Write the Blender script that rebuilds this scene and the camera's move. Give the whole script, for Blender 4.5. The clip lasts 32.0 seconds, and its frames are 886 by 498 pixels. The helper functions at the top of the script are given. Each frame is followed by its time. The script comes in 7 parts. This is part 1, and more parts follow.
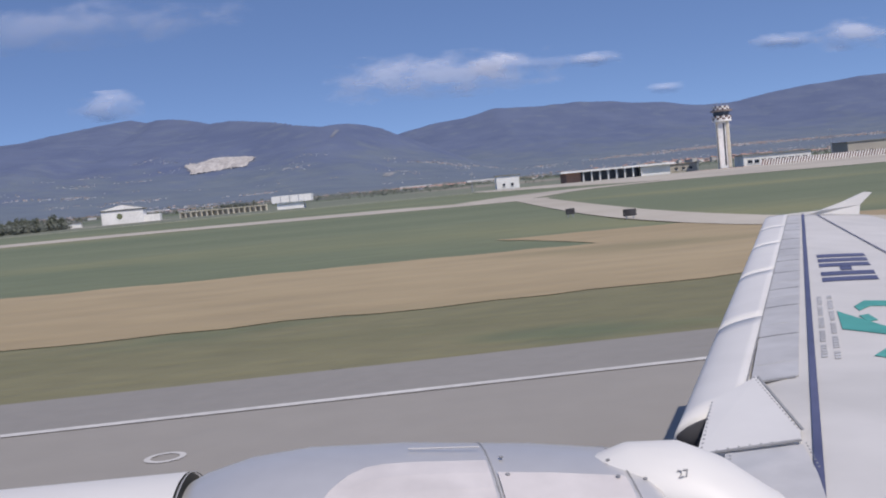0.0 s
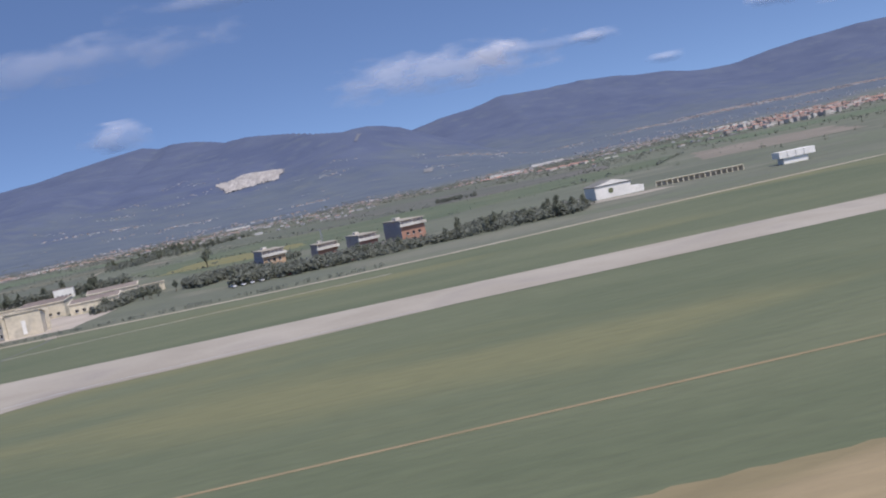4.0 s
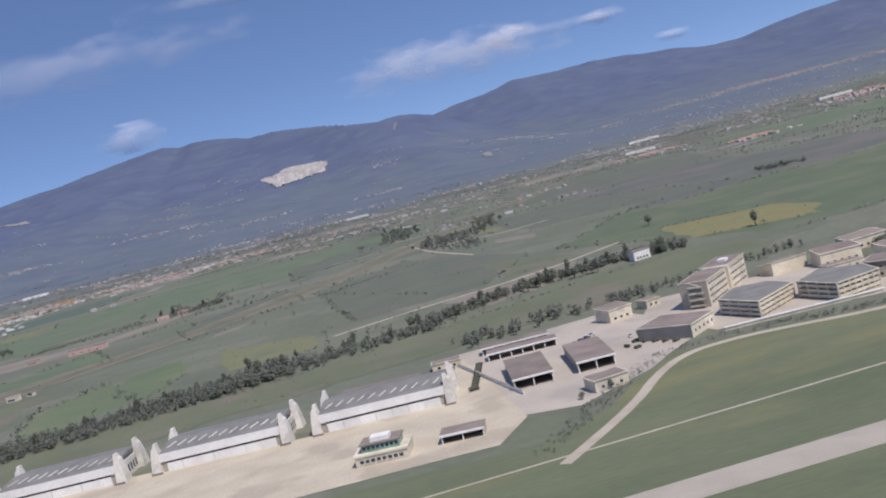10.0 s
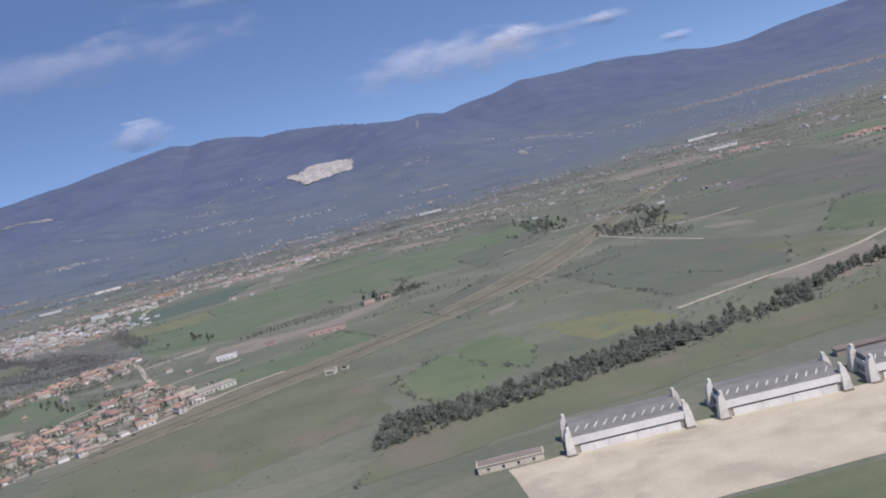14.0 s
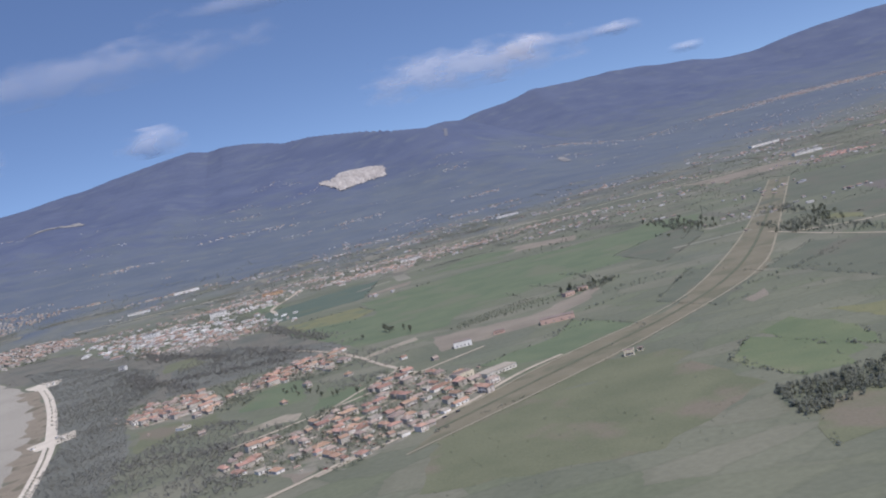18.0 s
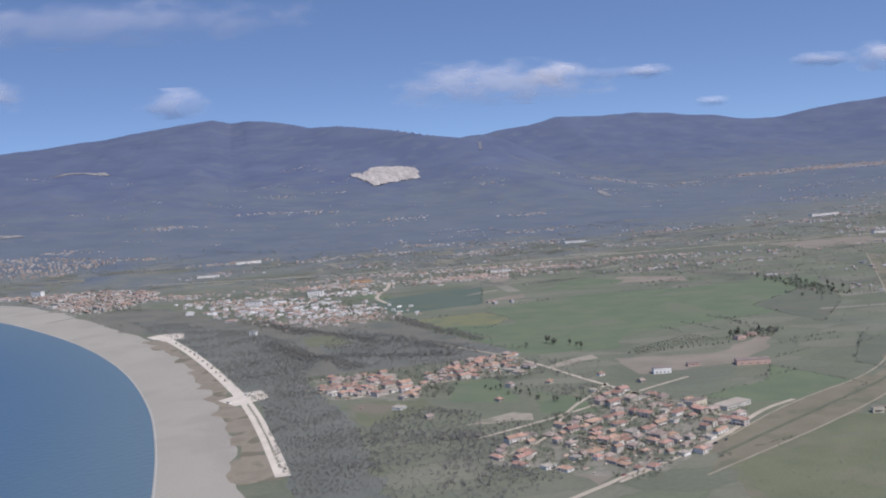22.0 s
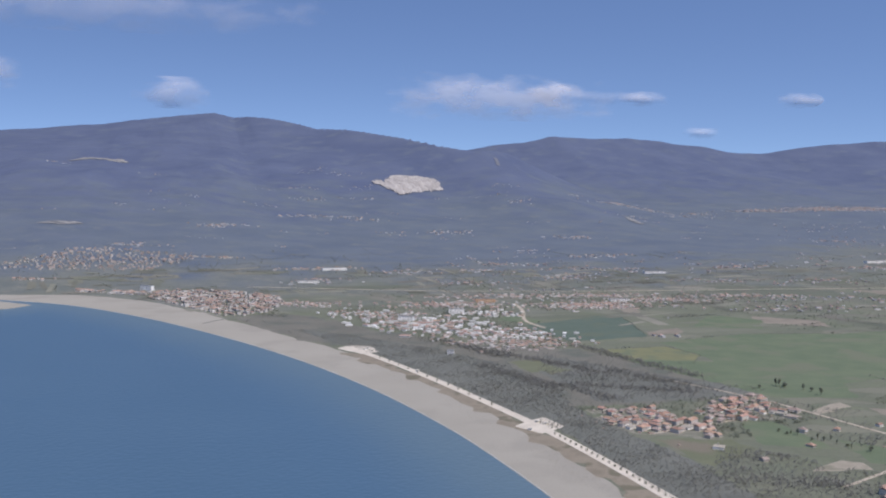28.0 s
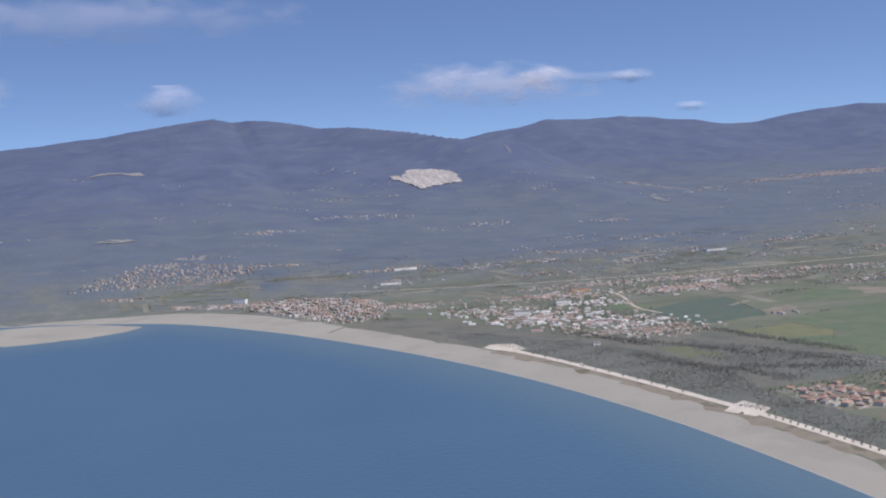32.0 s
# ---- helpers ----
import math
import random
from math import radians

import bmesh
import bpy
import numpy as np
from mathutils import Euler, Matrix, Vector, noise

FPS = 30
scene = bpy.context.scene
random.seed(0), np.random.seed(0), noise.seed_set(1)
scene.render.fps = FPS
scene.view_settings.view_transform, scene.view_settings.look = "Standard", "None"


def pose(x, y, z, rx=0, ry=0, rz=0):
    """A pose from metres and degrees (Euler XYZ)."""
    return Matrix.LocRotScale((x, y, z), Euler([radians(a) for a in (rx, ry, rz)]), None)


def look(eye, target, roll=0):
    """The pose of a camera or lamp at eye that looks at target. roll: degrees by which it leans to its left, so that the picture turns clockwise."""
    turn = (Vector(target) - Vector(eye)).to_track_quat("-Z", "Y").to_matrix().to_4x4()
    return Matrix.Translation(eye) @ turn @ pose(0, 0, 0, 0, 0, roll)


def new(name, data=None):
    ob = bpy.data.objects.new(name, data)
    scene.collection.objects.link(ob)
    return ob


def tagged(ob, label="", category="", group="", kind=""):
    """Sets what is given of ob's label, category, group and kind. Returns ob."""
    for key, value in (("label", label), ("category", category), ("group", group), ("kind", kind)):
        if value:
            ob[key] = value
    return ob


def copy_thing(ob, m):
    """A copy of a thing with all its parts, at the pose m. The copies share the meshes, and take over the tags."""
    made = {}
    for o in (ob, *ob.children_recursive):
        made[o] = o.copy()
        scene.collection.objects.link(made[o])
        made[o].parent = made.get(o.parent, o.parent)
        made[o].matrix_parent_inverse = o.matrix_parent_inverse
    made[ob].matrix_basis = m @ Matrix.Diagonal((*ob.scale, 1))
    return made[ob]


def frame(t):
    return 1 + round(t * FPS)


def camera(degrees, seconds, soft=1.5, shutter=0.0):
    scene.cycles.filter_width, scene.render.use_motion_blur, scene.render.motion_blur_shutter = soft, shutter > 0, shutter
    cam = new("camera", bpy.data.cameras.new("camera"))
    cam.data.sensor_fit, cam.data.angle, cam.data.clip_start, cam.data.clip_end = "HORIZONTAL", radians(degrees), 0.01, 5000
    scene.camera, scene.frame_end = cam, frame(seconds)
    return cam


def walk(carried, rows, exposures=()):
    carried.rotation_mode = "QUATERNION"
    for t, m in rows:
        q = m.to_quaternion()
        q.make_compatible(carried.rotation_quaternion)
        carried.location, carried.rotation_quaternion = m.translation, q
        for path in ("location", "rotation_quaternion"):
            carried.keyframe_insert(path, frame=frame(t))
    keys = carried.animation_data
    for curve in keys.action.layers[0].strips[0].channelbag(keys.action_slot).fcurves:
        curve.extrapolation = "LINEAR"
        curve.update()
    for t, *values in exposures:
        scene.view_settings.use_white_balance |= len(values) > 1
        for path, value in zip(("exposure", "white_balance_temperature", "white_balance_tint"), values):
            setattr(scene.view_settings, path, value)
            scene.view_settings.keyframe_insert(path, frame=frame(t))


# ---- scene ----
# One plan metre is U metres: the speed and the depth that the camera allows set the size of the model.
U = 0.42
cam = camera(46.0, 32.0, soft=2.0)
PATH = [
    (0.0, pose(0.05, -0.01, 2.09, 86.45, 5.32, -5.53)),
    (0.5, pose(-13.55, -0.35, 3.00, 86.52, 6.44, -5.77)),
    (1.0, pose(-27.19, -0.70, 3.95, 86.37, 7.42, -6.04)),
    (1.5, pose(-40.88, -1.07, 4.97, 86.27, 8.38, -6.25)),
    (2.0, pose(-54.66, -1.45, 6.10, 86.16, 9.20, -6.41)),
    (2.5, pose(-68.57, -1.86, 7.37, 86.11, 9.95, -6.48)),
    (3.0, pose(-82.64, -2.30, 8.81, 86.10, 10.67, -6.40)),
    (3.5, pose(-96.88, -2.78, 10.48, 86.06, 11.34, -6.21)),
    (5.5, pose(-156.05, -5.09, 19.66, 86.10, 12.50, -6.63)),
    (6.0, pose(-171.29, -5.69, 22.48, 85.94, 12.93, -6.78)),
    (6.5, pose(-186.65, -6.25, 25.45, 85.81, 13.52, -6.77)),
    (7.0, pose(-202.10, -6.77, 28.51, 85.62, 13.86, -6.86)),
    (7.5, pose(-217.59, -7.21, 31.64, 85.49, 14.01, -6.98)),
    (8.0, pose(-233.11, -7.55, 34.79, 85.37, 14.11, -7.12)),
    (8.5, pose(-248.62, -7.79, 37.94, 85.30, 14.12, -7.35)),
    (9.0, pose(-264.12, -7.94, 41.08, 85.16, 14.34, -7.57)),
    (9.5, pose(-279.60, -8.02, 44.20, 85.18, 14.27, -7.61)),
    (10.0, pose(-295.08, -8.05, 47.30, 85.09, 14.33, -7.73)),
    (10.5, pose(-310.55, -8.07, 50.38, 84.93, 14.31, -7.85)),
    (11.0, pose(-326.01, -8.08, 53.44, 84.89, 14.28, -8.03)),
    (11.5, pose(-341.47, -8.11, 56.47, 84.89, 14.34, -8.17)),
    (12.0, pose(-356.93, -8.20, 59.47, 84.87, 14.34, -8.32)),
    (12.5, pose(-372.38, -8.34, 62.44, 84.81, 14.43, -8.55)),
    (13.0, pose(-387.83, -8.52, 65.38, 84.77, 14.39, -8.74)),
    (13.5, pose(-403.29, -8.72, 68.29, 84.81, 14.21, -8.89)),
    (14.0, pose(-418.75, -8.89, 71.17, 84.84, 14.12, -8.97)),
    (14.5, pose(-434.21, -9.02, 74.03, 84.84, 14.05, -9.05)),
    (16.5, pose(-496.16, -8.46, 85.27, 85.22, 13.62, -9.36)),
    (17.0, pose(-511.69, -7.96, 88.04, 85.18, 13.70, -9.56)),
    (17.5, pose(-527.25, -7.34, 90.79, 85.13, 13.69, -9.75)),
    (18.0, pose(-542.86, -6.62, 93.53, 85.16, 13.80, -9.85)),
    (18.5, pose(-558.52, -5.81, 96.25, 85.16, 13.96, -9.97)),
    (19.0, pose(-574.25, -4.95, 98.96, 85.14, 14.19, -10.13)),
    (19.5, pose(-590.05, -4.04, 101.66, 85.12, 14.36, -10.29)),
    (20.0, pose(-605.94, -3.13, 104.35, 85.13, 14.51, -10.43)),
    (20.5, pose(-621.92, -2.21, 107.02, 85.15, 14.52, -10.56)),
    (21.0, pose(-637.98, -1.27, 109.66, 85.34, 12.53, -10.70)),
    (21.5, pose(-654.11, -0.27, 112.26, 85.49, 7.70, -10.60)),
    (22.0, pose(-670.30, 0.80, 114.79, 85.54, 4.00, -10.67)),
    (22.5, pose(-686.52, 1.98, 117.25, 85.59, 2.49, -11.02)),
    (23.0, pose(-702.78, 3.30, 119.62, 85.55, 1.94, -11.39)),
    (23.5, pose(-719.05, 4.78, 121.88, 85.63, 1.19, -11.77)),
    (24.0, pose(-735.33, 6.46, 124.01, 85.77, 0.60, -12.06)),
    (24.5, pose(-751.59, 8.35, 126.01, 85.99, 0.06, -12.29)),
    (25.0, pose(-767.85, 10.40, 127.89, 86.01, -0.15, -12.49)),
    (25.5, pose(-784.12, 12.56, 129.68, 85.96, -0.32, -12.69)),
    (27.5, pose(-849.33, 21.14, 136.51, 85.80, -0.56, -13.24)),
    (28.0, pose(-865.71, 22.98, 138.26, 85.80, -0.53, -13.52)),
    (28.5, pose(-882.13, 24.60, 140.08, 85.84, -0.61, -13.75)),
    (29.0, pose(-898.59, 26.02, 141.95, 85.82, -0.58, -13.93)),
    (29.5, pose(-915.08, 27.26, 143.89, 85.61, 0.90, -14.22)),
    (30.0, pose(-931.60, 28.35, 145.86, 85.67, 2.01, -14.48)),
    (30.5, pose(-948.14, 29.33, 147.87, 84.87, 2.85, -14.75)),
    (31.0, pose(-964.70, 30.21, 149.91, 84.93, 3.17, -15.04)),
    (31.5, pose(-981.27, 31.04, 151.97, 85.09, 3.28, -15.25)),
    (32.0, pose(-997.84, 31.84, 154.04, 85.06, 3.43, -15.30)),
]
walk(cam, PATH, [(0.0, 0.25, 6900, 12), (32.0, 0.25, 6900, 12)])

# ---------------------------------------------------------------- light
world = bpy.data.worlds.new("sky")
scene.world = world
world.use_nodes = True
wn = world.node_tree.nodes
sky = wn.new("ShaderNodeTexSky")
sky.sky_type, sky.sun_disc = "NISHITA", False
sky.sun_elevation, sky.sun_rotation = radians(57), radians(151)
sky.air_density, sky.dust_density, sky.ozone_density = 1.0, 0.2, 3.5
coord, lift, unit = wn.new("ShaderNodeTexCoord"), wn.new("ShaderNodeVectorMath"), wn.new("ShaderNodeVectorMath")
lift.operation, unit.operation = "MULTIPLY_ADD", "NORMALIZE"
lift.inputs[1].default_value, lift.inputs[2].default_value = (1, 1, 2.2), (0, 0, 0.20)
world.node_tree.links.new(coord.outputs["Generated"], lift.inputs[0])
world.node_tree.links.new(lift.outputs[0], unit.inputs[0])
world.node_tree.links.new(unit.outputs[0], sky.inputs[0])
deep = wn.new("ShaderNodeHueSaturation")
deep.inputs["Hue"].default_value, deep.inputs["Saturation"].default_value, deep.inputs["Value"].default_value = 0.508, 1.08, 1.15
world.node_tree.links.new(sky.outputs[0], deep.inputs["Color"])
world.node_tree.links.new(deep.outputs[0], wn["Background"].inputs[0])
wn["Background"].inputs[1].default_value = 0.118
sun_data = bpy.data.lights.new("sun", "SUN")
sun_data.energy, sun_data.angle, sun_data.color = 3.22, radians(0.5), (1.0, 0.945, 0.912)
sun = new("sun", sun_data)
sun.matrix_world = look((0, 0, 0), (-0.27, 0.48, -0.835))


# ---------------------------------------------------------------- helpers
def material(name, low, high, scale=0.05, rough=0.9, bump=0.0, fine=8.0, spots=None, spot_scale=0.01, by_object=0.0, by_island=0.0, metal=0.0, detail=4.0, leaf=0.0, along=1.0, grit=0.22):
    """A mottled surface: two colours over a broad noise, a finer grain on top, and a third colour in patches."""
    m = bpy.data.materials.new(name)
    m.use_nodes = True
    nt = m.node_tree
    n, link = nt.nodes, nt.links.new
    bs = n["Principled BSDF"]
    geo = n.new("ShaderNodeNewGeometry")

    def noise_at(s, d=detail):
        t = n.new("ShaderNodeTexNoise")
        t.inputs["Scale"].default_value, t.inputs["Detail"].default_value = s / U, d
        link(place, t.inputs["Vector"])
        return t

    place = geo.outputs["Position"]
    if along != 1.0:
        drawn = n.new("ShaderNodeVectorMath")
        drawn.operation = "MULTIPLY"
        drawn.inputs[1].default_value = (1 / along, 1, 1)
        link(place, drawn.inputs[0])
        place = drawn.outputs[0]
    broad, grain = noise_at(scale), noise_at(scale * fine)
    ramp = n.new("ShaderNodeValToRGB")
    ramp.color_ramp.elements[0].position, ramp.color_ramp.elements[1].position = 0.34, 0.66
    ramp.color_ramp.elements[0].color, ramp.color_ramp.elements[1].color = (*low, 1), (*high, 1)
    link(broad.outputs[0], ramp.inputs[0])
    colour = ramp.outputs[0]
    if spots:
        patchy = noise_at(spot_scale, 3)
        edge = n.new("ShaderNodeMapRange")
        edge.inputs[1].default_value, edge.inputs[2].default_value = 0.53, 0.63
        link(patchy.outputs[0], edge.inputs[0])
        mix = n.new("ShaderNodeMix")
        mix.data_type = "RGBA"
        link(edge.outputs[0], mix.inputs[0])
        link(colour, mix.inputs[6])
        mix.inputs[7].default_value = (*spots, 1)
        colour = mix.outputs[2]
    hsv = n.new("ShaderNodeHueSaturation")
    value = n.new("ShaderNodeMapRange")
    value.inputs[3].default_value, value.inputs[4].default_value = 1 - grit, 1 + grit
    link(grain.outputs[0], value.inputs[0])
    out = value.outputs[0]
    if by_object or by_island:
        src = n.new("ShaderNodeObjectInfo").outputs["Random"] if by_object else geo.outputs["Random Per Island"]
        span = by_object or by_island
        vary = n.new("ShaderNodeMapRange")
        vary.inputs[3].default_value, vary.inputs[4].default_value = 1 - span, 1 + span * 0.6
        link(src, vary.inputs[0])
        times = n.new("ShaderNodeMath")
        times.operation = "MULTIPLY"
        link(vary.outputs[0], times.inputs[0])
        link(out, times.inputs[1])
        out = times.outputs[0]
        hue = n.new("ShaderNodeMapRange")
        hue.inputs[3].default_value, hue.inputs[4].default_value = 0.5 - span * 0.05, 0.5 + span * 0.05
        scramble = n.new("ShaderNodeMath")
        scramble.operation = "FRACT"
        mul = n.new("ShaderNodeMath")
        mul.operation = "MULTIPLY"
        mul.inputs[1].default_value = 7.31
        link(src, mul.inputs[0])
        link(mul.outputs[0], scramble.inputs[0])
        link(scramble.outputs[0], hue.inputs[0])
        link(hue.outputs[0], hsv.inputs["Hue"])
    link(out, hsv.inputs["Value"])
    link(colour, hsv.inputs["Color"])
    link(hsv.outputs[0], bs.inputs["Base Color"])
    bs.inputs["Roughness"].default_value, bs.inputs["Metallic"].default_value = rough, metal
    if bump:
        b = n.new("ShaderNodeBump")
        b.inputs["Strength"].default_value, b.inputs["Distance"].default_value = bump, 0.3
        link(grain.outputs[0], b.inputs["Height"])
        link(b.outputs[0], bs.inputs["Normal"])
    if leaf:
        through_leaf, both = n.new("ShaderNodeBsdfTranslucent"), n.new("ShaderNodeMixShader")
        both.inputs[0].default_value = leaf
        link(hsv.outputs[0], through_leaf.inputs[0])
        link(bs.outputs[0], both.inputs[1])
        link(through_leaf.outputs[0], both.inputs[2])
        link(both.outputs[0], n["Material Output"].inputs[0])
    return m


def thing(name, x, y, z=0.0, turn=0.0, label="", category="", group="", kind=""):
    ob = new(name)
    ob.matrix_basis = pose(x * U, y * U, z * U, 0, 0, turn)
    return tagged(ob, label, category, group, kind)


def mesh_of(name, bm, mat):
    me = bpy.data.meshes.new(name)
    bmesh.ops.transform(bm, matrix=Matrix.Scale(U, 4), verts=bm.verts)
    bm.to_mesh(me)
    bm.free()
    me.materials.append(mat)
    return me


def part(name, bm, mat, parent, label=""):
    ob = new(name, mesh_of(name, bm, mat))
    ob.parent = parent
    return tagged(ob, label)


def share(name, me, parent, x, y, z, turn=0.0):
    """One more object on a mesh that alike pieces share."""
    ob = new(name, me)
    ob.parent = parent
    ob.matrix_basis = pose(x * U, y * U, z * U, 0, 0, turn)
    return ob


def raw(name, verts, faces, mat, smooth=False):
    me = bpy.data.meshes.new(name)
    me.from_pydata((np.asarray(verts, float) * U).tolist(), [], faces)
    me.materials.append(mat)
    if smooth:
        me.polygons.foreach_set("use_smooth", [True] * len(me.polygons))
    me.update()
    return new(name, me)


def box(bm, x0, x1, y0, y1, z0, z1):
    v = [bm.verts.new(p) for p in ((x0, y0, z0), (x1, y0, z0), (x1, y1, z0), (x0, y1, z0), (x0, y0, z1), (x1, y0, z1), (x1, y1, z1), (x0, y1, z1))]
    for f in ((3, 2, 1, 0), (4, 5, 6, 7), (0, 1, 5, 4), (1, 2, 6, 5), (2, 3, 7, 6), (3, 0, 4, 7)):
        bm.faces.new([v[i] for i in f])
    return bm


def boxed(*a):
    return box(bmesh.new(), *a)


def prism(points, z0, z1):
    """An upright block on a plan outline."""
    bm = bmesh.new()
    lo, hi = [bm.verts.new((*p, z0)) for p in points], [bm.verts.new((*p, z1)) for p in points]
    bm.faces.new(hi)
    bm.faces.new(lo[::-1])
    for i in range(len(points)):
        j = (i + 1) % len(points)
        bm.faces.new((lo[i], lo[j], hi[j], hi[i]))
    bmesh.ops.recalc_face_normals(bm, faces=bm.faces)
    return bm


def tube(bm, p, q, r0, r1=None, n=8):
    r1 = r0 if r1 is None else r1
    p, q = Vector(p), Vector(q)
    turn = (q - p).to_track_quat("Z", "Y").to_matrix()
    rings = []
    for c, r in ((p, r0), (q, r1)):
        rings.append([bm.verts.new(c + turn @ Vector((r * math.cos(a * math.tau / n), r * math.sin(a * math.tau / n), 0))) for a in range(n)])
    for i in range(n):
        j = (i + 1) % n
        bm.faces.new((rings[0][i], rings[0][j], rings[1][j], rings[1][i]))
    bm.faces.new(rings[1])
    bm.faces.new(rings[0][::-1])
    return bm


def ribbon(points, width):
    """A flat band along a plan line, smoothed."""
    line = np.asarray(points, float)
    for _ in range(2):
        line = np.concatenate([line[:1], np.concatenate([np.stack([0.75 * line[:-1] + 0.25 * line[1:], 0.25 * line[:-1] + 0.75 * line[1:]], 1).reshape(-1, 2)]), line[-1:]])
    d = np.gradient(line, axis=0)
    d /= np.linalg.norm(d, axis=1, keepdims=True) + 1e-9
    side = np.stack([-d[:, 1], d[:, 0]], 1) * width / 2
    return line - side, line + side


def band(name, points, width, z, mat, label, category, kind="structure"):
    a, b = ribbon(points, width)
    n = len(a)
    verts = [(*p, z) for p in a] + [(*p, z) for p in b]
    ob = raw(name, verts, [(i, i + 1, n + i + 1, n + i) for i in range(n - 1)], mat)
    return tagged(ob, label, category, kind=kind)


def patch(name, points, z, mat, label, category, kind="structure", ragged=0.0, grain=18):
    """A flat piece of ground with a slightly ragged outline."""
    rng = random.Random(len(label) + int(abs(points[0][0])))
    outline = []
    for i, p in enumerate(points):
        q = points[(i + 1) % len(points)]
        steps = max(1, int(math.dist(p, q) / grain)) if ragged else 1
        for k in range(steps):
            f = k / steps
            wob = ragged if k else ragged * 0.3
            outline.append((p[0] + (q[0] - p[0]) * f + rng.uniform(-wob, wob), p[1] + (q[1] - p[1]) * f + rng.uniform(-wob, wob)))
    ob = raw(name, [(*p, z) for p in outline], [tuple(range(len(outline)))], mat)
    bm = bmesh.new()
    bm.from_mesh(ob.data)
    bmesh.ops.triangulate(bm, faces=bm.faces)
    bmesh.ops.recalc_face_normals(bm, faces=bm.faces)
    if sum(f.normal.z for f in bm.faces) < 0:
        bmesh.ops.reverse_faces(bm, faces=bm.faces)
    bm.to_mesh(ob.data)
    bm.free()
    return tagged(ob, label, category, kind=kind)


def inside(p, poly):
    x, y, odd = p[0], p[1], False
    for (x0, y0), (x1, y1) in zip(poly, poly[1:] + poly[:1]):
        if (y0 > y) != (y1 > y) and x < (x1 - x0) * (y - y0) / (y1 - y0) + x0:
            odd = not odd
    return odd


# ---------------------------------------------------------------- materials
def farmland_material():
    """Small fields of many greens and browns, a cell each, with darker hedges between them; blue distance haze is mixed
    in uphill.
    """
    m = material("farmland", (0.118, 0.134, 0.090), (0.164, 0.176, 0.122), 0.008, fine=22, bump=0.3, detail=6)
    n, link = m.node_tree.nodes, m.node_tree.links.new
    geo = next(x for x in n if x.bl_idname == "ShaderNodeNewGeometry")
    hsv = next(x for x in n if x.bl_idname == "ShaderNodeHueSaturation")
    ramp = next(x for x in n if x.bl_idname == "ShaderNodeValToRGB")
    turn = n.new("ShaderNodeMapping")
    turn.inputs["Rotation"].default_value, turn.inputs["Scale"].default_value = (0, 0, radians(24)), (1.0, 2.1, 0.01)
    bend, sway, shift = n.new("ShaderNodeTexNoise"), n.new("ShaderNodeVectorMath"), n.new("ShaderNodeVectorMath")
    bend.inputs["Scale"].default_value, bend.inputs["Detail"].default_value = 0.02 / U, 3
    sway.operation, shift.operation = "MULTIPLY", "ADD"
    sway.inputs[1].default_value = (26 * U, 26 * U, 0)
    link(geo.outputs["Position"], bend.inputs["Vector"])
    link(bend.outputs["Color"], sway.inputs[0])
    link(sway.outputs[0], shift.inputs[0])
    link(geo.outputs["Position"], shift.inputs[1])
    link(shift.outputs[0], turn.inputs["Vector"])
    cells, hedge = n.new("ShaderNodeTexVoronoi"), n.new("ShaderNodeTexVoronoi")
    hedge.feature = "DISTANCE_TO_EDGE"
    for v in (cells, hedge):
        v.inputs["Scale"].default_value = 0.011 / U
        link(turn.outputs[0], v.inputs["Vector"])
    pick = n.new("ShaderNodeValToRGB")
    pick.color_ramp.interpolation = "CONSTANT"
    shades = ((0.0, (0.140, 0.152, 0.105)), (0.2, (0.112, 0.128, 0.092)), (0.36, (0.165, 0.170, 0.128)), (0.52, (0.125, 0.152, 0.090)), (0.66, (0.200, 0.188, 0.150)), (0.76, (0.108, 0.120, 0.092)), (0.90, (0.225, 0.210, 0.170)))
    for k, (at, c) in enumerate(shades):
        e = pick.color_ramp.elements[k] if k < 2 else pick.color_ramp.elements.new(at)
        e.position, e.color = at, (*c, 1)
    sep = n.new("ShaderNodeSeparateColor")
    link(cells.outputs["Color"], sep.inputs[0])
    link(sep.outputs[0], pick.inputs[0])
    mix = n.new("ShaderNodeMix")
    mix.data_type = "RGBA"
    mix.inputs[0].default_value = 0.32
    link(ramp.outputs[0], mix.inputs[6])
    link(pick.outputs[0], mix.inputs[7])
    line = n.new("ShaderNodeMapRange")
    line.inputs[1].default_value, line.inputs[2].default_value, line.inputs[3].default_value, line.inputs[4].default_value = 0.01, 0.07, 0.22, 0.0
    link(hedge.outputs["Distance"], line.inputs[0])
    dark = n.new("ShaderNodeMix")
    dark.data_type = "RGBA"
    dark.inputs[7].default_value = (0.088, 0.100, 0.065, 1)
    link(line.outputs[0], dark.inputs[0])
    link(mix.outputs[2], dark.inputs[6])
    haze_zone, stray, jitter = n.new("ShaderNodeAttribute"), n.new("ShaderNodeTexNoise"), n.new("ShaderNodeMath")
    haze_zone.attribute_name = "haze_zone"
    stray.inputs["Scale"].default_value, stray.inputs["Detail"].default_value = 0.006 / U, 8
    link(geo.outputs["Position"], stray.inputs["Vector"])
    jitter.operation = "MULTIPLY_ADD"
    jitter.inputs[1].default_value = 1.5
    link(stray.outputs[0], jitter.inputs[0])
    link(haze_zone.outputs["Fac"], jitter.inputs[2])
    colour = dark.outputs[2]
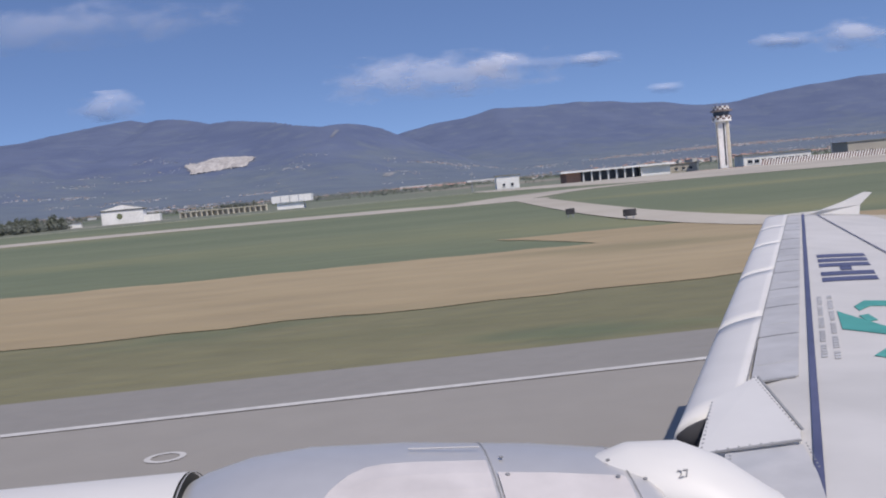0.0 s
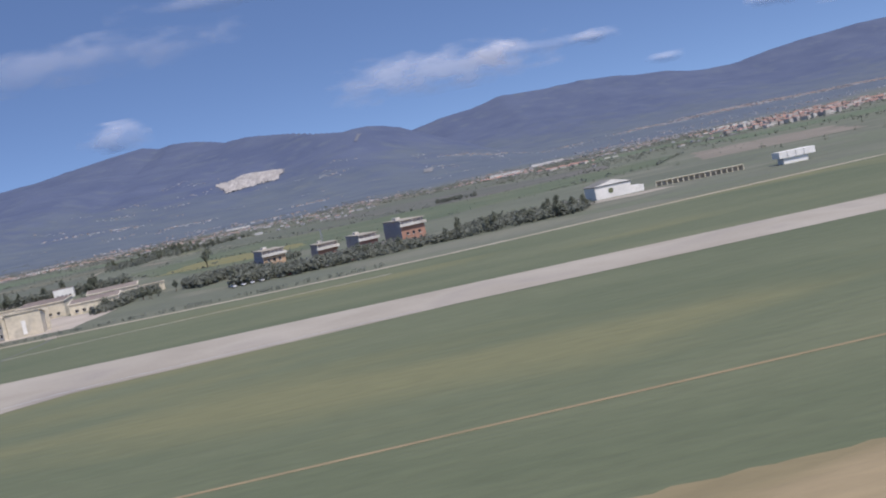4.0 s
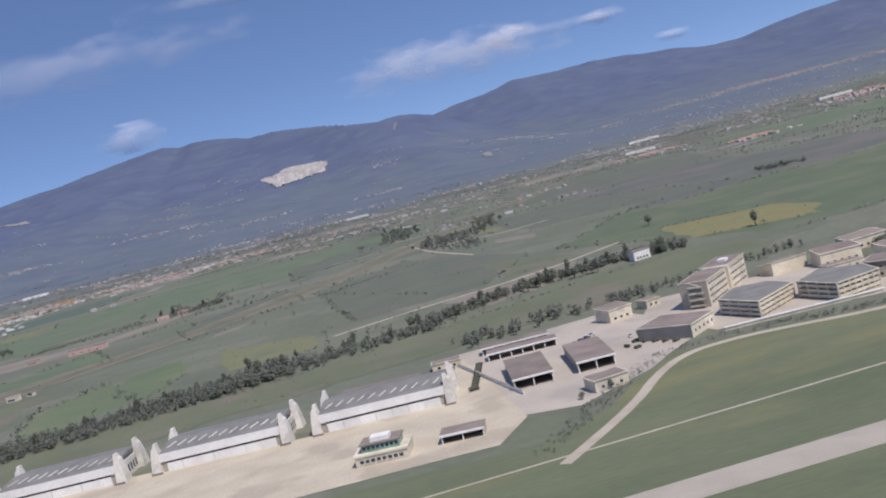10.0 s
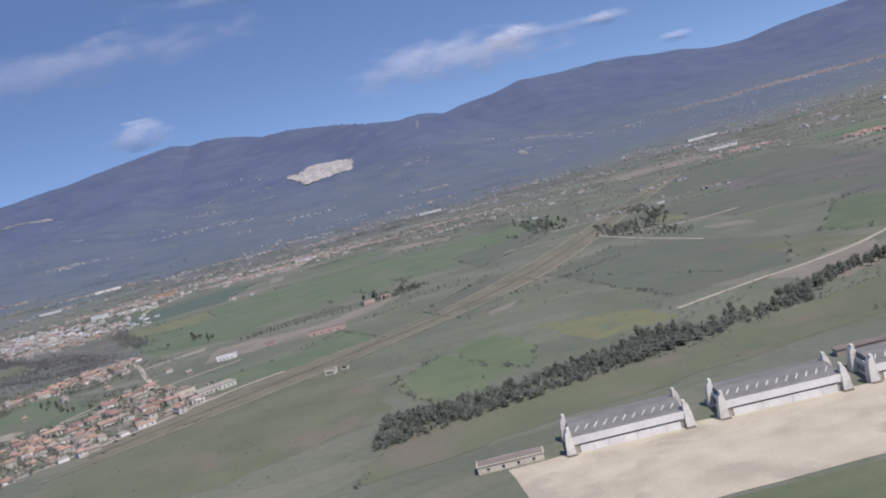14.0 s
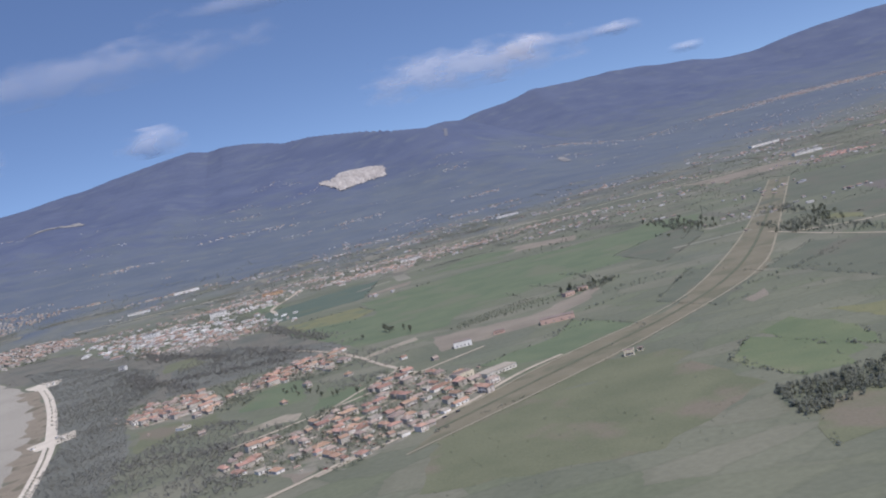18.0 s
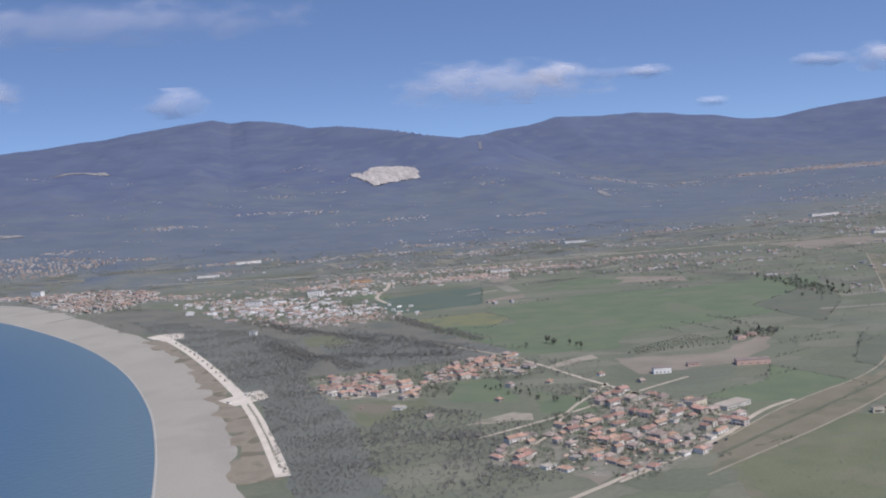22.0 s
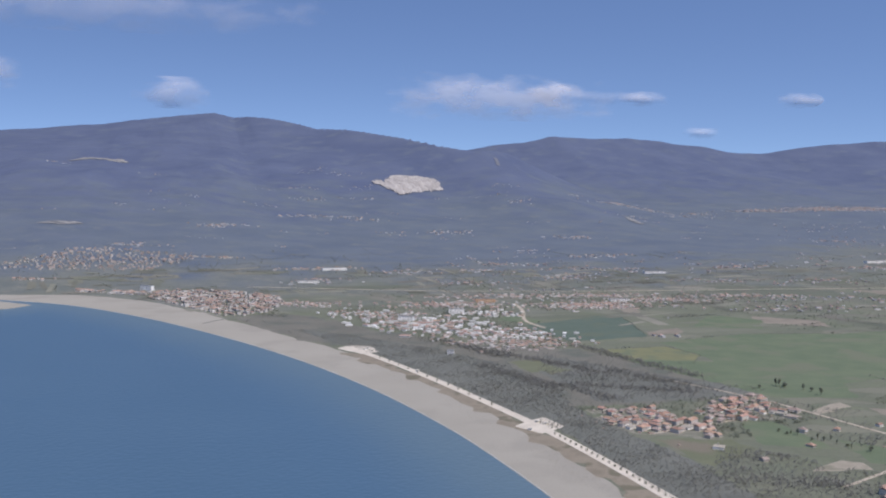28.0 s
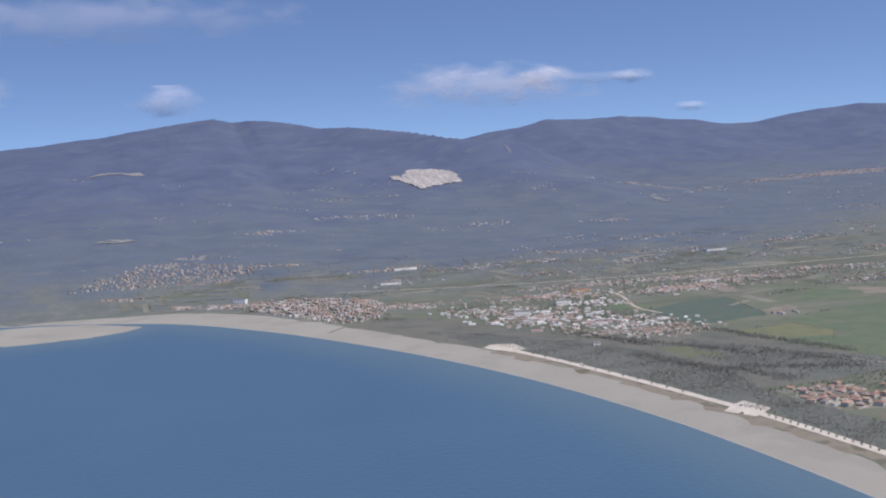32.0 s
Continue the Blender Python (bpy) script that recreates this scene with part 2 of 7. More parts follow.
    # terraces and gardens, then olive groves, then woods, as the land rises; the bluer tints paint in haze
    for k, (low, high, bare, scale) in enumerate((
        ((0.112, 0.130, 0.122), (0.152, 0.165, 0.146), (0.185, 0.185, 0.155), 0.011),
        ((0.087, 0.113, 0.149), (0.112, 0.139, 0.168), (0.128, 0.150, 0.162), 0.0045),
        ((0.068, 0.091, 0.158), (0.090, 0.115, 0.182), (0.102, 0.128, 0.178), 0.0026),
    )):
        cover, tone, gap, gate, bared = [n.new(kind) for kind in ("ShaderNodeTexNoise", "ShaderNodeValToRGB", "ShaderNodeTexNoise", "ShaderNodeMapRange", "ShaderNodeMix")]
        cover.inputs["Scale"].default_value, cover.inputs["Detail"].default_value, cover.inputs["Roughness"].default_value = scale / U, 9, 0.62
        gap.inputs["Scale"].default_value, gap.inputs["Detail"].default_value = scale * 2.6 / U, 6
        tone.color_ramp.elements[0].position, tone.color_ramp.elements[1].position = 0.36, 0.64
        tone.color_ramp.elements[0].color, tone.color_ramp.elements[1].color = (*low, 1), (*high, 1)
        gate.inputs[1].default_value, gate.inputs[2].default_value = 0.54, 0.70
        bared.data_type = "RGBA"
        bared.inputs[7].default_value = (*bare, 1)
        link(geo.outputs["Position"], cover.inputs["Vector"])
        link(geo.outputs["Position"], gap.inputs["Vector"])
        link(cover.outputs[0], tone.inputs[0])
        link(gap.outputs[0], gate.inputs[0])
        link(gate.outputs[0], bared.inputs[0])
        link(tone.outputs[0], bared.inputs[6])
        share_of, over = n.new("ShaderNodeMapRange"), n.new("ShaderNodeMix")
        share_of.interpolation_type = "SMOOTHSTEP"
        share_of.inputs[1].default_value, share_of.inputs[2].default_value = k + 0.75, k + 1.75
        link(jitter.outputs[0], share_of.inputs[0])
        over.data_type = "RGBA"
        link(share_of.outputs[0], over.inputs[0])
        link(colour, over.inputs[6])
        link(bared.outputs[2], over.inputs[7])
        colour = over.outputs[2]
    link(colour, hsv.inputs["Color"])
    return m


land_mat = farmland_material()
grass_mat = material("mown_grass", (0.101, 0.124, 0.068), (0.138, 0.156, 0.088), 0.03, bump=0.3, fine=18, spots=(0.168, 0.172, 0.086), spot_scale=0.016, along=3.5, detail=7)
crop_mat = material("crop_green", (0.102, 0.138, 0.080), (0.128, 0.162, 0.094), 0.02, bump=0.2, fine=25, spots=(0.138, 0.156, 0.100), spot_scale=0.012)
meadow_mat = material("spring_meadow", (0.106, 0.142, 0.076), (0.136, 0.168, 0.090), 0.02, bump=0.2, fine=25, spots=(0.165, 0.178, 0.105), spot_scale=0.012)
dark_crop_mat = material("dark_crop", (0.104, 0.120, 0.086), (0.124, 0.138, 0.098), 0.02, bump=0.2, fine=25, spots=(0.126, 0.128, 0.096), spot_scale=0.012)
yellow_mat = material("flowering_crop", (0.148, 0.160, 0.086), (0.182, 0.184, 0.094), 0.03, bump=0.2, fine=20, spots=(0.125, 0.150, 0.090), spot_scale=0.02, detail=7)
golden_mat = material("golden_crop", (0.180, 0.172, 0.075), (0.222, 0.202, 0.084), 0.03, bump=0.2, fine=20, spots=(0.165, 0.178, 0.085), spot_scale=0.03)
pea_mat = material("pea_crop", (0.090, 0.118, 0.068), (0.114, 0.140, 0.080), 0.02, bump=0.2, fine=25, spots=(0.130, 0.146, 0.088), spot_scale=0.012)
heath_mat = material("rough_heath", (0.104, 0.112, 0.090), (0.130, 0.134, 0.108), 0.012, bump=0.4, fine=20, spots=(0.145, 0.136, 0.118), spot_scale=0.006, detail=7)
wheat_mat = material("winter_wheat", (0.078, 0.112, 0.084), (0.094, 0.128, 0.096), 0.02, bump=0.2, fine=25, spots=(0.100, 0.126, 0.088), spot_scale=0.012)
dirt_mat = material("dry_soil", (0.256, 0.200, 0.112), (0.312, 0.248, 0.146), 0.025, bump=0.3, fine=15, spots=(0.222, 0.186, 0.102), spot_scale=0.045, along=2.6, detail=7)
soil_mat = material("ploughed_soil", (0.192, 0.172, 0.136), (0.246, 0.220, 0.175), 0.02, bump=0.4, fine=30)
dry_soil_mat = material("pale_bare_soil", (0.27, 0.245, 0.19), (0.33, 0.30, 0.238), 0.03, fine=20, spots=(0.20, 0.19, 0.14), spot_scale=0.03)
asphalt_mat = material("asphalt", (0.230, 0.216, 0.192), (0.262, 0.246, 0.220), 0.02, bump=0.05, fine=40, spots=(0.220, 0.208, 0.186), spot_scale=0.03, grit=0.07)
concrete_mat = material("concrete_paving", (0.340, 0.308, 0.252), (0.408, 0.374, 0.312), 0.04, bump=0.1, fine=25, spots=(0.305, 0.278, 0.24), spot_scale=0.02, grit=0.1)
track_mat = material("gravel_track", (0.36, 0.32, 0.25), (0.46, 0.41, 0.33), 0.05, fine=20)
line_mat = material("line_paint", (0.40, 0.39, 0.37), (0.50, 0.49, 0.465), 0.3, fine=10)
sand_mat = material("beach_sand", (0.305, 0.290, 0.245), (0.338, 0.322, 0.274), 0.006, fine=60, bump=0.15, spots=(0.292, 0.278, 0.236), spot_scale=0.01, grit=0.12)
pale_sand_mat = material("pale_promenade", (0.50, 0.46, 0.385), (0.60, 0.555, 0.47), 0.05, fine=15)
foam_mat = material("wave_foam", (0.34, 0.37, 0.38), (0.52, 0.54, 0.54), 0.2, fine=8)
rock_mat = material("quarry_rock", (0.27, 0.255, 0.24), (0.44, 0.415, 0.39), 0.010, fine=6, bump=0.5, along=0.22, spots=(0.34, 0.32, 0.295), spot_scale=0.012)
cream_mat = material("cream_render", (0.56, 0.505, 0.385), (0.68, 0.62, 0.49), 0.08, fine=9, by_object=0.08, spots=(0.50, 0.46, 0.37), spot_scale=0.15)
plaster_mat = material("pale_plaster", (0.58, 0.55, 0.49), (0.70, 0.675, 0.61), 0.08, fine=9, by_object=0.06, spots=(0.50, 0.475, 0.42), spot_scale=0.12)
white_mat = material("white_render", (0.68, 0.67, 0.63), (0.80, 0.79, 0.75), 0.1, fine=12, by_object=0.06)
red_mat = material("red_render", (0.36, 0.190, 0.145), (0.44, 0.245, 0.185), 0.1, fine=12, by_object=0.12)
orange_mat = material("orange_render", (0.46, 0.30, 0.185), (0.54, 0.37, 0.24), 0.1, fine=12)
pink_mat = material("faded_pink_render", (0.46, 0.32, 0.265), (0.54, 0.39, 0.33), 0.1, fine=12)
house_mat = material("house_render", (0.45, 0.415, 0.365), (0.60, 0.565, 0.51), 0.05, fine=12, by_object=0.3)
tile_mat = material("clay_tile", (0.33, 0.205, 0.150), (0.43, 0.285, 0.220), 0.15, fine=20, by_object=0.3, bump=0.4)
weathered_tile_mat = material("weathered_tile", (0.27, 0.215, 0.185), (0.36, 0.295, 0.255), 0.15, fine=20, by_object=0.25, bump=0.4)
town_wall_mat = material("town_render", (0.38, 0.36, 0.33), (0.56, 0.535, 0.50), 0.02, by_island=0.25)
town_white_mat = material("white_town_render", (0.52, 0.515, 0.495), (0.74, 0.735, 0.71), 0.02, by_island=0.2)
town_roof_mat = material("town_tile", (0.30, 0.215, 0.170), (0.40, 0.290, 0.232), 0.02, by_island=0.25)
flat_roof_mat = material("bitumen_roof", (0.195, 0.160, 0.138), (0.265, 0.222, 0.192), 0.08, fine=15, by_object=0.15)
metal_roof_mat = material("grey_sheet_roof", (0.165, 0.165, 0.15), (0.225, 0.222, 0.205), 0.1, fine=10, rough=0.85)
glass_mat = material("window_glass", (0.03, 0.035, 0.045), (0.06, 0.065, 0.075), 0.3, rough=0.15)
door_mat = material("painted_door", (0.16, 0.11, 0.08), (0.24, 0.17, 0.12), 0.3)
leaf_mat = material("leaf_dark", (0.176, 0.196, 0.146), (0.216, 0.234, 0.178), 0.1, fine=6, by_island=0.12, leaf=0.35)
band_mat = material("band_leaf", (0.190, 0.208, 0.172), (0.228, 0.244, 0.202), 0.03, fine=6, by_island=0.10, leaf=0.45)
pine_mat = material("scrub_leaf", (0.190, 0.194, 0.172), (0.224, 0.226, 0.200), 0.006, fine=12, by_island=0.05, leaf=0.35)
wood_floor_mat = material("leaf_litter", (0.124, 0.134, 0.114), (0.152, 0.160, 0.138), 0.01, fine=16)
bark_mat = material("bark", (0.10, 0.075, 0.055), (0.15, 0.115, 0.085), 0.5)
steel_mat = material("grey_steel", (0.30, 0.31, 0.32), (0.42, 0.43, 0.44), 0.5, rough=0.45, metal=0.6)


def sea_material():
    m = bpy.data.materials.new("sea_water")
    m.use_nodes = True
    n, link = m.node_tree.nodes, m.node_tree.links.new
    bs = n["Principled BSDF"]
    geo = n.new("ShaderNodeNewGeometry")
    broad = n.new("ShaderNodeTexNoise")
    broad.inputs["Scale"].default_value, broad.inputs["Detail"].default_value = 0.006 / U, 5
    ramp = n.new("ShaderNodeValToRGB")
    ramp.color_ramp.elements[0].color, ramp.color_ramp.elements[1].color = (0.058, 0.120, 0.186, 1), (0.072, 0.138, 0.206, 1)
    link(geo.outputs["Position"], broad.inputs["Vector"])
    link(broad.outputs[0], ramp.inputs[0])
    # sandy shallows show through near the shore
    out, near, tint = n.new("ShaderNodeAttribute"), n.new("ShaderNodeMapRange"), n.new("ShaderNodeMix")
    out.attribute_name = "offshore"
    drift = n.new("ShaderNodeMath")
    drift.operation = "MULTIPLY_ADD"
    drift.inputs[1].default_value = 90
    link(broad.outputs[0], drift.inputs[0])
    link(out.outputs["Fac"], drift.inputs[2])
    near.interpolation_type = "SMOOTHSTEP"
    near.inputs[1].default_value, near.inputs[2].default_value, near.inputs[3].default_value, near.inputs[4].default_value = 30, 240, 1.0, 0.0
    link(drift.outputs[0], near.inputs[0])
    tint.data_type = "RGBA"
    tint.inputs[7].default_value = (0.106, 0.166, 0.202, 1)
    link(near.outputs[0], tint.inputs[0])
    link(ramp.outputs[0], tint.inputs[6])
    link(tint.outputs[2], bs.inputs["Base Color"])
    waves = n.new("ShaderNodeTexNoise")
    waves.inputs["Scale"].default_value, waves.inputs["Detail"].default_value = 0.12 / U, 6
    link(geo.outputs["Position"], waves.inputs["Vector"])
    b = n.new("ShaderNodeBump")
    b.inputs["Strength"].default_value, b.inputs["Distance"].default_value = 0.35, 1.0
    link(waves.outputs[0], b.inputs["Height"])
    link(b.outputs[0], bs.inputs["Normal"])
    bs.inputs["Roughness"].default_value, bs.inputs["IOR"].default_value = 0.35, 1.33
    return m


sea_mat = sea_material()

# ---------------------------------------------------------------- land form
COAST = [(-1690, -3000), (-1690, 700), (-1702, 1000), (-1716, 1171), (-1738, 1350), (-1800, 1639), (-1903, 1943), (-2048, 2255), (-2173, 2479), (-2344, 2720), (-2532, 2850), (-2800, 2990), (-3400, 3060), (-9000, 3200)]
SPIT = [(-2437, 2731), (-2475, 2670), (-2560, 2625), (-2700, 2612), (-3000, 2640), (-3600, 2700), (-3600, 2860), (-3000, 2930), (-2720, 2925), (-2560, 2850)]
FRONT = [(-9000, 9800, 520), (-5000, 9800, 600), (-3622, 9800, 668), (-3249, 9800, 694), (-2869, 9800, 731), (-2580, 9800, 775), (-2188, 9800, 811), (-1840, 9800, 838), (-1691, 9700, 800), (-1547, 9500, 804), (-1268, 9200, 754), (-1051, 8900, 685), (-813, 8500, 662), (-627, 8200, 621), (-454, 7900, 582), (-274, 7500, 517), (-80, 7250, 473), (81, 7400, 492), (308, 7600, 462), (600, 7600, 330), (1000, 7600, 150), (1500, 7600, 40), (9000, 7600, 0)]
BACK = [(-9000, 0), (-500, 300), (300, 480), (927, 600), (1279, 640), (1571, 706), (1840, 702), (2080, 695), (2400, 712), (2833, 680), (3065, 640), (3301, 630), (3700, 575), (4068, 570), (4300, 590), (4616, 660), (4982, 690), (5703, 725), (9000, 760)]


def edge_distance(px, py, line):
    best = np.full(px.shape, 1e9)
    for (x0, y0), (x1, y1) in zip(line, line[1:]):
        dx, dy = x1 - x0, y1 - y0
        f = np.clip(((px - x0) * dx + (py - y0) * dy) / (dx * dx + dy * dy), 0, 1)
        best = np.minimum(best, np.hypot(px - x0 - f * dx, py - y0 - f * dy))
    return best


def in_outline(px, py, poly):
    odd = np.zeros(px.shape, bool)
    for (x0, y0), (x1, y1) in zip(poly, poly[1:] + poly[:1]):
        cross = (y0 > py) != (y1 > py)
        odd ^= cross & (px < (x1 - x0) * (py - y0) / ((y1 - y0) or 1e-9) + x0)
    return odd


def waves_field(px, py, seed):
    """A smooth random relief made of sines, about -1 to 1."""
    rng = np.random.default_rng(seed)
    total, weight = np.zeros(px.shape), 0
    for octave in range(5):
        for _ in range(5):
            k = 2 ** octave / 1500 * math.tau
            a = rng.uniform(0, math.tau)
            total = total + np.sin(k * (px * math.cos(a) + py * math.sin(a)) + rng.uniform(0, math.tau)) / 1.7 ** octave
        weight += 2.2 / 1.7 ** octave
    return total / weight


def land_height(px, py):
    px, py = np.asarray(px, float), np.asarray(py, float)
    fx, fy, fz = np.array(FRONT).T
    yc, zc = np.interp(px, fx, fy), np.interp(px, fx, fz)
    power = np.interp(px, [-3000, -2578, -1600, -750, 0, 600], [1.1, 1.15, 1.7, 2.25, 2.5, 2.6])
    u = np.clip((py - 3000) / (yc - 3000), 0, None)
    front = zc * np.where(u < 1, np.clip(u, 0, 1) ** power, np.clip(1 - (u - 1) * 1.2, 0, 1))
    bx, bz = np.array(BACK).T
    v = np.clip((py - 3000) / 7400, 0, None)
    back = np.interp(px, bx, bz) * np.where(v < 1, np.clip(v, 0, 1) ** 3.2, np.clip(1 - (v - 1) * 2, 0, 1))
    h = np.maximum(front, back)
    free = np.clip(np.minimum(u, 1) * (1.02 - np.minimum(u, 1)) * 4, 0, 1)
    h = h + waves_field(px, py, 3) * np.clip(h, 0, 300) * 0.10 * free + waves_field(px * 1.6, py * 0.45, 5) * np.clip(h, 0, 300) * 0.05 * free
    # spurs and gullies run down the slopes
    bend = 160 * np.sin(py / 610 + 0.7) + 90 * np.sin(py / 270)
    spur = 0.5 - np.abs(np.sin((px + bend) / 330)) + 0.45 * np.sin((px - 0.6 * bend) / 145 + 2) + 0.25 * np.sin((px + 0.4 * py) / 88)
    calm = 1 - np.exp(-((px + 740) ** 2 + ((py - 6500) * 0.8) ** 2) / 420 ** 2)
    h = h + spur * np.clip(h, 0, 300) * 0.065 * free * calm
    crest = np.clip(np.maximum(u, v) * 3.2 - 2.2, 0, 1)
    h = h + waves_field(px * 1.4, py * 0.2, 21) * 15 * crest * (h > 120)
    side = np.where(px > np.interp(py, [p[1] for p in COAST[:-1]], [p[0] for p in COAST[:-1]]), 1, -1)
    shore = edge_distance(px, py, COAST) * np.where(py > 3060, 1, side)
    spit = edge_distance(px, py, SPIT + SPIT[:1]) * np.where(in_outline(px, py, SPIT), 1, -1)
    shore = np.maximum(shore, spit)
    return h + np.clip(shore * 0.03 - 0.6, -4, 0)


def height(x, y):
    return float(land_height(np.array([x]), np.array([y]))[0])


def steps(*spans):
    return np.unique(np.concatenate([np.arange(a, b + 0.1, s) for a, b, s in spans]))


def build_land():
    xs = steps((-9000, -3700, 150), (-3700, -2700, 50), (-2700, -1560, 10), (-1560, 3000, 40), (3000, 9000, 110))
    ys = steps((-3000, 600, 200), (600, 3100, 12.5), (3100, 8000, 45), (8000, 11200, 50))
    gx, gy = np.meshgrid(xs, ys)
    gz = land_height(gx, gy)
    n, m = len(xs), len(ys)
    verts = np.stack([gx, gy, gz], -1).reshape(-1, 3)
    i = np.arange((m - 1) * n).reshape(m - 1, n)[:, :-1].ravel()
    faces = np.stack([i, i + 1, i + n + 1, i + n], 1)
    me = bpy.data.meshes.new("ground")
    me.from_pydata((verts * U).tolist(), [], faces.tolist())
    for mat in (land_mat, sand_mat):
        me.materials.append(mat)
    px, py, pz = verts.T
    # how much painted haze the ground takes, growing inland and with height
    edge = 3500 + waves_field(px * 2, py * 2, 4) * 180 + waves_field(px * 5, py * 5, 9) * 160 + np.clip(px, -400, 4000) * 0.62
    haze_zone = np.clip((py - edge + 900) / 800, 0, 1) + np.clip((py - edge + 250) / 900, 0, 1) + np.clip((pz - 50 + waves_field(px * 2, py * 0.7, 14) * 60) / 300, 0, 1)
    me.attributes.new("haze_zone", "FLOAT", "POINT").data.foreach_set("value", haze_zone.astype(np.float32))
    c = verts[faces].mean(1)
    shore = edge_distance(c[:, 0], c[:, 1], COAST)
    wide = np.interp(c[:, 1], [700, 1100, 1400, 1700, 2000, 2400, 2800, 3100], [60, 75, 88, 100, 95, 70, 45, 30])
    index = np.zeros(len(c), int)
    index[(shore < wide * 0.6) & (c[:, 1] < 3050)] = 1
    index[in_outline(c[:, 0], c[:, 1], SPIT)] = 1
    me.polygons.foreach_set("material_index", index.tolist())
    me.polygons.foreach_set("use_smooth", [True] * len(faces))
    me.update()
    return tagged(new("ground", me), "green coastal plain rising to wooded mountains with blue haze painted in", "ground", kind="structure")


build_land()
def build_sea():
    xs, ys = steps((-9000, -3000, 500), (-3000, -1500, 25)), steps((-3000, 600, 300), (600, 3300, 25))
    gx, gy = np.meshgrid(xs, ys)
    n = len(xs)
    i = np.arange((len(ys) - 1) * n).reshape(-1, n)[:, :-1].ravel()
    verts = np.stack([gx, gy, np.full(gx.shape, -0.6)], -1).reshape(-1, 3)
    ob = raw("sea", verts, np.stack([i, i + 1, i + n + 1, i + n], 1).tolist(), sea_mat)
    depth = np.minimum(edge_distance(verts[:, 0], verts[:, 1], COAST), edge_distance(verts[:, 0], verts[:, 1], SPIT + SPIT[:1]))
    ob.data.attributes.new("offshore", "FLOAT", "POINT").data.foreach_set("value", depth.astype(np.float32))
    tagged(ob, "calm deep blue sea along a sandy bay", "sea", kind="structure")


build_sea()

# bare rock and clearings lying on the slopes
def drape(name, poly, mat, label, category, n=48, rise=5.0, rough=3.0):
    rng = random.Random(4)
    verts, faces, keep = [], [], {}
    xs = np.linspace(min(p[0] for p in poly), max(p[0] for p in poly), n)
    ys = np.linspace(min(p[1] for p in poly), max(p[1] for p in poly), n)
    dx, dy = (xs[1] - xs[0]) * 0.8, (ys[1] - ys[0]) * 0.8
    for j in range(n - 1):
        for i in range(n - 1):
            if inside(((xs[i] + xs[i + 1]) / 2 + rng.uniform(-dx, dx), (ys[j] + ys[j + 1]) / 2 + rng.uniform(-dy, dy)), poly):
                f = []
                for a, b in ((i, j), (i + 1, j), (i + 1, j + 1), (i, j + 1)):
                    if (a, b) not in keep:
                        keep[a, b] = len(verts)
                        verts.append((xs[a], ys[b], height(xs[a], ys[b]) + rise + rng.uniform(-rough, rough)))
                    f.append(keep[a, b])
                faces.append(f)
    return tagged(raw(name, verts, faces, mat), label, category, kind="structure")


drape("quarry", [(-965, 6600), (-940, 6560), (-905, 6420), (-880, 6300), (-849, 6130), (-742, 6275), (-652, 6290), (-554, 6314), (-530, 6500), (-519, 6740), (-576, 6860), (-666, 6890), (-783, 6800), (-875, 6590), (-905, 6640)], rock_mat, "pale bare rock quarry face on a wooded mountainside", "quarry")
scar_mat = material("bare_slope", (0.165, 0.168, 0.172), (0.27, 0.268, 0.258), 0.05, fine=6, spots=(0.105, 0.115, 0.125), spot_scale=0.022)
drape("clearing", [(-2800, 6860), (-2620, 6880), (-2440, 6980), (-2500, 7040), (-2640, 6960), (-2790, 6900)], scar_mat, "pale bare clearing high on the mountainside", "clearing", 44, 2.5, 0.8)
drape("clearing", [(-2640, 4300), (-2560, 4290), (-2470, 4380), (-2500, 4400), (-2600, 4350)], scar_mat, "pale bare clearing on the lower slope", "clearing", 36, 2.0, 0.6)
slip_mat = material("landslip_scree", (0.125, 0.140, 0.175), (0.165, 0.175, 0.20), 0.02, fine=6)
drape("clearing", [(-45, 6880), (-25, 6870), (15, 7060), (25, 7110), (-5, 7100), (-20, 7000)], slip_mat, "narrow pale landslip below the ridge", "clearing", 36, 2.0, 0.4)
drape("clearing", [(200, 5100), (240, 5100), (290, 5420), (270, 5430), (225, 5300)], scar_mat, "pale winding road up the slope", "road", 36, 2.0, 0.4)


# ---------------------------------------------------------------- airfield
patch("runway", [(-1100, -29), (1500, -29), (1500, 29), (-1100, 29)], 0.06, asphalt_mat, "grey asphalt runway with white edge lines", "runway")
shoulder_mat = material("shoulder_asphalt", (0.194, 0.185, 0.168), (0.220, 0.210, 0.190), 0.04, bump=0.05, fine=40, spots=(0.184, 0.176, 0.160), spot_scale=0.04, grit=0.08)
verge_mat = material("dry_verge_grass", (0.128, 0.124, 0.062), (0.168, 0.156, 0.084), 0.06, bump=0.3, fine=14, spots=(0.102, 0.118, 0.062), spot_scale=0.09, along=2.0, detail=7)
for y in (25.0, -25.0):
    s = 1 if y > 0 else -1
    patch("runway_shoulder", [(-1100, y), (1500, y), (1500, y + 4.4 * s), (-1100, y + 4.4 * s)], 0.072, shoulder_mat, "darker asphalt shoulder of the runway", "runway", ragged=0.25)
    patch("edge_line", [(-1100, y - 0.17), (1500, y - 0.17), (1500, y + 0.17), (-1100, y + 0.17)], 0.082, line_mat, "worn white runway edge line", "road marking")
ring = [(math.cos(k * math.tau / 20), math.sin(k * math.tau / 20)) for k in range(20)]
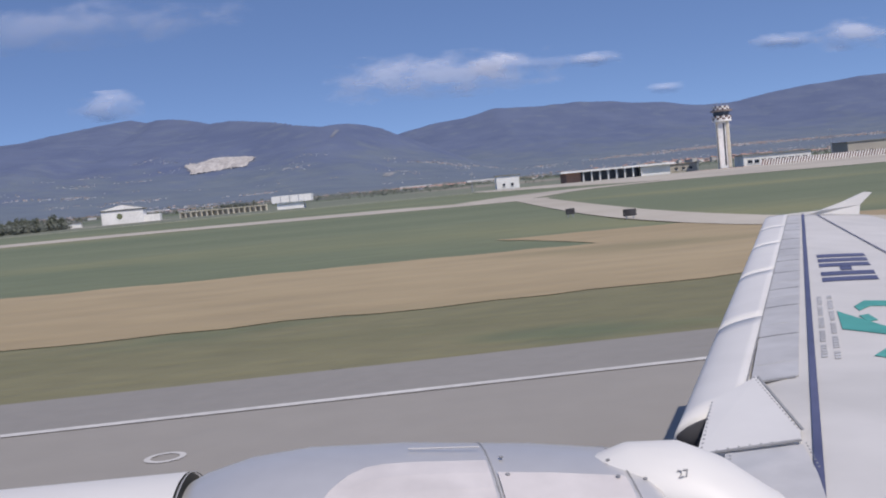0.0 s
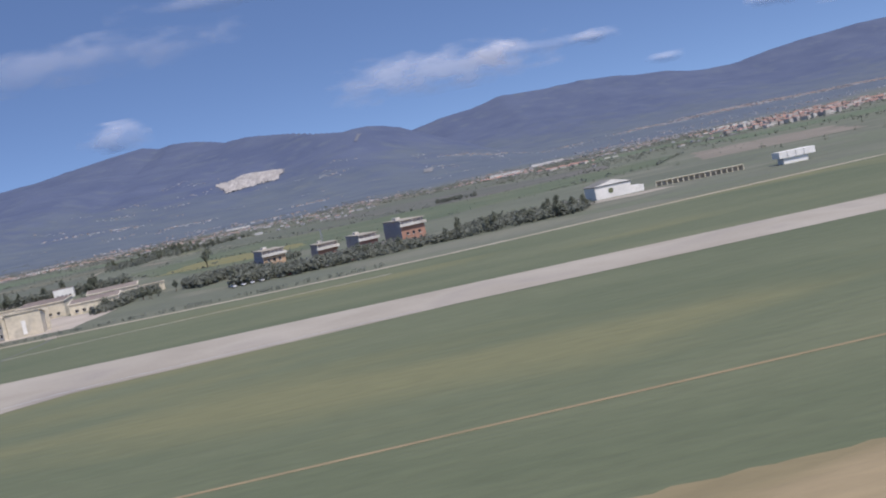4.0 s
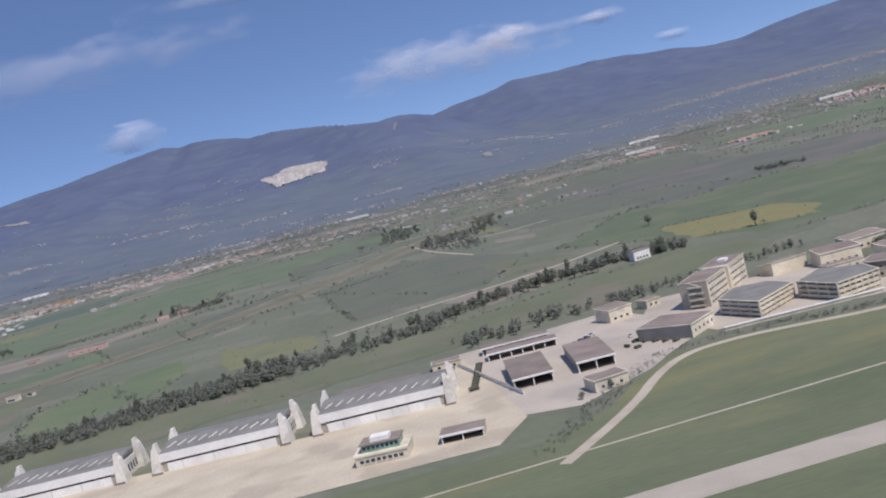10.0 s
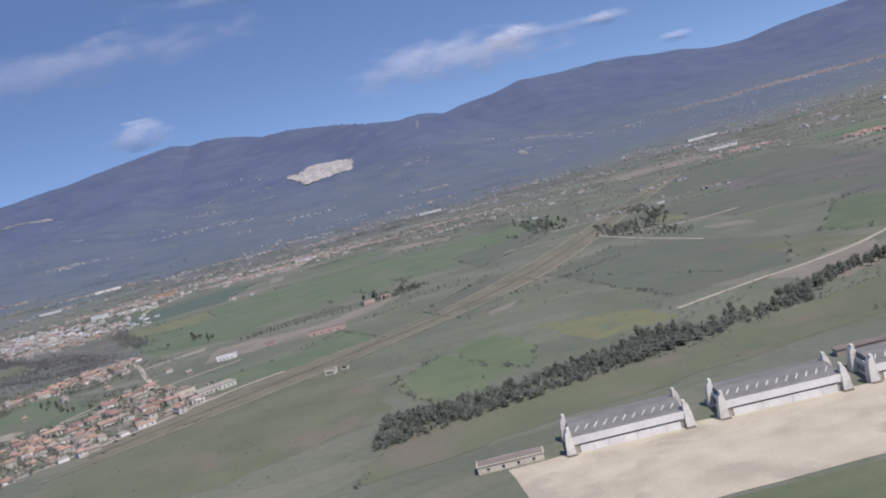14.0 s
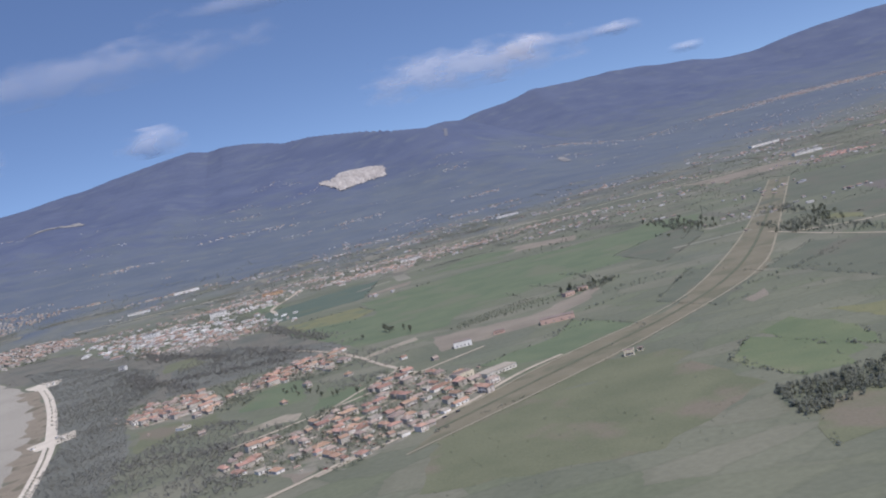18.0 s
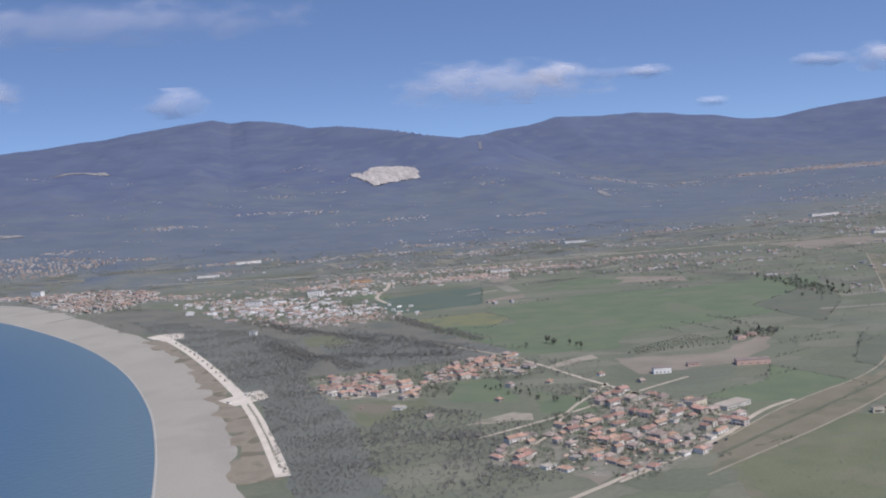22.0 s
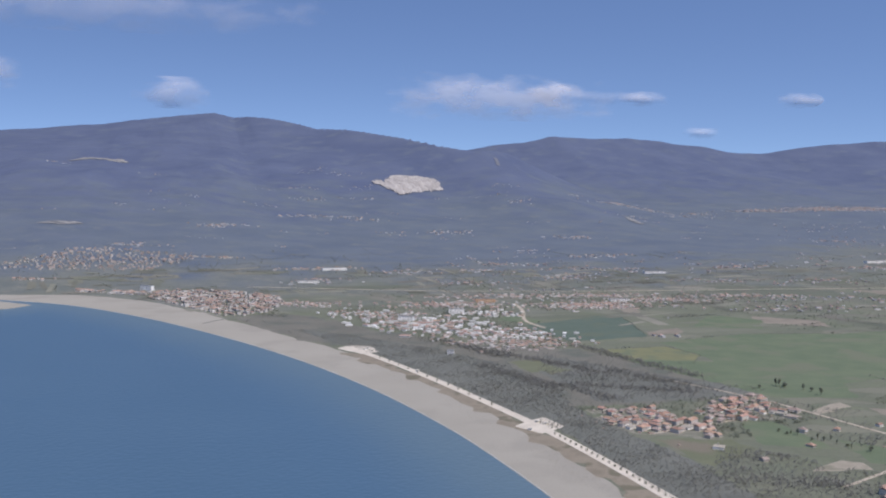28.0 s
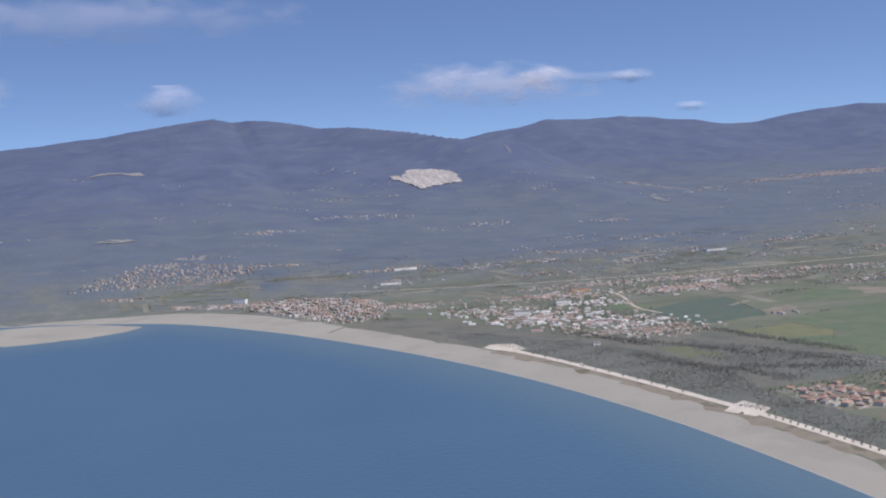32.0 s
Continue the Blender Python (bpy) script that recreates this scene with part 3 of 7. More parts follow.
tagged(raw("ring_mark", [(-3.9 + 0.42 * c, 21 + 0.42 * s, 0.075) for c, s in ring] + [(-3.9 + 0.29 * c, 21 + 0.29 * s, 0.075) for c, s in ring], [(k, (k + 1) % 20, 20 + (k + 1) % 20, 20 + k) for k in range(20)], line_mat), "small worn white painted ring on the runway", "road marking", kind="structure")
patch("runway_verge", [(-700, 29.2), (500, 29.2), (500, 44), (-700, 44)], 0.05, verge_mat, "dry olive grass verge of the runway", "grass", ragged=0.55, grain=1.6)
patch("airfield_grass", [(-1100, 29), (1500, 29), (1500, 225), (700, 400), (60, 446), (-100, 426), (-250, 394), (-383, 408), (-430, 416), (-476, 423), (-509, 437), (-533, 443), (-560, 439), (-583, 416), (-606, 384), (-640, 360), (-920, 400), (-1100, 430)], 0.04, grass_mat, "mown green airfield grass", "grass")
patch("dirt_strip", [(-700, 43), (-300, 45), (8, 42), (20, 43), (40, 50), (45, 70), (30, 82), (12, 84), (17, 69), (-50, 74), (-160, 76), (-300, 77), (-700, 77)], 0.08, dirt_mat, "strip of bare dry brown soil beside the runway", "bare soil", ragged=0.5, grain=2.2)
patch("taxiway", [(-1100, 268), (-505, 264), (-459, 246), (-402, 237), (-388, 228), (-386, 203), (-386, 20), (-362, 20), (-362, 176), (-353, 200), (-341, 217), (-329, 225), (-240, 234), (-39, 234), (15, 214), (40, 212), (46, 222), (10, 252), (-60, 268), (-306, 272), (-495, 282), (-1100, 286)], 0.10, concrete_mat, "pale concrete taxiway with a link to the runway", "taxiway")
band("taxiway", [(90, 22), (55, 38), (33, 62), (29, 95), (33, 150), (39, 216)], 6.5, 0.115, concrete_mat, "pale concrete link between taxiway and runway", "taxiway")
band("apron", [(30, 225), (60, 290), (100, 300), (150, 262), (400, 235), (900, 230)], 20, 0.12, concrete_mat, "pale concrete apron edge", "apron")
patch("apron", [(100, 300), (150, 262), (400, 235), (900, 230), (900, 470), (60, 480), (58, 420)], 0.09, concrete_mat, "wide pale concrete apron before the terminal", "apron")
band("taxi_line", [(-500, 266), (-440, 247), (-400, 239), (-382, 230), (-378, 212), (-381, 195), (-382, 150)], 0.8, 0.16, line_mat, "curved white taxiway line", "road marking")
band("taxi_line", [(-364, 150), (-364, 184), (-358, 205), (-346, 223), (-325, 231), (-250, 236)], 0.8, 0.16, line_mat, "curved white taxiway line", "road marking")
band("mown_line", [(-700, 338), (-491, 338), (-415, 341), (-352, 352), (-250, 360)], 1.6, 0.07, track_mat, "thin pale strip in the grass", "track")
band("mown_line", [(-420, 112), (-160, 112), (-60, 110)], 1.0, 0.07, dirt_mat, "thin pale strip in the grass", "track")
band("ditch", [(-379, 396), (-378, 378), (-381, 356), (-383, 341)], 1.6, 0.10, wood_floor_mat, "narrow dark drainage ditch in the grass", "ditch")
for x, y in ((-379, 397), (-383, 339)):
    culvert = thing("culvert_head", x, y, 0.06, 10, "small pale concrete culvert head beside the ditch", "culvert", "culverts in the grass")
    part("slab", boxed(-2.2, 2.2, -1.0, 1.0, 0, 0.35), concrete_mat, culvert)
    part("upstand", boxed(-2.2, 2.2, 0.7, 1.0, 0.352, 0.8), concrete_mat, culvert)
band("perimeter_road", [(-640, 330), (-598, 378), (-577, 412), (-556, 434), (-533, 437), (-509, 431), (-476, 417), (-430, 410), (-383, 402), (-250, 388), (-100, 420), (60, 440)], 5, 0.09, track_mat, "pale narrow perimeter road along a fence", "road")

# yards
yard_mat = material("yard_paving", (0.40, 0.355, 0.295), (0.48, 0.43, 0.365), 0.04, bump=0.1, fine=25, spots=(0.36, 0.325, 0.28), spot_scale=0.02)
patch("hangar_apron", [(-920, 512), (-826, 503), (-742, 482), (-664, 468), (-654, 560), (-640, 562), (-637, 405), (-655, 375), (-920, 400)], 0.14, material("sandy_concrete", (0.44, 0.385, 0.29), (0.54, 0.48, 0.37), 0.04, fine=20, spots=(0.40, 0.35, 0.27), spot_scale=0.03), "sandy concrete apron before the hangars", "apron", ragged=1)
patch("depot_yard", [(-645, 580), (-545, 585), (-528, 500), (-540, 462), (-575, 425), (-615, 398), (-642, 410)], 0.10, yard_mat, "pale concrete depot yard", "yard", ragged=1)
patch("barracks_yard", [(-540, 540), (-528, 462), (-440, 440), (-380, 430), (-375, 500), (-440, 560), (-520, 585)], 0.09, yard_mat, "paved yard round the barracks", "yard", ragged=1)

# ---------------------------------------------------------------- shore
def build_beach():
    line = np.asarray(COAST[1:13], float)
    for _ in range(3):
        line = np.concatenate([line[:1], np.stack([0.75 * line[:-1] + 0.25 * line[1:], 0.25 * line[:-1] + 0.75 * line[1:]], 1).reshape(-1, 2), line[-1:]])
    d = np.gradient(line, axis=0)
    d /= np.linalg.norm(d, axis=1, keepdims=True)
    side = np.stack([d[:, 1], -d[:, 0]], 1)
    wide = np.interp(line[:, 1], [700, 1100, 1400, 1700, 2000, 2255, 2400, 2550, 2720, 2800, 2850, 2920, 2990], [66, 78, 92, 104, 104, 116, 128, 150, 166, 150, 110, 60, 26])
    wide = wide + np.array([4 * math.sin(i * 0.9) + 3 * math.sin(i * 2.3) for i in range(len(line))])
    verts, cols = [], (-22, -8, 0, 8, 20, 0.5, 1.0)
    for p, s, w in zip(line, side, wide):
        for c in cols:
            o = c if c not in (0.5, 1.0) else c * w
            verts.append((p[0] + s[0] * o, p[1] + s[1] * o, min(max(o * 0.03 - 0.6, -4), 0) + 0.06))
    k = len(cols)
    faces = [(i * k + j, (i + 1) * k + j, (i + 1) * k + j + 1, i * k + j + 1) for i in range(len(line) - 1) for j in range(k - 1)]
    tagged(raw("beach", verts, [f[::-1] for f in faces], sand_mat, True), "broad grey sand beach curving along the bay", "beach", kind="structure")
    wet = [(p[0] + s[0] * o, p[1] + s[1] * o, max(o * 0.03 - 0.6, -4) + 0.09) for p, s in zip(line, side) for o in (-0.35, 0.25)]
    tagged(raw("surf_line", wet, [(2 * i + 1, 2 * i + 3, 2 * i + 2, 2 * i) for i in range(len(line) - 1)], foam_mat), "thin white line of breaking surf", "surf", kind="structure")


build_beach()
band("shore_road", [(-2420, 2950), (-2289, 2890), (-2181, 2816), (-2090, 2646), (-1995, 2436)], 5, 0.16, asphalt_mat, "grey seafront road between town and beach", "road")
band("stream", [(-2040, 2342), (-1990, 2408), (-1940, 2472), (-1880, 2560)], 6, 0.17, wood_floor_mat, "dark narrow stream running out over the sand", "stream")
scrub_soil_mat = material("dune_scrub", (0.20, 0.175, 0.13), (0.27, 0.235, 0.18), 0.03, fine=20, spots=(0.14, 0.13, 0.09), spot_scale=0.03)
patch("dune_scrub", [(-1800, 1930), (-1740, 1740), (-1690, 1520), (-1662, 1330), (-1640, 1180), (-1625, 950), (-1590, 950), (-1600, 1150), (-1640, 1400), (-1690, 1640), (-1760, 1900)], 0.10, scrub_soil_mat, "brown dune strip with sparse scrub", "dune", ragged=11)
PROM = [(-1775, 1975), (-1745, 1880), (-1712, 1760), (-1675, 1600), (-1645, 1450), (-1622, 1325), (-1608, 1220), (-1596, 1100), (-1585, 960)]
band("promenade", PROM, 15, 0.16, pale_sand_mat, "pale sandy seafront promenade", "promenade")
patch("promenade_square", [(-1800, 1975), (-1770, 2005), (-1735, 1985), (-1728, 1925), (-1765, 1905)], 0.18, pale_sand_mat, "pale paved square at the promenade's end", "square", ragged=2)
patch("promenade_square", [(-1655, 1335), (-1632, 1290), (-1590, 1320), (-1600, 1375), (-1628, 1360)], 0.18, pale_sand_mat, "pale paved square beside the promenade", "square", ragged=2)
kiosk_walls, kiosk_roof = mesh_of("wall", boxed(-2.5, 2.5, -2, 2, 0, 2.6), white_mat), mesh_of("roof", boxed(-3.2, 3.2, -2.7, 2.7, 2.6, 2.95), pale_sand_mat)
for x, y, turn in ((-1752, 1950, 60), (-1744, 1960, 60), (-1740, 1935, 62), (-1618, 1350, 50), (-1610, 1338, 52), (-1640, 1312, 55), (-1700, 1725, 60)):
    hut = thing("beach_hut", x, y, 0.16, turn, "small white beach hut on the promenade", "hut", "huts on the promenade")
    share("wall", kiosk_walls, hut, 0, 0, 0)
    share("roof", kiosk_roof, hut, 0, 0, 0)
rim = mesh_of("rim", prism([(1.7 * math.cos(k * math.tau / 10), 1.7 * math.sin(k * math.tau / 10)) for k in range(10)], 0, 0.5), concrete_mat)
planter_rng = random.Random(8)
bv, bf = [], []
for k in range(60):
    a = Vector((planter_rng.gauss(0, 1), planter_rng.gauss(0, 1), planter_rng.gauss(0, 1))).normalized()
    c = a * planter_rng.uniform(0.6, 1.3) + Vector((0, 0, 1.5))
    s = a.orthogonal().normalized() * 0.6
    o = len(bv)
    bv += [tuple((c - s) * U), tuple((c + a * 0.4) * U), tuple((c + s) * U)]
    bf.append((o, o + 1, o + 2))
bush = bpy.data.meshes.new("bush")
bush.from_pydata(bv, [], bf)
bush.materials.append(leaf_mat)
for i in range(34):
    y = 1860 - 540 * i / 15 if i < 12 else 1285 - 290 * (i - 12) / 21
    x = float(np.interp(y, [p[1] for p in PROM[::-1]], [p[0] for p in PROM[::-1]]))
    pot = thing("planter", x, y, 0.16, 25 * i, "round concrete planter with a dark bush on the promenade", "planter", "planters on the promenade")
    share("rim", rim, pot, 0, 0, 0)
    share("bush", bush, pot, 0, 0, 0)

# ---------------------------------------------------------------- fields and tracks
OPEN, LAID, BORDERS = [], [], []
pasture_mat = material("rough_pasture", (0.116, 0.132, 0.078), (0.146, 0.158, 0.096), 0.02, bump=0.3, fine=18, spots=(0.168, 0.152, 0.112), spot_scale=0.012, detail=6)
for mat, label, pts in (
    (wheat_mat, "dark green crop field", [(-1372, 2195), (-1085, 2335), (-1160, 2005), (-1338, 1968)]),
    (yellow_mat, "field of yellow flowering crop", [(-1330, 1870), (-1180, 1880), (-1160, 1780), (-1215, 1700), (-1285, 1725)]),
    (crop_mat, "large bright green crop field", [(-1170, 1930), (-945, 2001), (-741, 1964), (-569, 2011), (-471, 1938), (-640, 1640), (-792, 1564), (-886, 1552), (-1053, 1542), (-1180, 1500), (-1250, 1560), (-1160, 1740)]),
    (soil_mat, "ploughed brown field", [(-850, 2150), (-702, 2050), (-675, 2150), (-788, 2241)]),
    (soil_mat, "pale fallow strip", [(-1140, 2060), (-1045, 2100), (-1060, 2045), (-1152, 2005)]),
    (soil_mat, "brown bare field beside a farm", [(-1127, 1338), (-1003, 1300), (-868, 1400), (-920, 1300), (-1000, 1230), (-1134, 1220)]),
    (crop_mat, "green meadow near the village", [(-1122, 1073), (-1020, 1120), (-975, 1195), (-931, 1054), (-995, 996), (-1085, 1034)]),
    (crop_mat, "square green field among houses", [(-1384, 1184), (-1304, 1144), (-1306, 1290), (-1350, 1300)]),
    (crop_mat, "green field beside the village", [(-1304, 1085), (-1246, 1060), (-1238, 1134), (-1280, 1190)]),
    (dry_soil_mat, "pale bare building plot", [(-1390, 1071), (-1318, 1060), (-1310, 1090), (-1330, 1104)]),
    (crop_mat, "narrow green field", [(-1319, 1769), (-1114, 1702), (-936, 1689), (-886, 1543), (-1055, 1498), (-1099, 1400), (-1221, 1424)]),
    (meadow_mat, "bright green meadow by a line of trees", [(-950, 815), (-900, 874), (-862, 776), (-866, 735), (-932, 712)]),
    (yellow_mat, "bright yellow-green field by a line of trees", [(-811, 900), (-729, 838), (-720, 765), (-792, 765)]),
    (dark_crop_mat, "dark green pasture", [(-879, 1162), (-759, 1334), (-735, 1172), (-851, 1048)]),
    (dark_crop_mat, "dark green pasture", [(-715, 1140), (-568, 1235), (-503, 1004), (-572, 860), (-690, 850)]),
    (pasture_mat, "rough olive pasture with brown patches", [(-1201, 849), (-1116, 885), (-969, 847), (-960, 725), (-1077, 645), (-1240, 700)]),
    (yellow_mat, "small yellow flowering field", [(-490, 1466), (-446, 1530), (-440, 1420), (-473, 1363)]),
    (pea_mat, "long green crop field", [(-478, 979), (-360, 1155), (-290, 1130), (-180, 1158), (-102, 1135), (0, 1150), (153, 1200), (37, 942), (-285, 719), (-360, 706), (-405, 800)]),
    (heath_mat, "rough dark scrub beyond the crop field", [(-351, 1166), (-290, 1142), (-180, 1170), (-102, 1147), (60, 1200), (120, 1420), (-5, 1539), (-73, 1790), (-215, 1871), (-290, 1600), (-240, 1300)]),
    (golden_mat, "field of golden flowering crop", [(-408, 800), (-390, 925), (-300, 880), (-290, 812), (-320, 750)]),
    (soil_mat, "bare brown field", [(-620, 812), (-495, 875), (-504, 790), (-592, 735)]),
    (soil_mat, "bare brown field", [(40, 830), (132, 1111), (260, 1050), (170, 800)]),
    (dark_crop_mat, "dark pasture", [(-725, 1187), (-601, 1289), (-530, 1017), (-619, 900)]),
    (crop_mat, "green field behind the town", [(-1010, 2110), (-880, 2280), (-800, 2180), (-870, 2060)]),
    (soil_mat, "pale car park", [(-964, 2700), (-919, 2700), (-1029, 2330), (-1080, 2300)]),
    (crop_mat, "green field by the town", [(-1400, 2290), (-1340, 2360), (-1300, 2250), (-1345, 2215)]),
    (dark_crop_mat, "green field inland", [(-1750, 3180), (-1420, 3200), (-1450, 2950), (-1720, 2900)]),
    (dark_crop_mat, "dark field inland", [(-2120, 3350), (-1760, 3300), (-1800, 3080), (-2150, 3050)]),
    (dark_crop_mat, "green field inland", [(-600, 2900), (-250, 2800), (-300, 2500), (-620, 2600)]),
    (soil_mat, "fallow field inland", [(-200, 2700), (100, 2650), (60, 2450), (-180, 2480)]),
    (crop_mat, "green field inland", [(200, 2300), (600, 2200), (500, 1800), (150, 1900)]),
    (dark_crop_mat, "dark field inland", [(-300, 2200), (100, 2150), (0, 1700), (-350, 1750)]),
    (crop_mat, "green field inland", [(300, 1600), (800, 1500), (700, 1100), (250, 1250)]),
    (meadow_mat, "light green meadow by a line of trees", [(-951, 790), (-890, 850), (-877, 800), (-894, 705), (-934, 716)]),
    (meadow_mat, "light green meadow with a hedge", [(-889, 882), (-842, 908), (-827, 815), (-852, 735), (-884, 823)]),
    (pasture_mat, "rough olive strip beside the houses", [(-1505, 1238), (-1410, 1219), (-1397, 1172), (-1490, 1112)]),
    (pasture_mat, "small green clearing in the woods", [(-1528, 1782), (-1462, 1787), (-1442, 1706), (-1517, 1679)]),
    (soil_mat, "bare brown building plot in the village", [(-1338, 858), (-1307, 884), (-1295, 861), (-1329, 821)]),
    (dry_soil_mat, "pale dry strip among gardens", [(-1219, 1337), (-1146, 1379), (-1146, 1349), (-1222, 1312)]),
    (pasture_mat, "rough olive scrub field", [(-551, 1024), (-506, 954), (-477, 881), (-502, 862), (-552, 868)]),
    (dark_crop_mat, "long dark green field", [(-463, 1599), (-285, 1563), (-193, 1227), (-240, 1215), (-373, 1255), (-439, 1260)]),
    (soil_mat, "small pale fallow plot", [(-491, 1251), (-453, 1205), (-462, 1156), (-498, 1199)]),
    (dark_crop_mat, "dark green field beside the stream", [(-759, 1661), (-558, 1833), (-600, 1640), (-751, 1450)]),
    (pasture_mat, "rough olive pasture behind the hangars", [(-1000, 560), (-650, 605), (-400, 640), (-400, 720), (-470, 745), (-640, 690), (-780, 655), (-970, 640)]),
    (pasture_mat, "olive pasture along the stream", [(-1205, 905), (-1086, 960), (-1034, 940), (-960, 915), (-955, 880), (-990, 850), (-1110, 890), (-1200, 855)]),
    (soil_mat, "small bare brown plot", [(-824, 1040), (-785, 1070), (-800, 1030), (-827, 1015)]),
    (dirt_mat, "dry grass corridor along a stream", [(-1235, 811), (-1028, 935), (-863, 1060), (-717, 1194), (-573, 1439), (-140, 2200), (-170, 2240), (-559, 1562), (-758, 1260), (-885, 1100), (-1050, 1010), (-1165, 915)]),
):
    OPEN.append(pts)
    BORDERS.append((label, pts))
    frame_box = [f(p[k] for p in pts) for f in (min, max) for k in (0, 1)]
    under = [lv for (x0, y0, x1, y1), lv in LAID if x0 < frame_box[2] and x1 > frame_box[0] and y0 < frame_box[3] and y1 > frame_box[1]]
    level = 1 + max(under, default=0)
    LAID.append((frame_box, level))
    patch("field", pts, 0.06 + 0.022 * level, mat, label, "field", ragged=5)
dry_mat = material("dry_verge", (0.158, 0.148, 0.100), (0.190, 0.176, 0.124), 0.03, fine=20, spots=(0.132, 0.134, 0.088), spot_scale=0.02)
for ob in list(scene.objects):
    if ob.name.startswith("field") and "corridor" in ob["label"]:
        ob.data.materials[0] = dry_mat
dull_track_mat = material("dry_track", (0.235, 0.218, 0.160), (0.295, 0.272, 0.205), 0.05, fine=20)
for label, width, pts in (
    ("pale village street", 6, [(-1310, 822), (-1277, 843), (-1165, 918), (-1097, 990), (-1040, 1020)]),
    ("pale dirt track along a stream", 3.0, [(-1235, 811), (-1028, 935), (-863, 1060), (-717, 1194), (-573, 1439), (-140, 2200)]),
    ("pale dirt track along a stream", 3.0, [(-1165, 915), (-1050, 1010), (-885, 1100), (-758, 1260), (-559, 1562), (-170, 2240)]),
    ("pale farm track", 6, [(-710, 795), (-634, 820), (-570, 831), (-515, 851), (-440, 900)]),
    ("narrow country road", 6, [(-1131, 974), (-1200, 1200), (-1241, 1412), (-1330, 1600)]),
    ("pale town road", 9, [(-1330, 2150), (-1345, 2260), (-1290, 2420), (-1270, 2560)]),
    ("narrow street", 5, [(-1390, 1010), (-1290, 1060), (-1180, 1130), (-1090, 1180)]),
    ("narrow street", 5, [(-1500, 1260), (-1400, 1290), (-1300, 1330), (-1230, 1360)]),
    ("narrow village street", 4.5, [(-1303, 1028), (-1260, 1101), (-1213, 1155), (-1188, 1195)]),
    ("narrow village street", 4.5, [(-1293, 956), (-1269, 973), (-1227, 1014), (-1190, 1050)]),
    ("pale village street", 6, [(-1400, 770), (-1327, 816), (-1263, 859)]),
    ("narrow village street", 4.5, [(-1200, 1150), (-1166, 1109), (-1152, 1044)]),
    ("narrow village street", 4, [(-1390, 930), (-1330, 975), (-1303, 1028)]),
    ("pale farm track with a bend", 4, [(-573, 1465), (-568, 1380), (-564, 1308), (-538, 1141)]),
    ("inland main road", 10, [(-2600, 3250), (-1900, 3050), (-1400, 2850), (-900, 2780), (-400, 2760), (300, 2700)]),
    ("pale farm road", 7, [(-560, 1400), (-480, 1330), (-400, 1340)]),
):
    band("track", pts, width, 0.40, dull_track_mat if "stream" in label else track_mat, label, "road")


band("ditch", [(-1200, 863), (-1039, 972), (-874, 1080), (-737, 1227), (-566, 1500), (-155, 2220)], 5, 0.37, material("ditch_reeds", (0.095, 0.108, 0.070), (0.125, 0.135, 0.088), 0.05, fine=15), "dark reedy ditch between two tracks", "ditch")


# ---------------------------------------------------------------- buildings
def windows(parent, n, floors, w, z0, rise, ww, wh, x_in=1.5, y=-0.06, name="window"):
    me = mesh_of(name, boxed(-ww / 2, ww / 2, -0.05, 0.12, 0, wh), glass_mat)
    sill = mesh_of("sill", boxed(-ww / 2 - 0.15, ww / 2 + 0.15, -0.22, 0.1, -0.16, 0), white_mat)
    for f in range(floors):
        for i in range(n):
            x = x_in + (w - 2 * x_in) * (i + 0.5) / n
            win = share(name, me, parent, x, y, z0 + f * rise)
            share("sill", sill, win, 0, 0, 0)


def block(name, x, y, turn, w, d, h, wall, roof, n, floors, label, category, group="", eave=0.5, ww=1.6, wh=1.4, z0=1.2, mono=0.0):
    """A building on its front left corner: the front runs along +x, its depth along +y. mono: a roof that falls towards the back."""
    b = thing(name, x, y, 0, turn, label, category, group)
    bm = bmesh.new()
    v = [bm.verts.new(p) for p in ((0, 0, 0), (w, 0, 0), (w, d, 0), (0, d, 0), (0, 0, h), (w, 0, h), (w, d, h - mono), (0, d, h - mono))]
    for f in ((3, 2, 1, 0), (4, 5, 6, 7), (0, 1, 5, 4), (1, 2, 6, 5), (2, 3, 7, 6), (3, 0, 4, 7)):
        bm.faces.new([v[i] for i in f])
    part("wall", bm, wall, b)
    bm = bmesh.new()
    e = eave
    top = [(-e, -e, h), (w + e, -e, h), (w + e, d + e, h - mono), (-e, d + e, h - mono)]
    lo, hi = [bm.verts.new((p[0], p[1], p[2] + 0.02)) for p in top], [bm.verts.new((p[0], p[1], p[2] + 0.45)) for p in top]
    bm.faces.new(hi)
    bm.faces.new(lo[::-1])
    for i in range(4):
        bm.faces.new((lo[i], lo[(i + 1) % 4], hi[(i + 1) % 4], hi[i]))
    rimmed = roof is flat_roof_mat and wall is cream_mat and min(w, d) > 6
    part("roof", bm, wall if rimmed else roof, b)
    if rimmed:
        bm = bmesh.new()
        inner = [(0.1, 0.1, h), (w - 0.1, 0.1, h), (w - 0.1, d - 0.1, h - mono), (0.1, d - 0.1, h - mono)]
        lo, hi = [bm.verts.new((p[0], p[1], p[2] + 0.455)) for p in inner], [bm.verts.new((p[0], p[1], p[2] + 0.52)) for p in inner]
        bm.faces.new(hi)
        bm.faces.new(lo[::-1])
        for i in range(4):
            bm.faces.new((lo[i], lo[(i + 1) % 4], hi[(i + 1) % 4], hi[i]))
        part("roof_cover", bm, roof, b, "brown bitumen cover inside a pale rim")
    if n:
        windows(b, n, floors, w, z0, (h - 0.6) / floors, ww, wh)
    return b


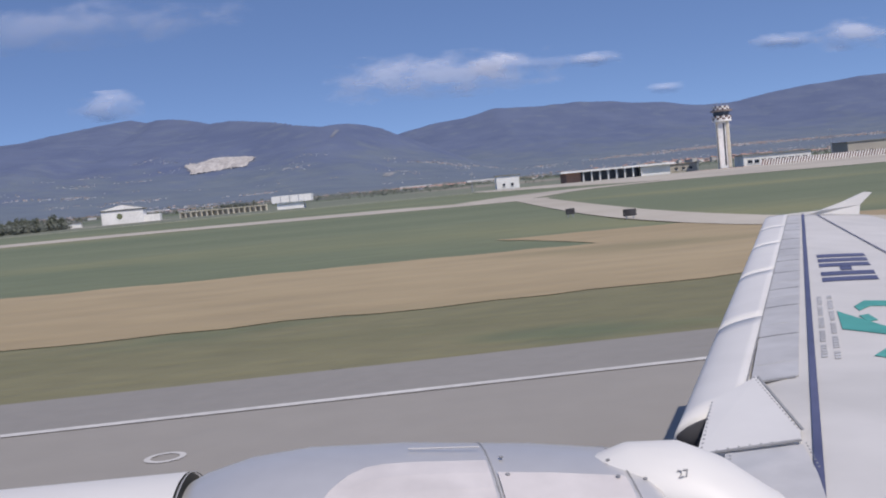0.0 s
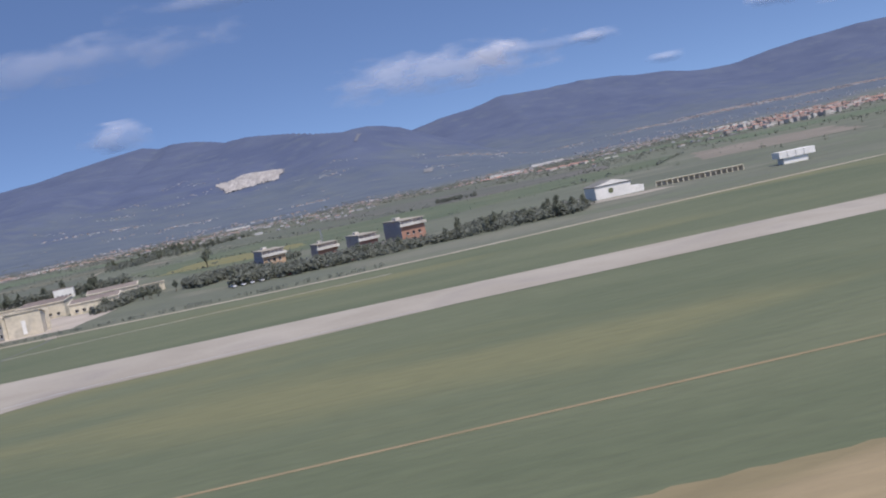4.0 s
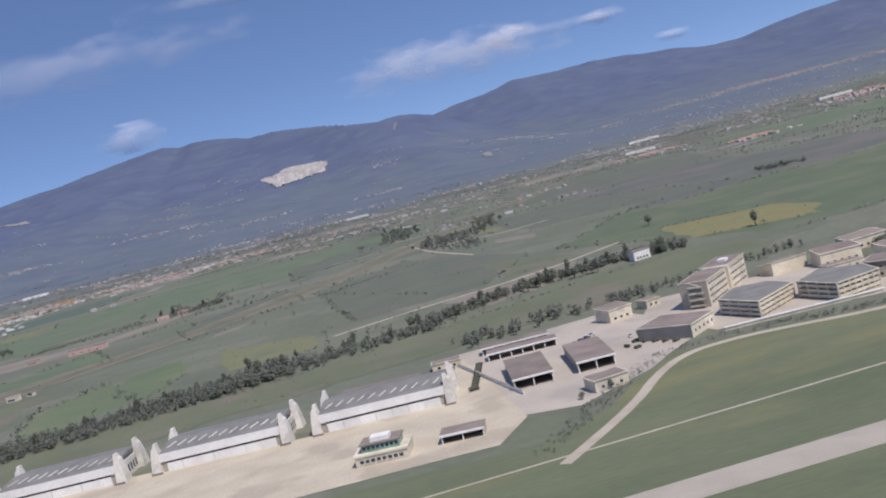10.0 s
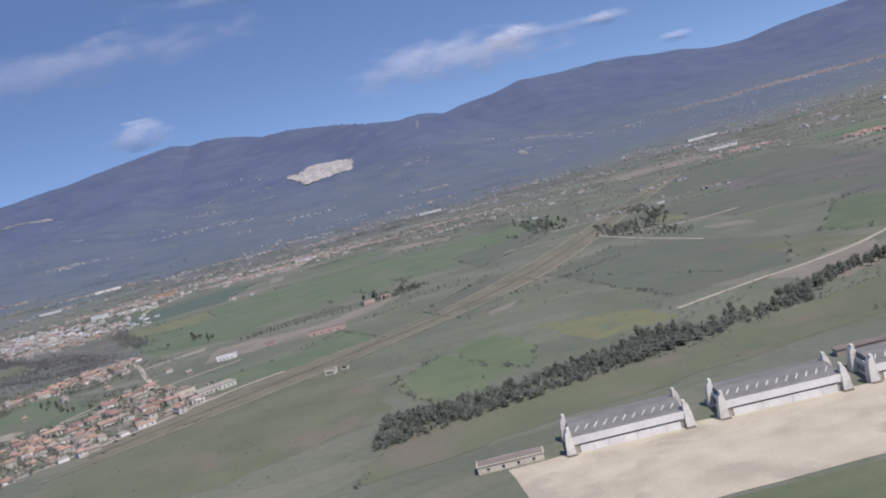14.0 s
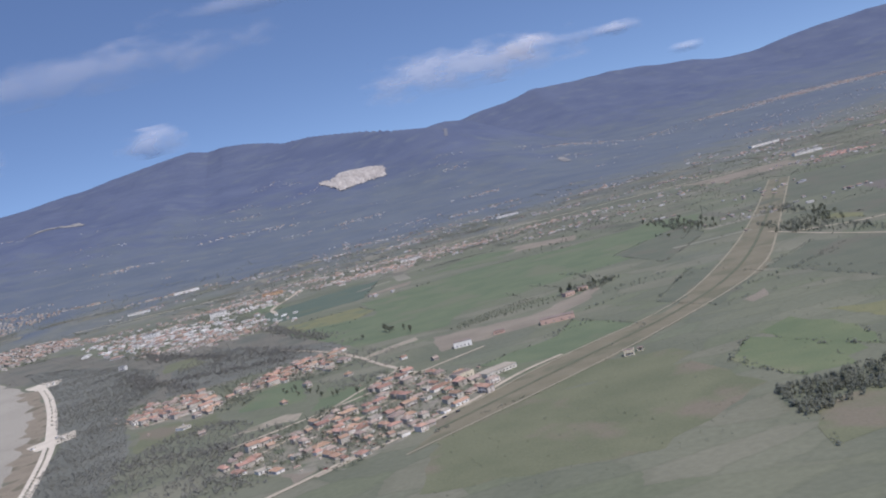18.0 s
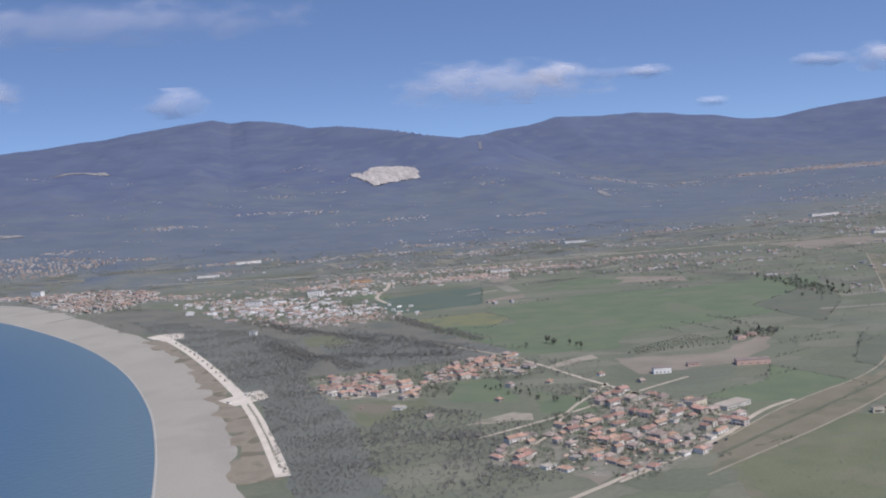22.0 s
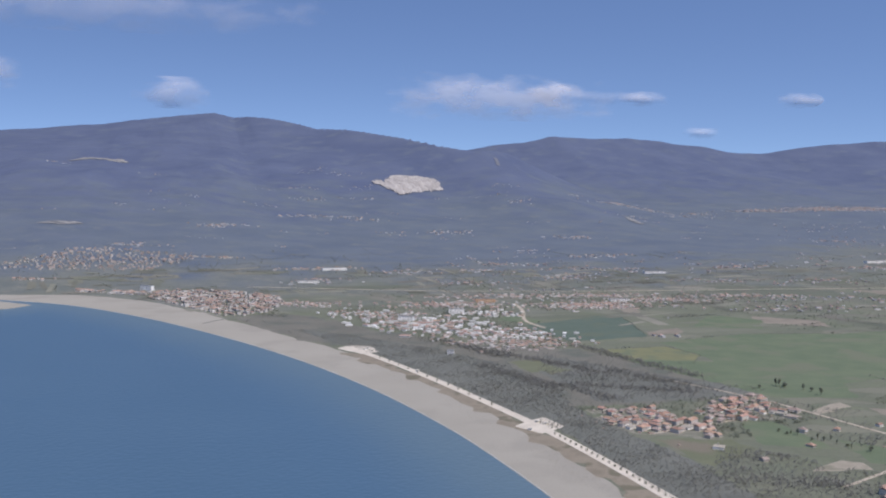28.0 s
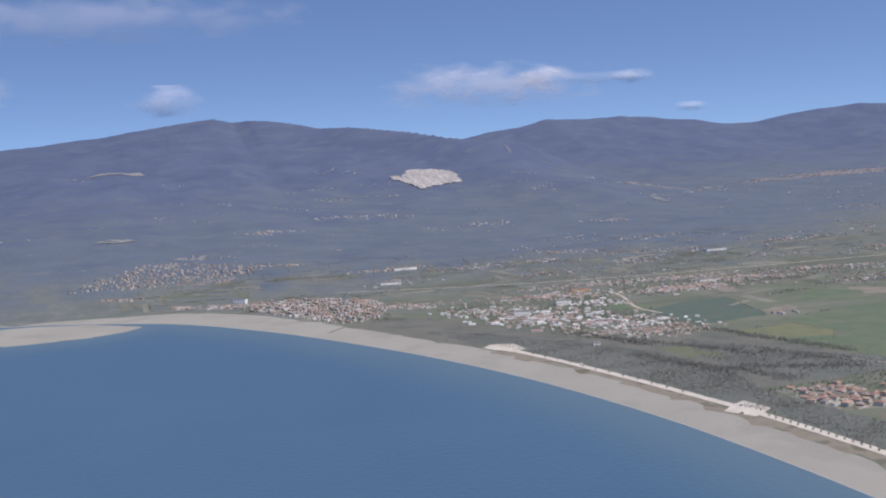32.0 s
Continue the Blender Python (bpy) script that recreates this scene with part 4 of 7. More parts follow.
def barracks():
    m = block("barracks_block", -507, 519, 49, 32, 16, 14.2, cream_mat, flat_roof_mat, 7, 4, "cream four-storey barracks block with rows of windows", "building", "barracks", ww=2.6, wh=1.3)
    part("stair_tower", boxed(32.05, 36, -1.6, 14, 0, 15.2), cream_mat, m, "taller cream stair tower")
    # grey facing puts shade into the end that looks away from the sun
    part("end_wall", boxed(-0.5, -0.05, 0, 16, 0, 13.8), concrete_mat, m, "end wall with its shade painted in grey")
    for k in range(4):
        z = 1.2 + k * 3.4
        part("landing", boxed(-3.4, -0.55, 2.2, 10.8, z, z + 0.18), concrete_mat, m, "grey fire escape landing")
        part("stair_rail", boxed(-3.4, -3.3, 2.2, 10.8, z + 0.2, z + 1.1), cream_mat, m, "pale fire escape rail")
        bm = bmesh.new()
        lo_y, hi_y = (2.6, 9.8) if k % 2 else (9.8, 2.6)
        v = [bm.verts.new(p) for p in ((-3.2, lo_y, z + 0.2), (-1.8, lo_y, z + 0.2), (-1.8, hi_y, z + 3.3), (-3.2, hi_y, z + 3.3), (-3.2, lo_y, z + 0.45), (-1.8, lo_y, z + 0.45), (-1.8, hi_y, z + 3.55), (-3.2, hi_y, z + 3.55))]
        for f in ((3, 2, 1, 0), (4, 5, 6, 7), (0, 1, 5, 4), (1, 2, 6, 5), (2, 3, 7, 6), (3, 0, 4, 7)):
            bm.faces.new([v[i] for i in f])
        bmesh.ops.recalc_face_normals(bm, faces=bm.faces)
        part("stair_flight", bm, concrete_mat, m, "grey stair flight")
    for y in (2.4, 10.6):
        part("stair_post", boxed(-3.4, -3.15, y - 0.15, y + 0.15, 0, 13.2), concrete_mat, m)
    a = math.radians(49)
    m2 = block("barracks_block", -507 + 36.05 * math.cos(a), 519 + 36.05 * math.sin(a), 49, 31, 16, 14.8, cream_mat, flat_roof_mat, 6, 4, "cream four-storey barracks wing beside a stair tower", "building", "barracks", ww=2.6, wh=1.3)
    part("roof_box", boxed(10, 16, 4, 9, 15.3, 16.8), white_mat, m2)
    for x, y, plan, h in ((-505, 461, [(-8, 30), (0, 0), (29, 22), (25, 43), (8, 49)], 8.2), (-469, 451, [(-6, 29), (0, 0), (26, 7), (29, 27), (13, 44)], 8.6)):
        b = thing("parking_deck", x, y, 0, 0, "cream open-sided deck building with grey roof", "building", "deck buildings")
        mid = (sum(p[0] for p in plan) / 5, sum(p[1] for p in plan) / 5)

        def inset(k):
            return [(mid[0] + (px - mid[0]) * k, mid[1] + (py - mid[1]) * k) for px, py in plan]
        part("core", prism(inset(0.90), 0, h - 0.32), concrete_mat, b, "grey recessed inside")
        part("roof", prism(inset(1.03), h - 0.3, h + 0.2), cream_mat, b)
        part("roof_cover", prism(inset(0.98), h + 0.21, h + 0.3), metal_roof_mat, b, "grey roof cover inside a pale rim")
        for k in range(3):
            z = 0.9 + k * (h - 2.0) / 2.6
            part("parapet", prism(inset(1.0), z, z + 1.35), cream_mat, b, "cream parapet band")
        post = mesh_of("post", boxed(-0.35, 0.35, -0.2, 0.5, 0, h - 0.3), cream_mat)
        for p, q, n in zip(plan, plan[1:3], (4, 7)):
            for k in range(n + 1):
                share("post", post, b, p[0] + (q[0] - p[0]) * k / n, p[1] + (q[1] - p[1]) * k / n, 0, math.degrees(math.atan2(q[1] - p[1], q[0] - p[0])))
    for x, y, turn, w, d in ((-439, 481, -48, 22, 19), (-422, 452, -38, 16, 22)):
        b = block("hall", x, y, turn, w, d, 8.4, cream_mat, flat_roof_mat, 6, 2, "cream hall with two rows of windows and a brown roof", "building", "halls in a stepped row", ww=1.5)
        part("upper_band", boxed(0.3, w - 1.2, -0.12, -0.02, 5.9, 8.2), metal_roof_mat, b, "grey slanted upper band")
        part("end_slab", boxed(w + 0.02, w + 1.0, -1.4, d, 0, 9.6), cream_mat, b, "tall cream end slab")
    b = block("hall", -408, 441, 9, 14, 16, 10.2, cream_mat, flat_roof_mat, 0, 0, "cream hall with a tall narrow window", "building", mono=2.5)
    part("window", boxed(6, 7.6, -0.1, 0.1, 1, 6.8), white_mat, b, "tall pale window strip")
    block("hall", -455, 552, 10, 24, 14, 7.5, cream_mat, flat_roof_mat, 0, 0, "plain cream hall with a slanted roof", "building", mono=2)
    block("hall", -432, 538, -6, 24, 14, 7.5, cream_mat, flat_roof_mat, 5, 1, "cream hall with a brown slanted roof", "building", mono=-1.5)
    block("hall", -402, 560, 8, 26, 12, 6.5, cream_mat, flat_roof_mat, 5, 1, "cream hall with a brown slanted roof", "building", mono=-1.5)
    block("hall", -390, 585, 12, 24, 8, 4.5, cream_mat, flat_roof_mat, 4, 1, "long low cream hall at the back", "building")
    block("hall", -440, 515, -4, 20, 12, 4.6, cream_mat, flat_roof_mat, 4, 1, "low cream hall with a slanted roof", "building", mono=1)
    block("hall", -402, 520, 5, 24, 12, 5.2, cream_mat, flat_roof_mat, 6, 1, "cream hall with a slanted roof", "building", mono=-1.5)
    b = block("gym_hall", -541, 460, 42, 25, 30, 6.4, cream_mat, flat_roof_mat, 5, 1, "low cream hall with a grey side wall and brown roof", "building", z0=2.2, ww=1.3)
    # the shade of this side is given by a grey base colour
    part("side_wall", boxed(-0.45, -0.05, 0, 30, 0, 6.2), metal_roof_mat, b, "side wall painted grey for the shade on it")
    part("door", boxed(19.5, 22, -0.1, -0.02, 0, 4.4), white_mat, b, "tall pale door")
    block("guard_house", -556, 548, 20, 16, 14, 6.8, cream_mat, flat_roof_mat, 3, 1, "small cream block with a dark roof", "building", mono=-1)
    block("guard_house", -530, 560, 20, 10, 9, 4.5, cream_mat, flat_roof_mat, 2, 1, "small cream block with a flat roof", "building")
    wall = thing("boundary_wall", -527, 455, 0, -8, "long low white boundary wall", "wall")
    part("coping", boxed(0, 78, -0.6, 0.6, 1.5, 2.0), white_mat, wall)
    part("panel", boxed(0, 78, -0.15, 0.15, 0, 1.5), cream_mat, wall)


barracks()


def open_shed(x, y, turn, w, d, h, bays, label):
    s = thing("vehicle_shed", x, y, 0, turn, label, "shed", "vehicle sheds")
    part("roof", boxed(-0.4, w + 0.4, -0.4, d + 0.4, h, h + 0.45), flat_roof_mat, s, "brown flat roof")
    part("fascia", boxed(-0.45, w + 0.45, -0.62, -0.42, h - 0.7, h + 0.3), white_mat, s, "white front beam")
    part("back_wall", boxed(0, w, d - 0.3, d, 0, h - 0.02), concrete_mat, s)
    for e, name in ((0, "side_wall"), (w - 0.3, "side_wall")):
        part(name, boxed(e, e + 0.3, 1.5, d - 0.32, 0, h - 0.02), concrete_mat, s)
    post = mesh_of("post", boxed(-0.25, 0.25, -0.25, 0.25, 0, h - 0.02), white_mat)
    for i in range(bays + 1):
        share("post", post, s, 0.3 + (w - 0.6) * i / bays, 0.3, 0)


open_shed(-632, 455, -6, 19, 48, 5.2, 2, "long open vehicle shed with a brown flat roof")
open_shed(-601, 453, -6, 18, 46, 5.4, 2, "long open vehicle shed with a brown flat roof")
open_shed(-630, 536, -8, 38, 10, 4.2, 6, "open shed with six bays and a flat roof")
open_shed(-630, 556, -8, 38, 9, 4.2, 6, "open shed with six bays and a flat roof")
open_shed(-675, 399, -14, 18, 10, 3.8, 2, "small open shed with a grey roof")
block("store_house", -605, 410, 8, 16, 12, 5.0, cream_mat, flat_roof_mat, 3, 1, "small yellow store house with a flat roof", "building", ww=1.2)
block("guard_house", -660, 548, -8, 16, 9, 4.2, cream_mat, flat_roof_mat, 3, 1, "low cream guard house behind the hangar", "building")


def hangar(x, y, turn, w):
    g = thing("hangar", x, y, 0, turn, "long white hangar with pale pylons and a grey roof", "hangar", "row of hangars")
    part("front_wall", boxed(0, w, 0, 0.8, 5.2, 9.2), white_mat, g, "plain white upper front")
    # dark strip painted in where shade fills the recess above the doors
    part("door_slot", boxed(3, w - 3, 0.6, 0.75, 4.2, 5.15), glass_mat, g, "dark strip painted as the shaded slot over the doors")
    part("body", boxed(0.2, w - 0.2, 0.85, 38, 0, 8.9), concrete_mat, g)
    bm = bmesh.new()
    v = [bm.verts.new(p) for p in ((-0.3, 0.3, 9.22), (w + 0.3, 0.3, 9.22), (w + 0.3, 20, 11.2), (-0.3, 20, 11.2), (w + 0.3, 38.3, 9.22), (-0.3, 38.3, 9.22))]
    bm.faces.new((v[0], v[1], v[2], v[3]))
    bm.faces.new((v[3], v[2], v[4], v[5]))
    bm.faces.new((v[1], v[4], v[2]))
    bm.faces.new((v[0], v[3], v[5]))
    part("roof", bm, metal_roof_mat, g, "shallow grey sheet roof")
    light = mesh_of("skylight", box(bmesh.new(), -0.32, 0.32, -3.4, 3.4, 0, 0.3), plaster_mat)
    for i in range(11):
        ob = share("skylight", light, g, 4 + (w - 8) * i / 10, 10.5, 10.3)
        ob.rotation_euler = (math.atan2(2, 19.7), 0, radians(-24))
    n = 7
    door = mesh_of("door", boxed(0.08, (w - 6) / n - 0.08, 0, 0.25, 0, 4.15), white_mat)
    for i in range(n):
        share("door", door, g, 3 + (w - 6) * i / n, 0.3 + 0.28 * (i % 2), 0)
    bm = bmesh.new()
    pts = [(-3.4, 0), (1.6, 0), (1.3, 9.5), (0.9, 12.6), (0.9, 14.4), (-0.6, 14.4), (-0.8, 13.0), (-1.9, 11.6), (-2.6, 8)]
    lo = [bm.verts.new((px, -4.4 * (1 - pz / 24), pz)) for px, pz in pts]
    hi = [bm.verts.new((px, 4.4 * (1 - pz / 24), pz)) for px, pz in pts]
    bm.faces.new(lo)
    bm.faces.new(hi[::-1])
    for i in range(len(pts)):
        j = (i + 1) % len(pts)
        bm.faces.new((lo[j], lo[i], hi[i], hi[j]))
    bmesh.ops.recalc_face_normals(bm, faces=bm.faces)
    pylon = mesh_of("pylon", bm, plaster_mat)
    foot = mesh_of("pylon_foot", boxed(-3, 2.2, -5.6, -4.3, 0, 0.9), flat_roof_mat)
    for px, py, mirror in ((-1.2, 2.5, 0), (w + 1.2, 2.5, 180), (-1.2, 30, 0), (w + 1.2, 30, 180)):
        p = share("pylon", pylon, g, px, py, 0, mirror)
        if py < 10:
            share("pylon_foot", foot, p, 0, 0 if not mirror else 9.9, 0)
    for px in (-1.6, w + 0.9):
        part("side_wall", boxed(px, px + 0.7, 7, 26, 0, 8.2), plaster_mat, g, "pale side wall between pylons")
        arch = mesh_of("side_window", boxed(-0.1, 0.8, -1.0, 1.0, 2, 5.6), glass_mat)
        for k in range(5):
            share("side_window", arch, g, px - 0.05, 9.5 + 3.6 * k, 0)


hangar(-724, 478, -11, 62)
hangar(-803, 491, -11, 61)
hangar(-884, 505, -10, 60)
block("workshop", -712, 540, -11, 44, 8, 3.6, concrete_mat, flat_roof_mat, 0, 0, "low grey workshop behind the hangar", "building")
block("workshop", -935, 518, -10, 36, 10, 4, cream_mat, flat_roof_mat, 4, 1, "low cream workshop at the end of the hangars", "building")


def old_tower():
    t = thing("control_block", -711, 400, 0, -14, "stepped cream control block with a green-glazed storey", "building")
    part("base", boxed(0, 22, 0, 16, 0, 4.2), cream_mat, t)
    part("terrace", boxed(-0.5, 22.5, -0.5, 16.5, 4.2, 5.0), cream_mat, t)
    part("glazed_storey", boxed(3, 19, 2.5, 13, 5.0, 8.0), material("green_glass", (0.16, 0.26, 0.22), (0.22, 0.33, 0.28), 0.2, rough=0.3), t, "pale green glazed storey")
    part("roof", boxed(2.3, 19.7, 1.8, 13.7, 8.0, 8.5), flat_roof_mat, t)
    part("lantern", boxed(7, 15, 4, 10, 8.5, 10.2), white_mat, t, "white lattice lantern")
    windows(t, 8, 1, 22, 1.4, 4, 1.6, 1.4)
    pane = mesh_of("pane", boxed(-0.6, 0.6, -0.1, 0.1, 0, 1.3), glass_mat)
    for i in range(8):
        share("pane", pane, t, 4.2 + i * 1.95, 2.5, 6.0)


old_tower()


# mauve-grey that paints in the shade on sides turned from the sun
shaded_mauve_mat = material("shaded_mauve_render", (0.34, 0.300, 0.295), (0.41, 0.365, 0.355), 0.1, fine=12)


def overhang_house(x, y, turn, w, d, h, wall, label, mast=False):
    b = thing("service_building", x, y, 0, turn, label, "building", "service buildings")
    part("wall", boxed(0, w, 0, d, 0, h - 2.4), shaded_mauve_mat, b, "side wall with its shade painted in mauve-grey")
    part("front_wall", boxed(-0.02, w + 0.02, -0.04, -0.002, 0, h - 2.4), wall, b)
    part("balcony_band", boxed(-0.5, w + 1.0, -1.5, 0.5, h - 2.4, h - 1.0), plaster_mat, b, "overhanging white balcony band")
    part("top_storey", boxed(0.2, w - 0.2, 0.3, d - 0.2, h - 2.38, h + 0.6), shaded_mauve_mat, b)
    part("roof", boxed(-0.5, w + 0.6, -1.3, d + 0.5, h + 0.6, h + 0.95), concrete_mat, b, "flat pale roof slab")
    part("roof_box", boxed(w * 0.3, w * 0.5, d * 0.6, d * 0.8, h + 1.0, h + 2.2), plaster_mat, b)
    for e in range(int(w / 2.2) + 1):
        part("balcony_post", boxed(e * 2.2 - 0.1, e * 2.2 + 0.1, -1.35, -1.15, h - 1.0, h + 0.6), plaster_mat, b)
    windows(b, max(2, int(w / 4)), max(1, int((h - 3) / 3.4)), w, 1.3, 3.3, 1.4, 1.5)
    windows(b, max(2, int(w / 3)), 1, w, h - 0.7, 3, 1.5, 1.1, y=0.5, name="top_window")
    if mast:
        bm = bmesh.new()
        for s in (-0.5, 0.5):
            tube(bm, (w / 2 + s, d / 2, h + 1.2), (w / 2 + s * 0.3, d / 2, h + 8), 0.14, n=5)
        for k in range(6):
            tube(bm, (w / 2 - 0.5, d / 2, h + 1.6 + k), (w / 2 + 0.4, d / 2, h + 2.3 + k), 0.08, n=4)
        part("mast", bm, steel_mat, b, "lattice antenna mast")


overhang_house(-307, 548, 15, 12, 25, 10.0, orange_mat, "orange service building with a white overhanging top")
overhang_house(-278, 549, 15, 11, 16, 7.5, red_mat, "red service building with antenna masts", True)
overhang_house(-256, 527, 15, 10, 25, 8.5, red_mat, "red service building with a white overhanging top")
overhang_house(-234, 524, 15, 13, 29, 11.5, red_mat, "tall red service building with a white overhanging top")
block("canopy_hall", -266, 502, 18, 26, 12, 3.6, white_mat, metal_roof_mat, 4, 1, "low white hall with a flat canopy", "building", eave=1.4)

# civil side
b = block("fire_hall", -124, 552, 5, 21, 18, 6.8, white_mat, metal_roof_mat, 0, 0, "white gabled hall with a round yellow badge", "hall", eave=0.3)
bm = bmesh.new()
tube(bm, (9, -0.12, 3.9), (9, -0.02, 3.9), 1.5, n=20)
part("badge", bm, yellow_mat, b, "round yellow badge")
part("annex", boxed(21.05, 29, 2, 14, 0, 3.6), white_mat, b, "lower white annex")
bm = bmesh.new()
v = [bm.verts.new(p) for p in ((-0.8, -0.7, 7.27), (21.8, -0.7, 7.27), (21.8, 18.7, 7.27), (-0.8, 18.7, 7.27), (10.5, -0.7, 9.9), (10.5, 18.7, 9.9))]
for f in ((0, 4, 5, 3), (1, 2, 5, 4), (2, 3, 5), (3, 2, 1, 0)):
    bm.faces.new([v[k] for k in f])
part("gable_roof", bm, metal_roof_mat, b, "low pale gabled roof")
bm = bmesh.new()
v = [bm.verts.new(p) for p in ((-0.6, -0.72, 7.3), (21.6, -0.72, 7.3), (10.5, -0.72, 9.8), (-0.6, -0.6, 7.3), (21.6, -0.6, 7.3), (10.5, -0.6, 9.8))]
for f in ((0, 1, 2), (5, 4, 3), (0, 3, 4, 1), (1, 4, 5, 2), (2, 5, 3, 0)):
    bm.faces.new([v[k] for k in f])
part("gable", bm, white_mat, b, "white gable front")
block("store_cabin", -142, 550, 5, 8, 4, 2.6, white_mat, metal_roof_mat, 0, 0, "small white cabin by the hall", "cabin")
patch("forecourt", [(-140, 545), (-90, 545), (-85, 530), (-110, 520), (-150, 535)], 0.12, concrete_mat, "pale concrete forecourt", "forecourt")
row = thing("long_barrier", -86, 563, 0, -16, "long low row of pale concrete stalls", "stalls")
part("wall", boxed(0, 48, 1.2, 1.6, 0, 2.6), concrete_mat, row)
part("top_beam", boxed(-0.2, 48.2, -0.2, 1.8, 2.62, 3.1), cream_mat, row)
pillar = mesh_of("pillar", boxed(-0.35, 0.35, 0, 1.15, 0, 2.6), cream_mat)
for i in range(17):
    share("pillar", pillar, row, i * 3, 0, 0)
hut = thing("fuel_station", -33, 515, 0, -4, "white open block with an overhanging white upper storey", "building")
part("base", boxed(1, 14, 0, 9, 0, 3.2), white_mat, hut)
part("upper", boxed(-1.2, 18, -1, 10, 3.25, 6.6), white_mat, hut, "white overhanging upper storey")
for i in range(3):
    part("seam", boxed(4.4 * i + 3, 4.4 * i + 3.3, -1.1, -1.02, 3.4, 6.5), steel_mat, hut)
block("pump_house", 74, 497, -4, 11, 9, 6.2, white_mat, metal_roof_mat, 2, 1, "small white pump house", "building", ww=1.2)
t = thing("terminal_wing", 107, 492, 0, -3, "low terminal wing with red end wall and dark glass front", "terminal")
part("roof", boxed(-3, 52, -3, 22, 4.6, 5.4), white_mat, t, "long flat white roof")
part("end_wall", boxed(0, 7, 0, 18, 0, 4.58), red_mat, t, "dark red end wall")
part("glass_front", boxed(7.05, 36, 3, 18, 0, 4.58), glass_mat, t, "dark glazed front")
part("white_hall", boxed(36.05, 50, -1, 18, 0, 4.58), white_mat, t)
post = mesh_of("post", boxed(-0.3, 0.3, -0.3, 0.3, 0, 4.58), white_mat)
for i in range(8):
    share("post", post, t, 8 + i * 4, -1.5, 0)
block("office_block", 198, 500, -3, 34, 14, 5.2, white_mat, metal_roof_mat, 9, 1, "long white office block with dark windows", "building", ww=2.4, wh=1.6, eave=0.8)
block("gate_house", 162, 505, 0, 14, 10, 4, concrete_mat, flat_roof_mat, 3, 1, "grey gate house by the apron", "building")
block("cargo_hall", 262, 520, -3, 40, 20, 7, concrete_mat, metal_roof_mat, 5, 1, "grey cargo hall beside the apron", "building")
def leaning(w, lean):
    """A thin upright board that leans along its fence."""
    bm = boxed(0, w, 0, 0.3, 0, 2.6)
    for v in bm.verts:
        v.co.x += lean * (v.co.z > 1)
    return bm


fence_brown = material("fence_brown", (0.13, 0.085, 0.075), (0.19, 0.12, 0.10), 0.3)
wall_red = thing("blast_fence", 192, 466, 0, -5, "long fence of slanted dark brown and white panels", "fence")
panel_a, panel_b = [mesh_of("panel", leaning(0.63, 0.9), mm) for mm in (fence_brown, white_mat)]
for i in range(108):
    share("panel", panel_a if i % 2 else panel_b, wall_red, i * 0.635, 0, 0)
patch("red_apron", [(160, 470), (196, 462), (196, 480), (164, 486)], 0.13, pink_mat, "reddish paved strip below the tower", "pavement")


def control_tower(x, y):
    c = thing("control_tower", x, y, 0, -8, "tall white control tower with a dark chequered cab", "tower")
    part("shaft", boxed(-2.7, 2.7, -2.7, 2.7, 0, 22.5), white_mat, c)
    rib = mesh_of("rib", boxed(-0.7, 0.7, -0.35, 0.0, 0.5, 22.4), cream_mat)
    slot = mesh_of("window_strip", boxed(-0.35, 0.35, -0.12, 0.0, 1.5, 21.5), glass_mat)
    for k in range(4):
        a = 90 * k
        r = math.radians(a)
        share("rib", rib, c, 2.7 * math.sin(r) + 1.8 * math.cos(r), -2.7 * math.cos(r) + 1.8 * math.sin(r), 0, a)
        share("window_strip", slot, c, 2.7 * math.sin(r), -2.7 * math.cos(r), 0, a)
    part("gallery", prism([(4.6 * math.cos(i * math.tau / 12), 4.6 * math.sin(i * math.tau / 12)) for i in range(12)], 22.5, 23.3), white_mat, c)
    part("cab", prism([(3.9 * math.cos(i * math.tau / 8), 3.9 * math.sin(i * math.tau / 8)) for i in range(8)], 25.1, 27.2), glass_mat, c, "dark glazed cab")
    part("cab_roof", prism([(5.2 * math.cos(i * math.tau / 8), 5.2 * math.sin(i * math.tau / 8)) for i in range(8)], 27.2, 28.0), flat_roof_mat, c)
    pieces = [mesh_of("chequer", boxed(-0.62, 0.62, -0.2, 0.2, 0, 0.88), mm) for mm in (fence_brown, white_mat)]
    for level, (z, r) in enumerate(((23.3, 4.2), (24.2, 4.2), (28.0, 3.6), (28.9, 3.6))):
        n = 20
        for i in range(n):
            a = i * math.tau / n
            share("chequer", pieces[(i + level) % 2], c, r * math.sin(a), -r * math.cos(a), z, math.degrees(a))
    bm = bmesh.new()
    for dx in (-2, 0.5, 2.2):
        tube(bm, (dx, 0, 28), (dx, 0, 32.5), 0.09, n=5)
    part("antenna", bm, steel_mat, c)


control_tower(184, 488)
for x, y, h in ((172, 492, 12), (246, 505, 14), (60, 480, 8)):
    m = thing("light_mast", x, y, 0, 0, "thin grey floodlight mast on the apron", "mast", "apron masts")
    part("pole", tube(bmesh.new(), (0, 0, 0), (0, 0, h), 0.22, 0.12), steel_mat, m)
    part("lamp_head", boxed(-0.9, 0.9, -0.25, 0.25, h, h + 0.6), steel_mat, m)
sign_black = material("sign_black", (0.025, 0.025, 0.028), (0.05, 0.05, 0.055), 0.5)
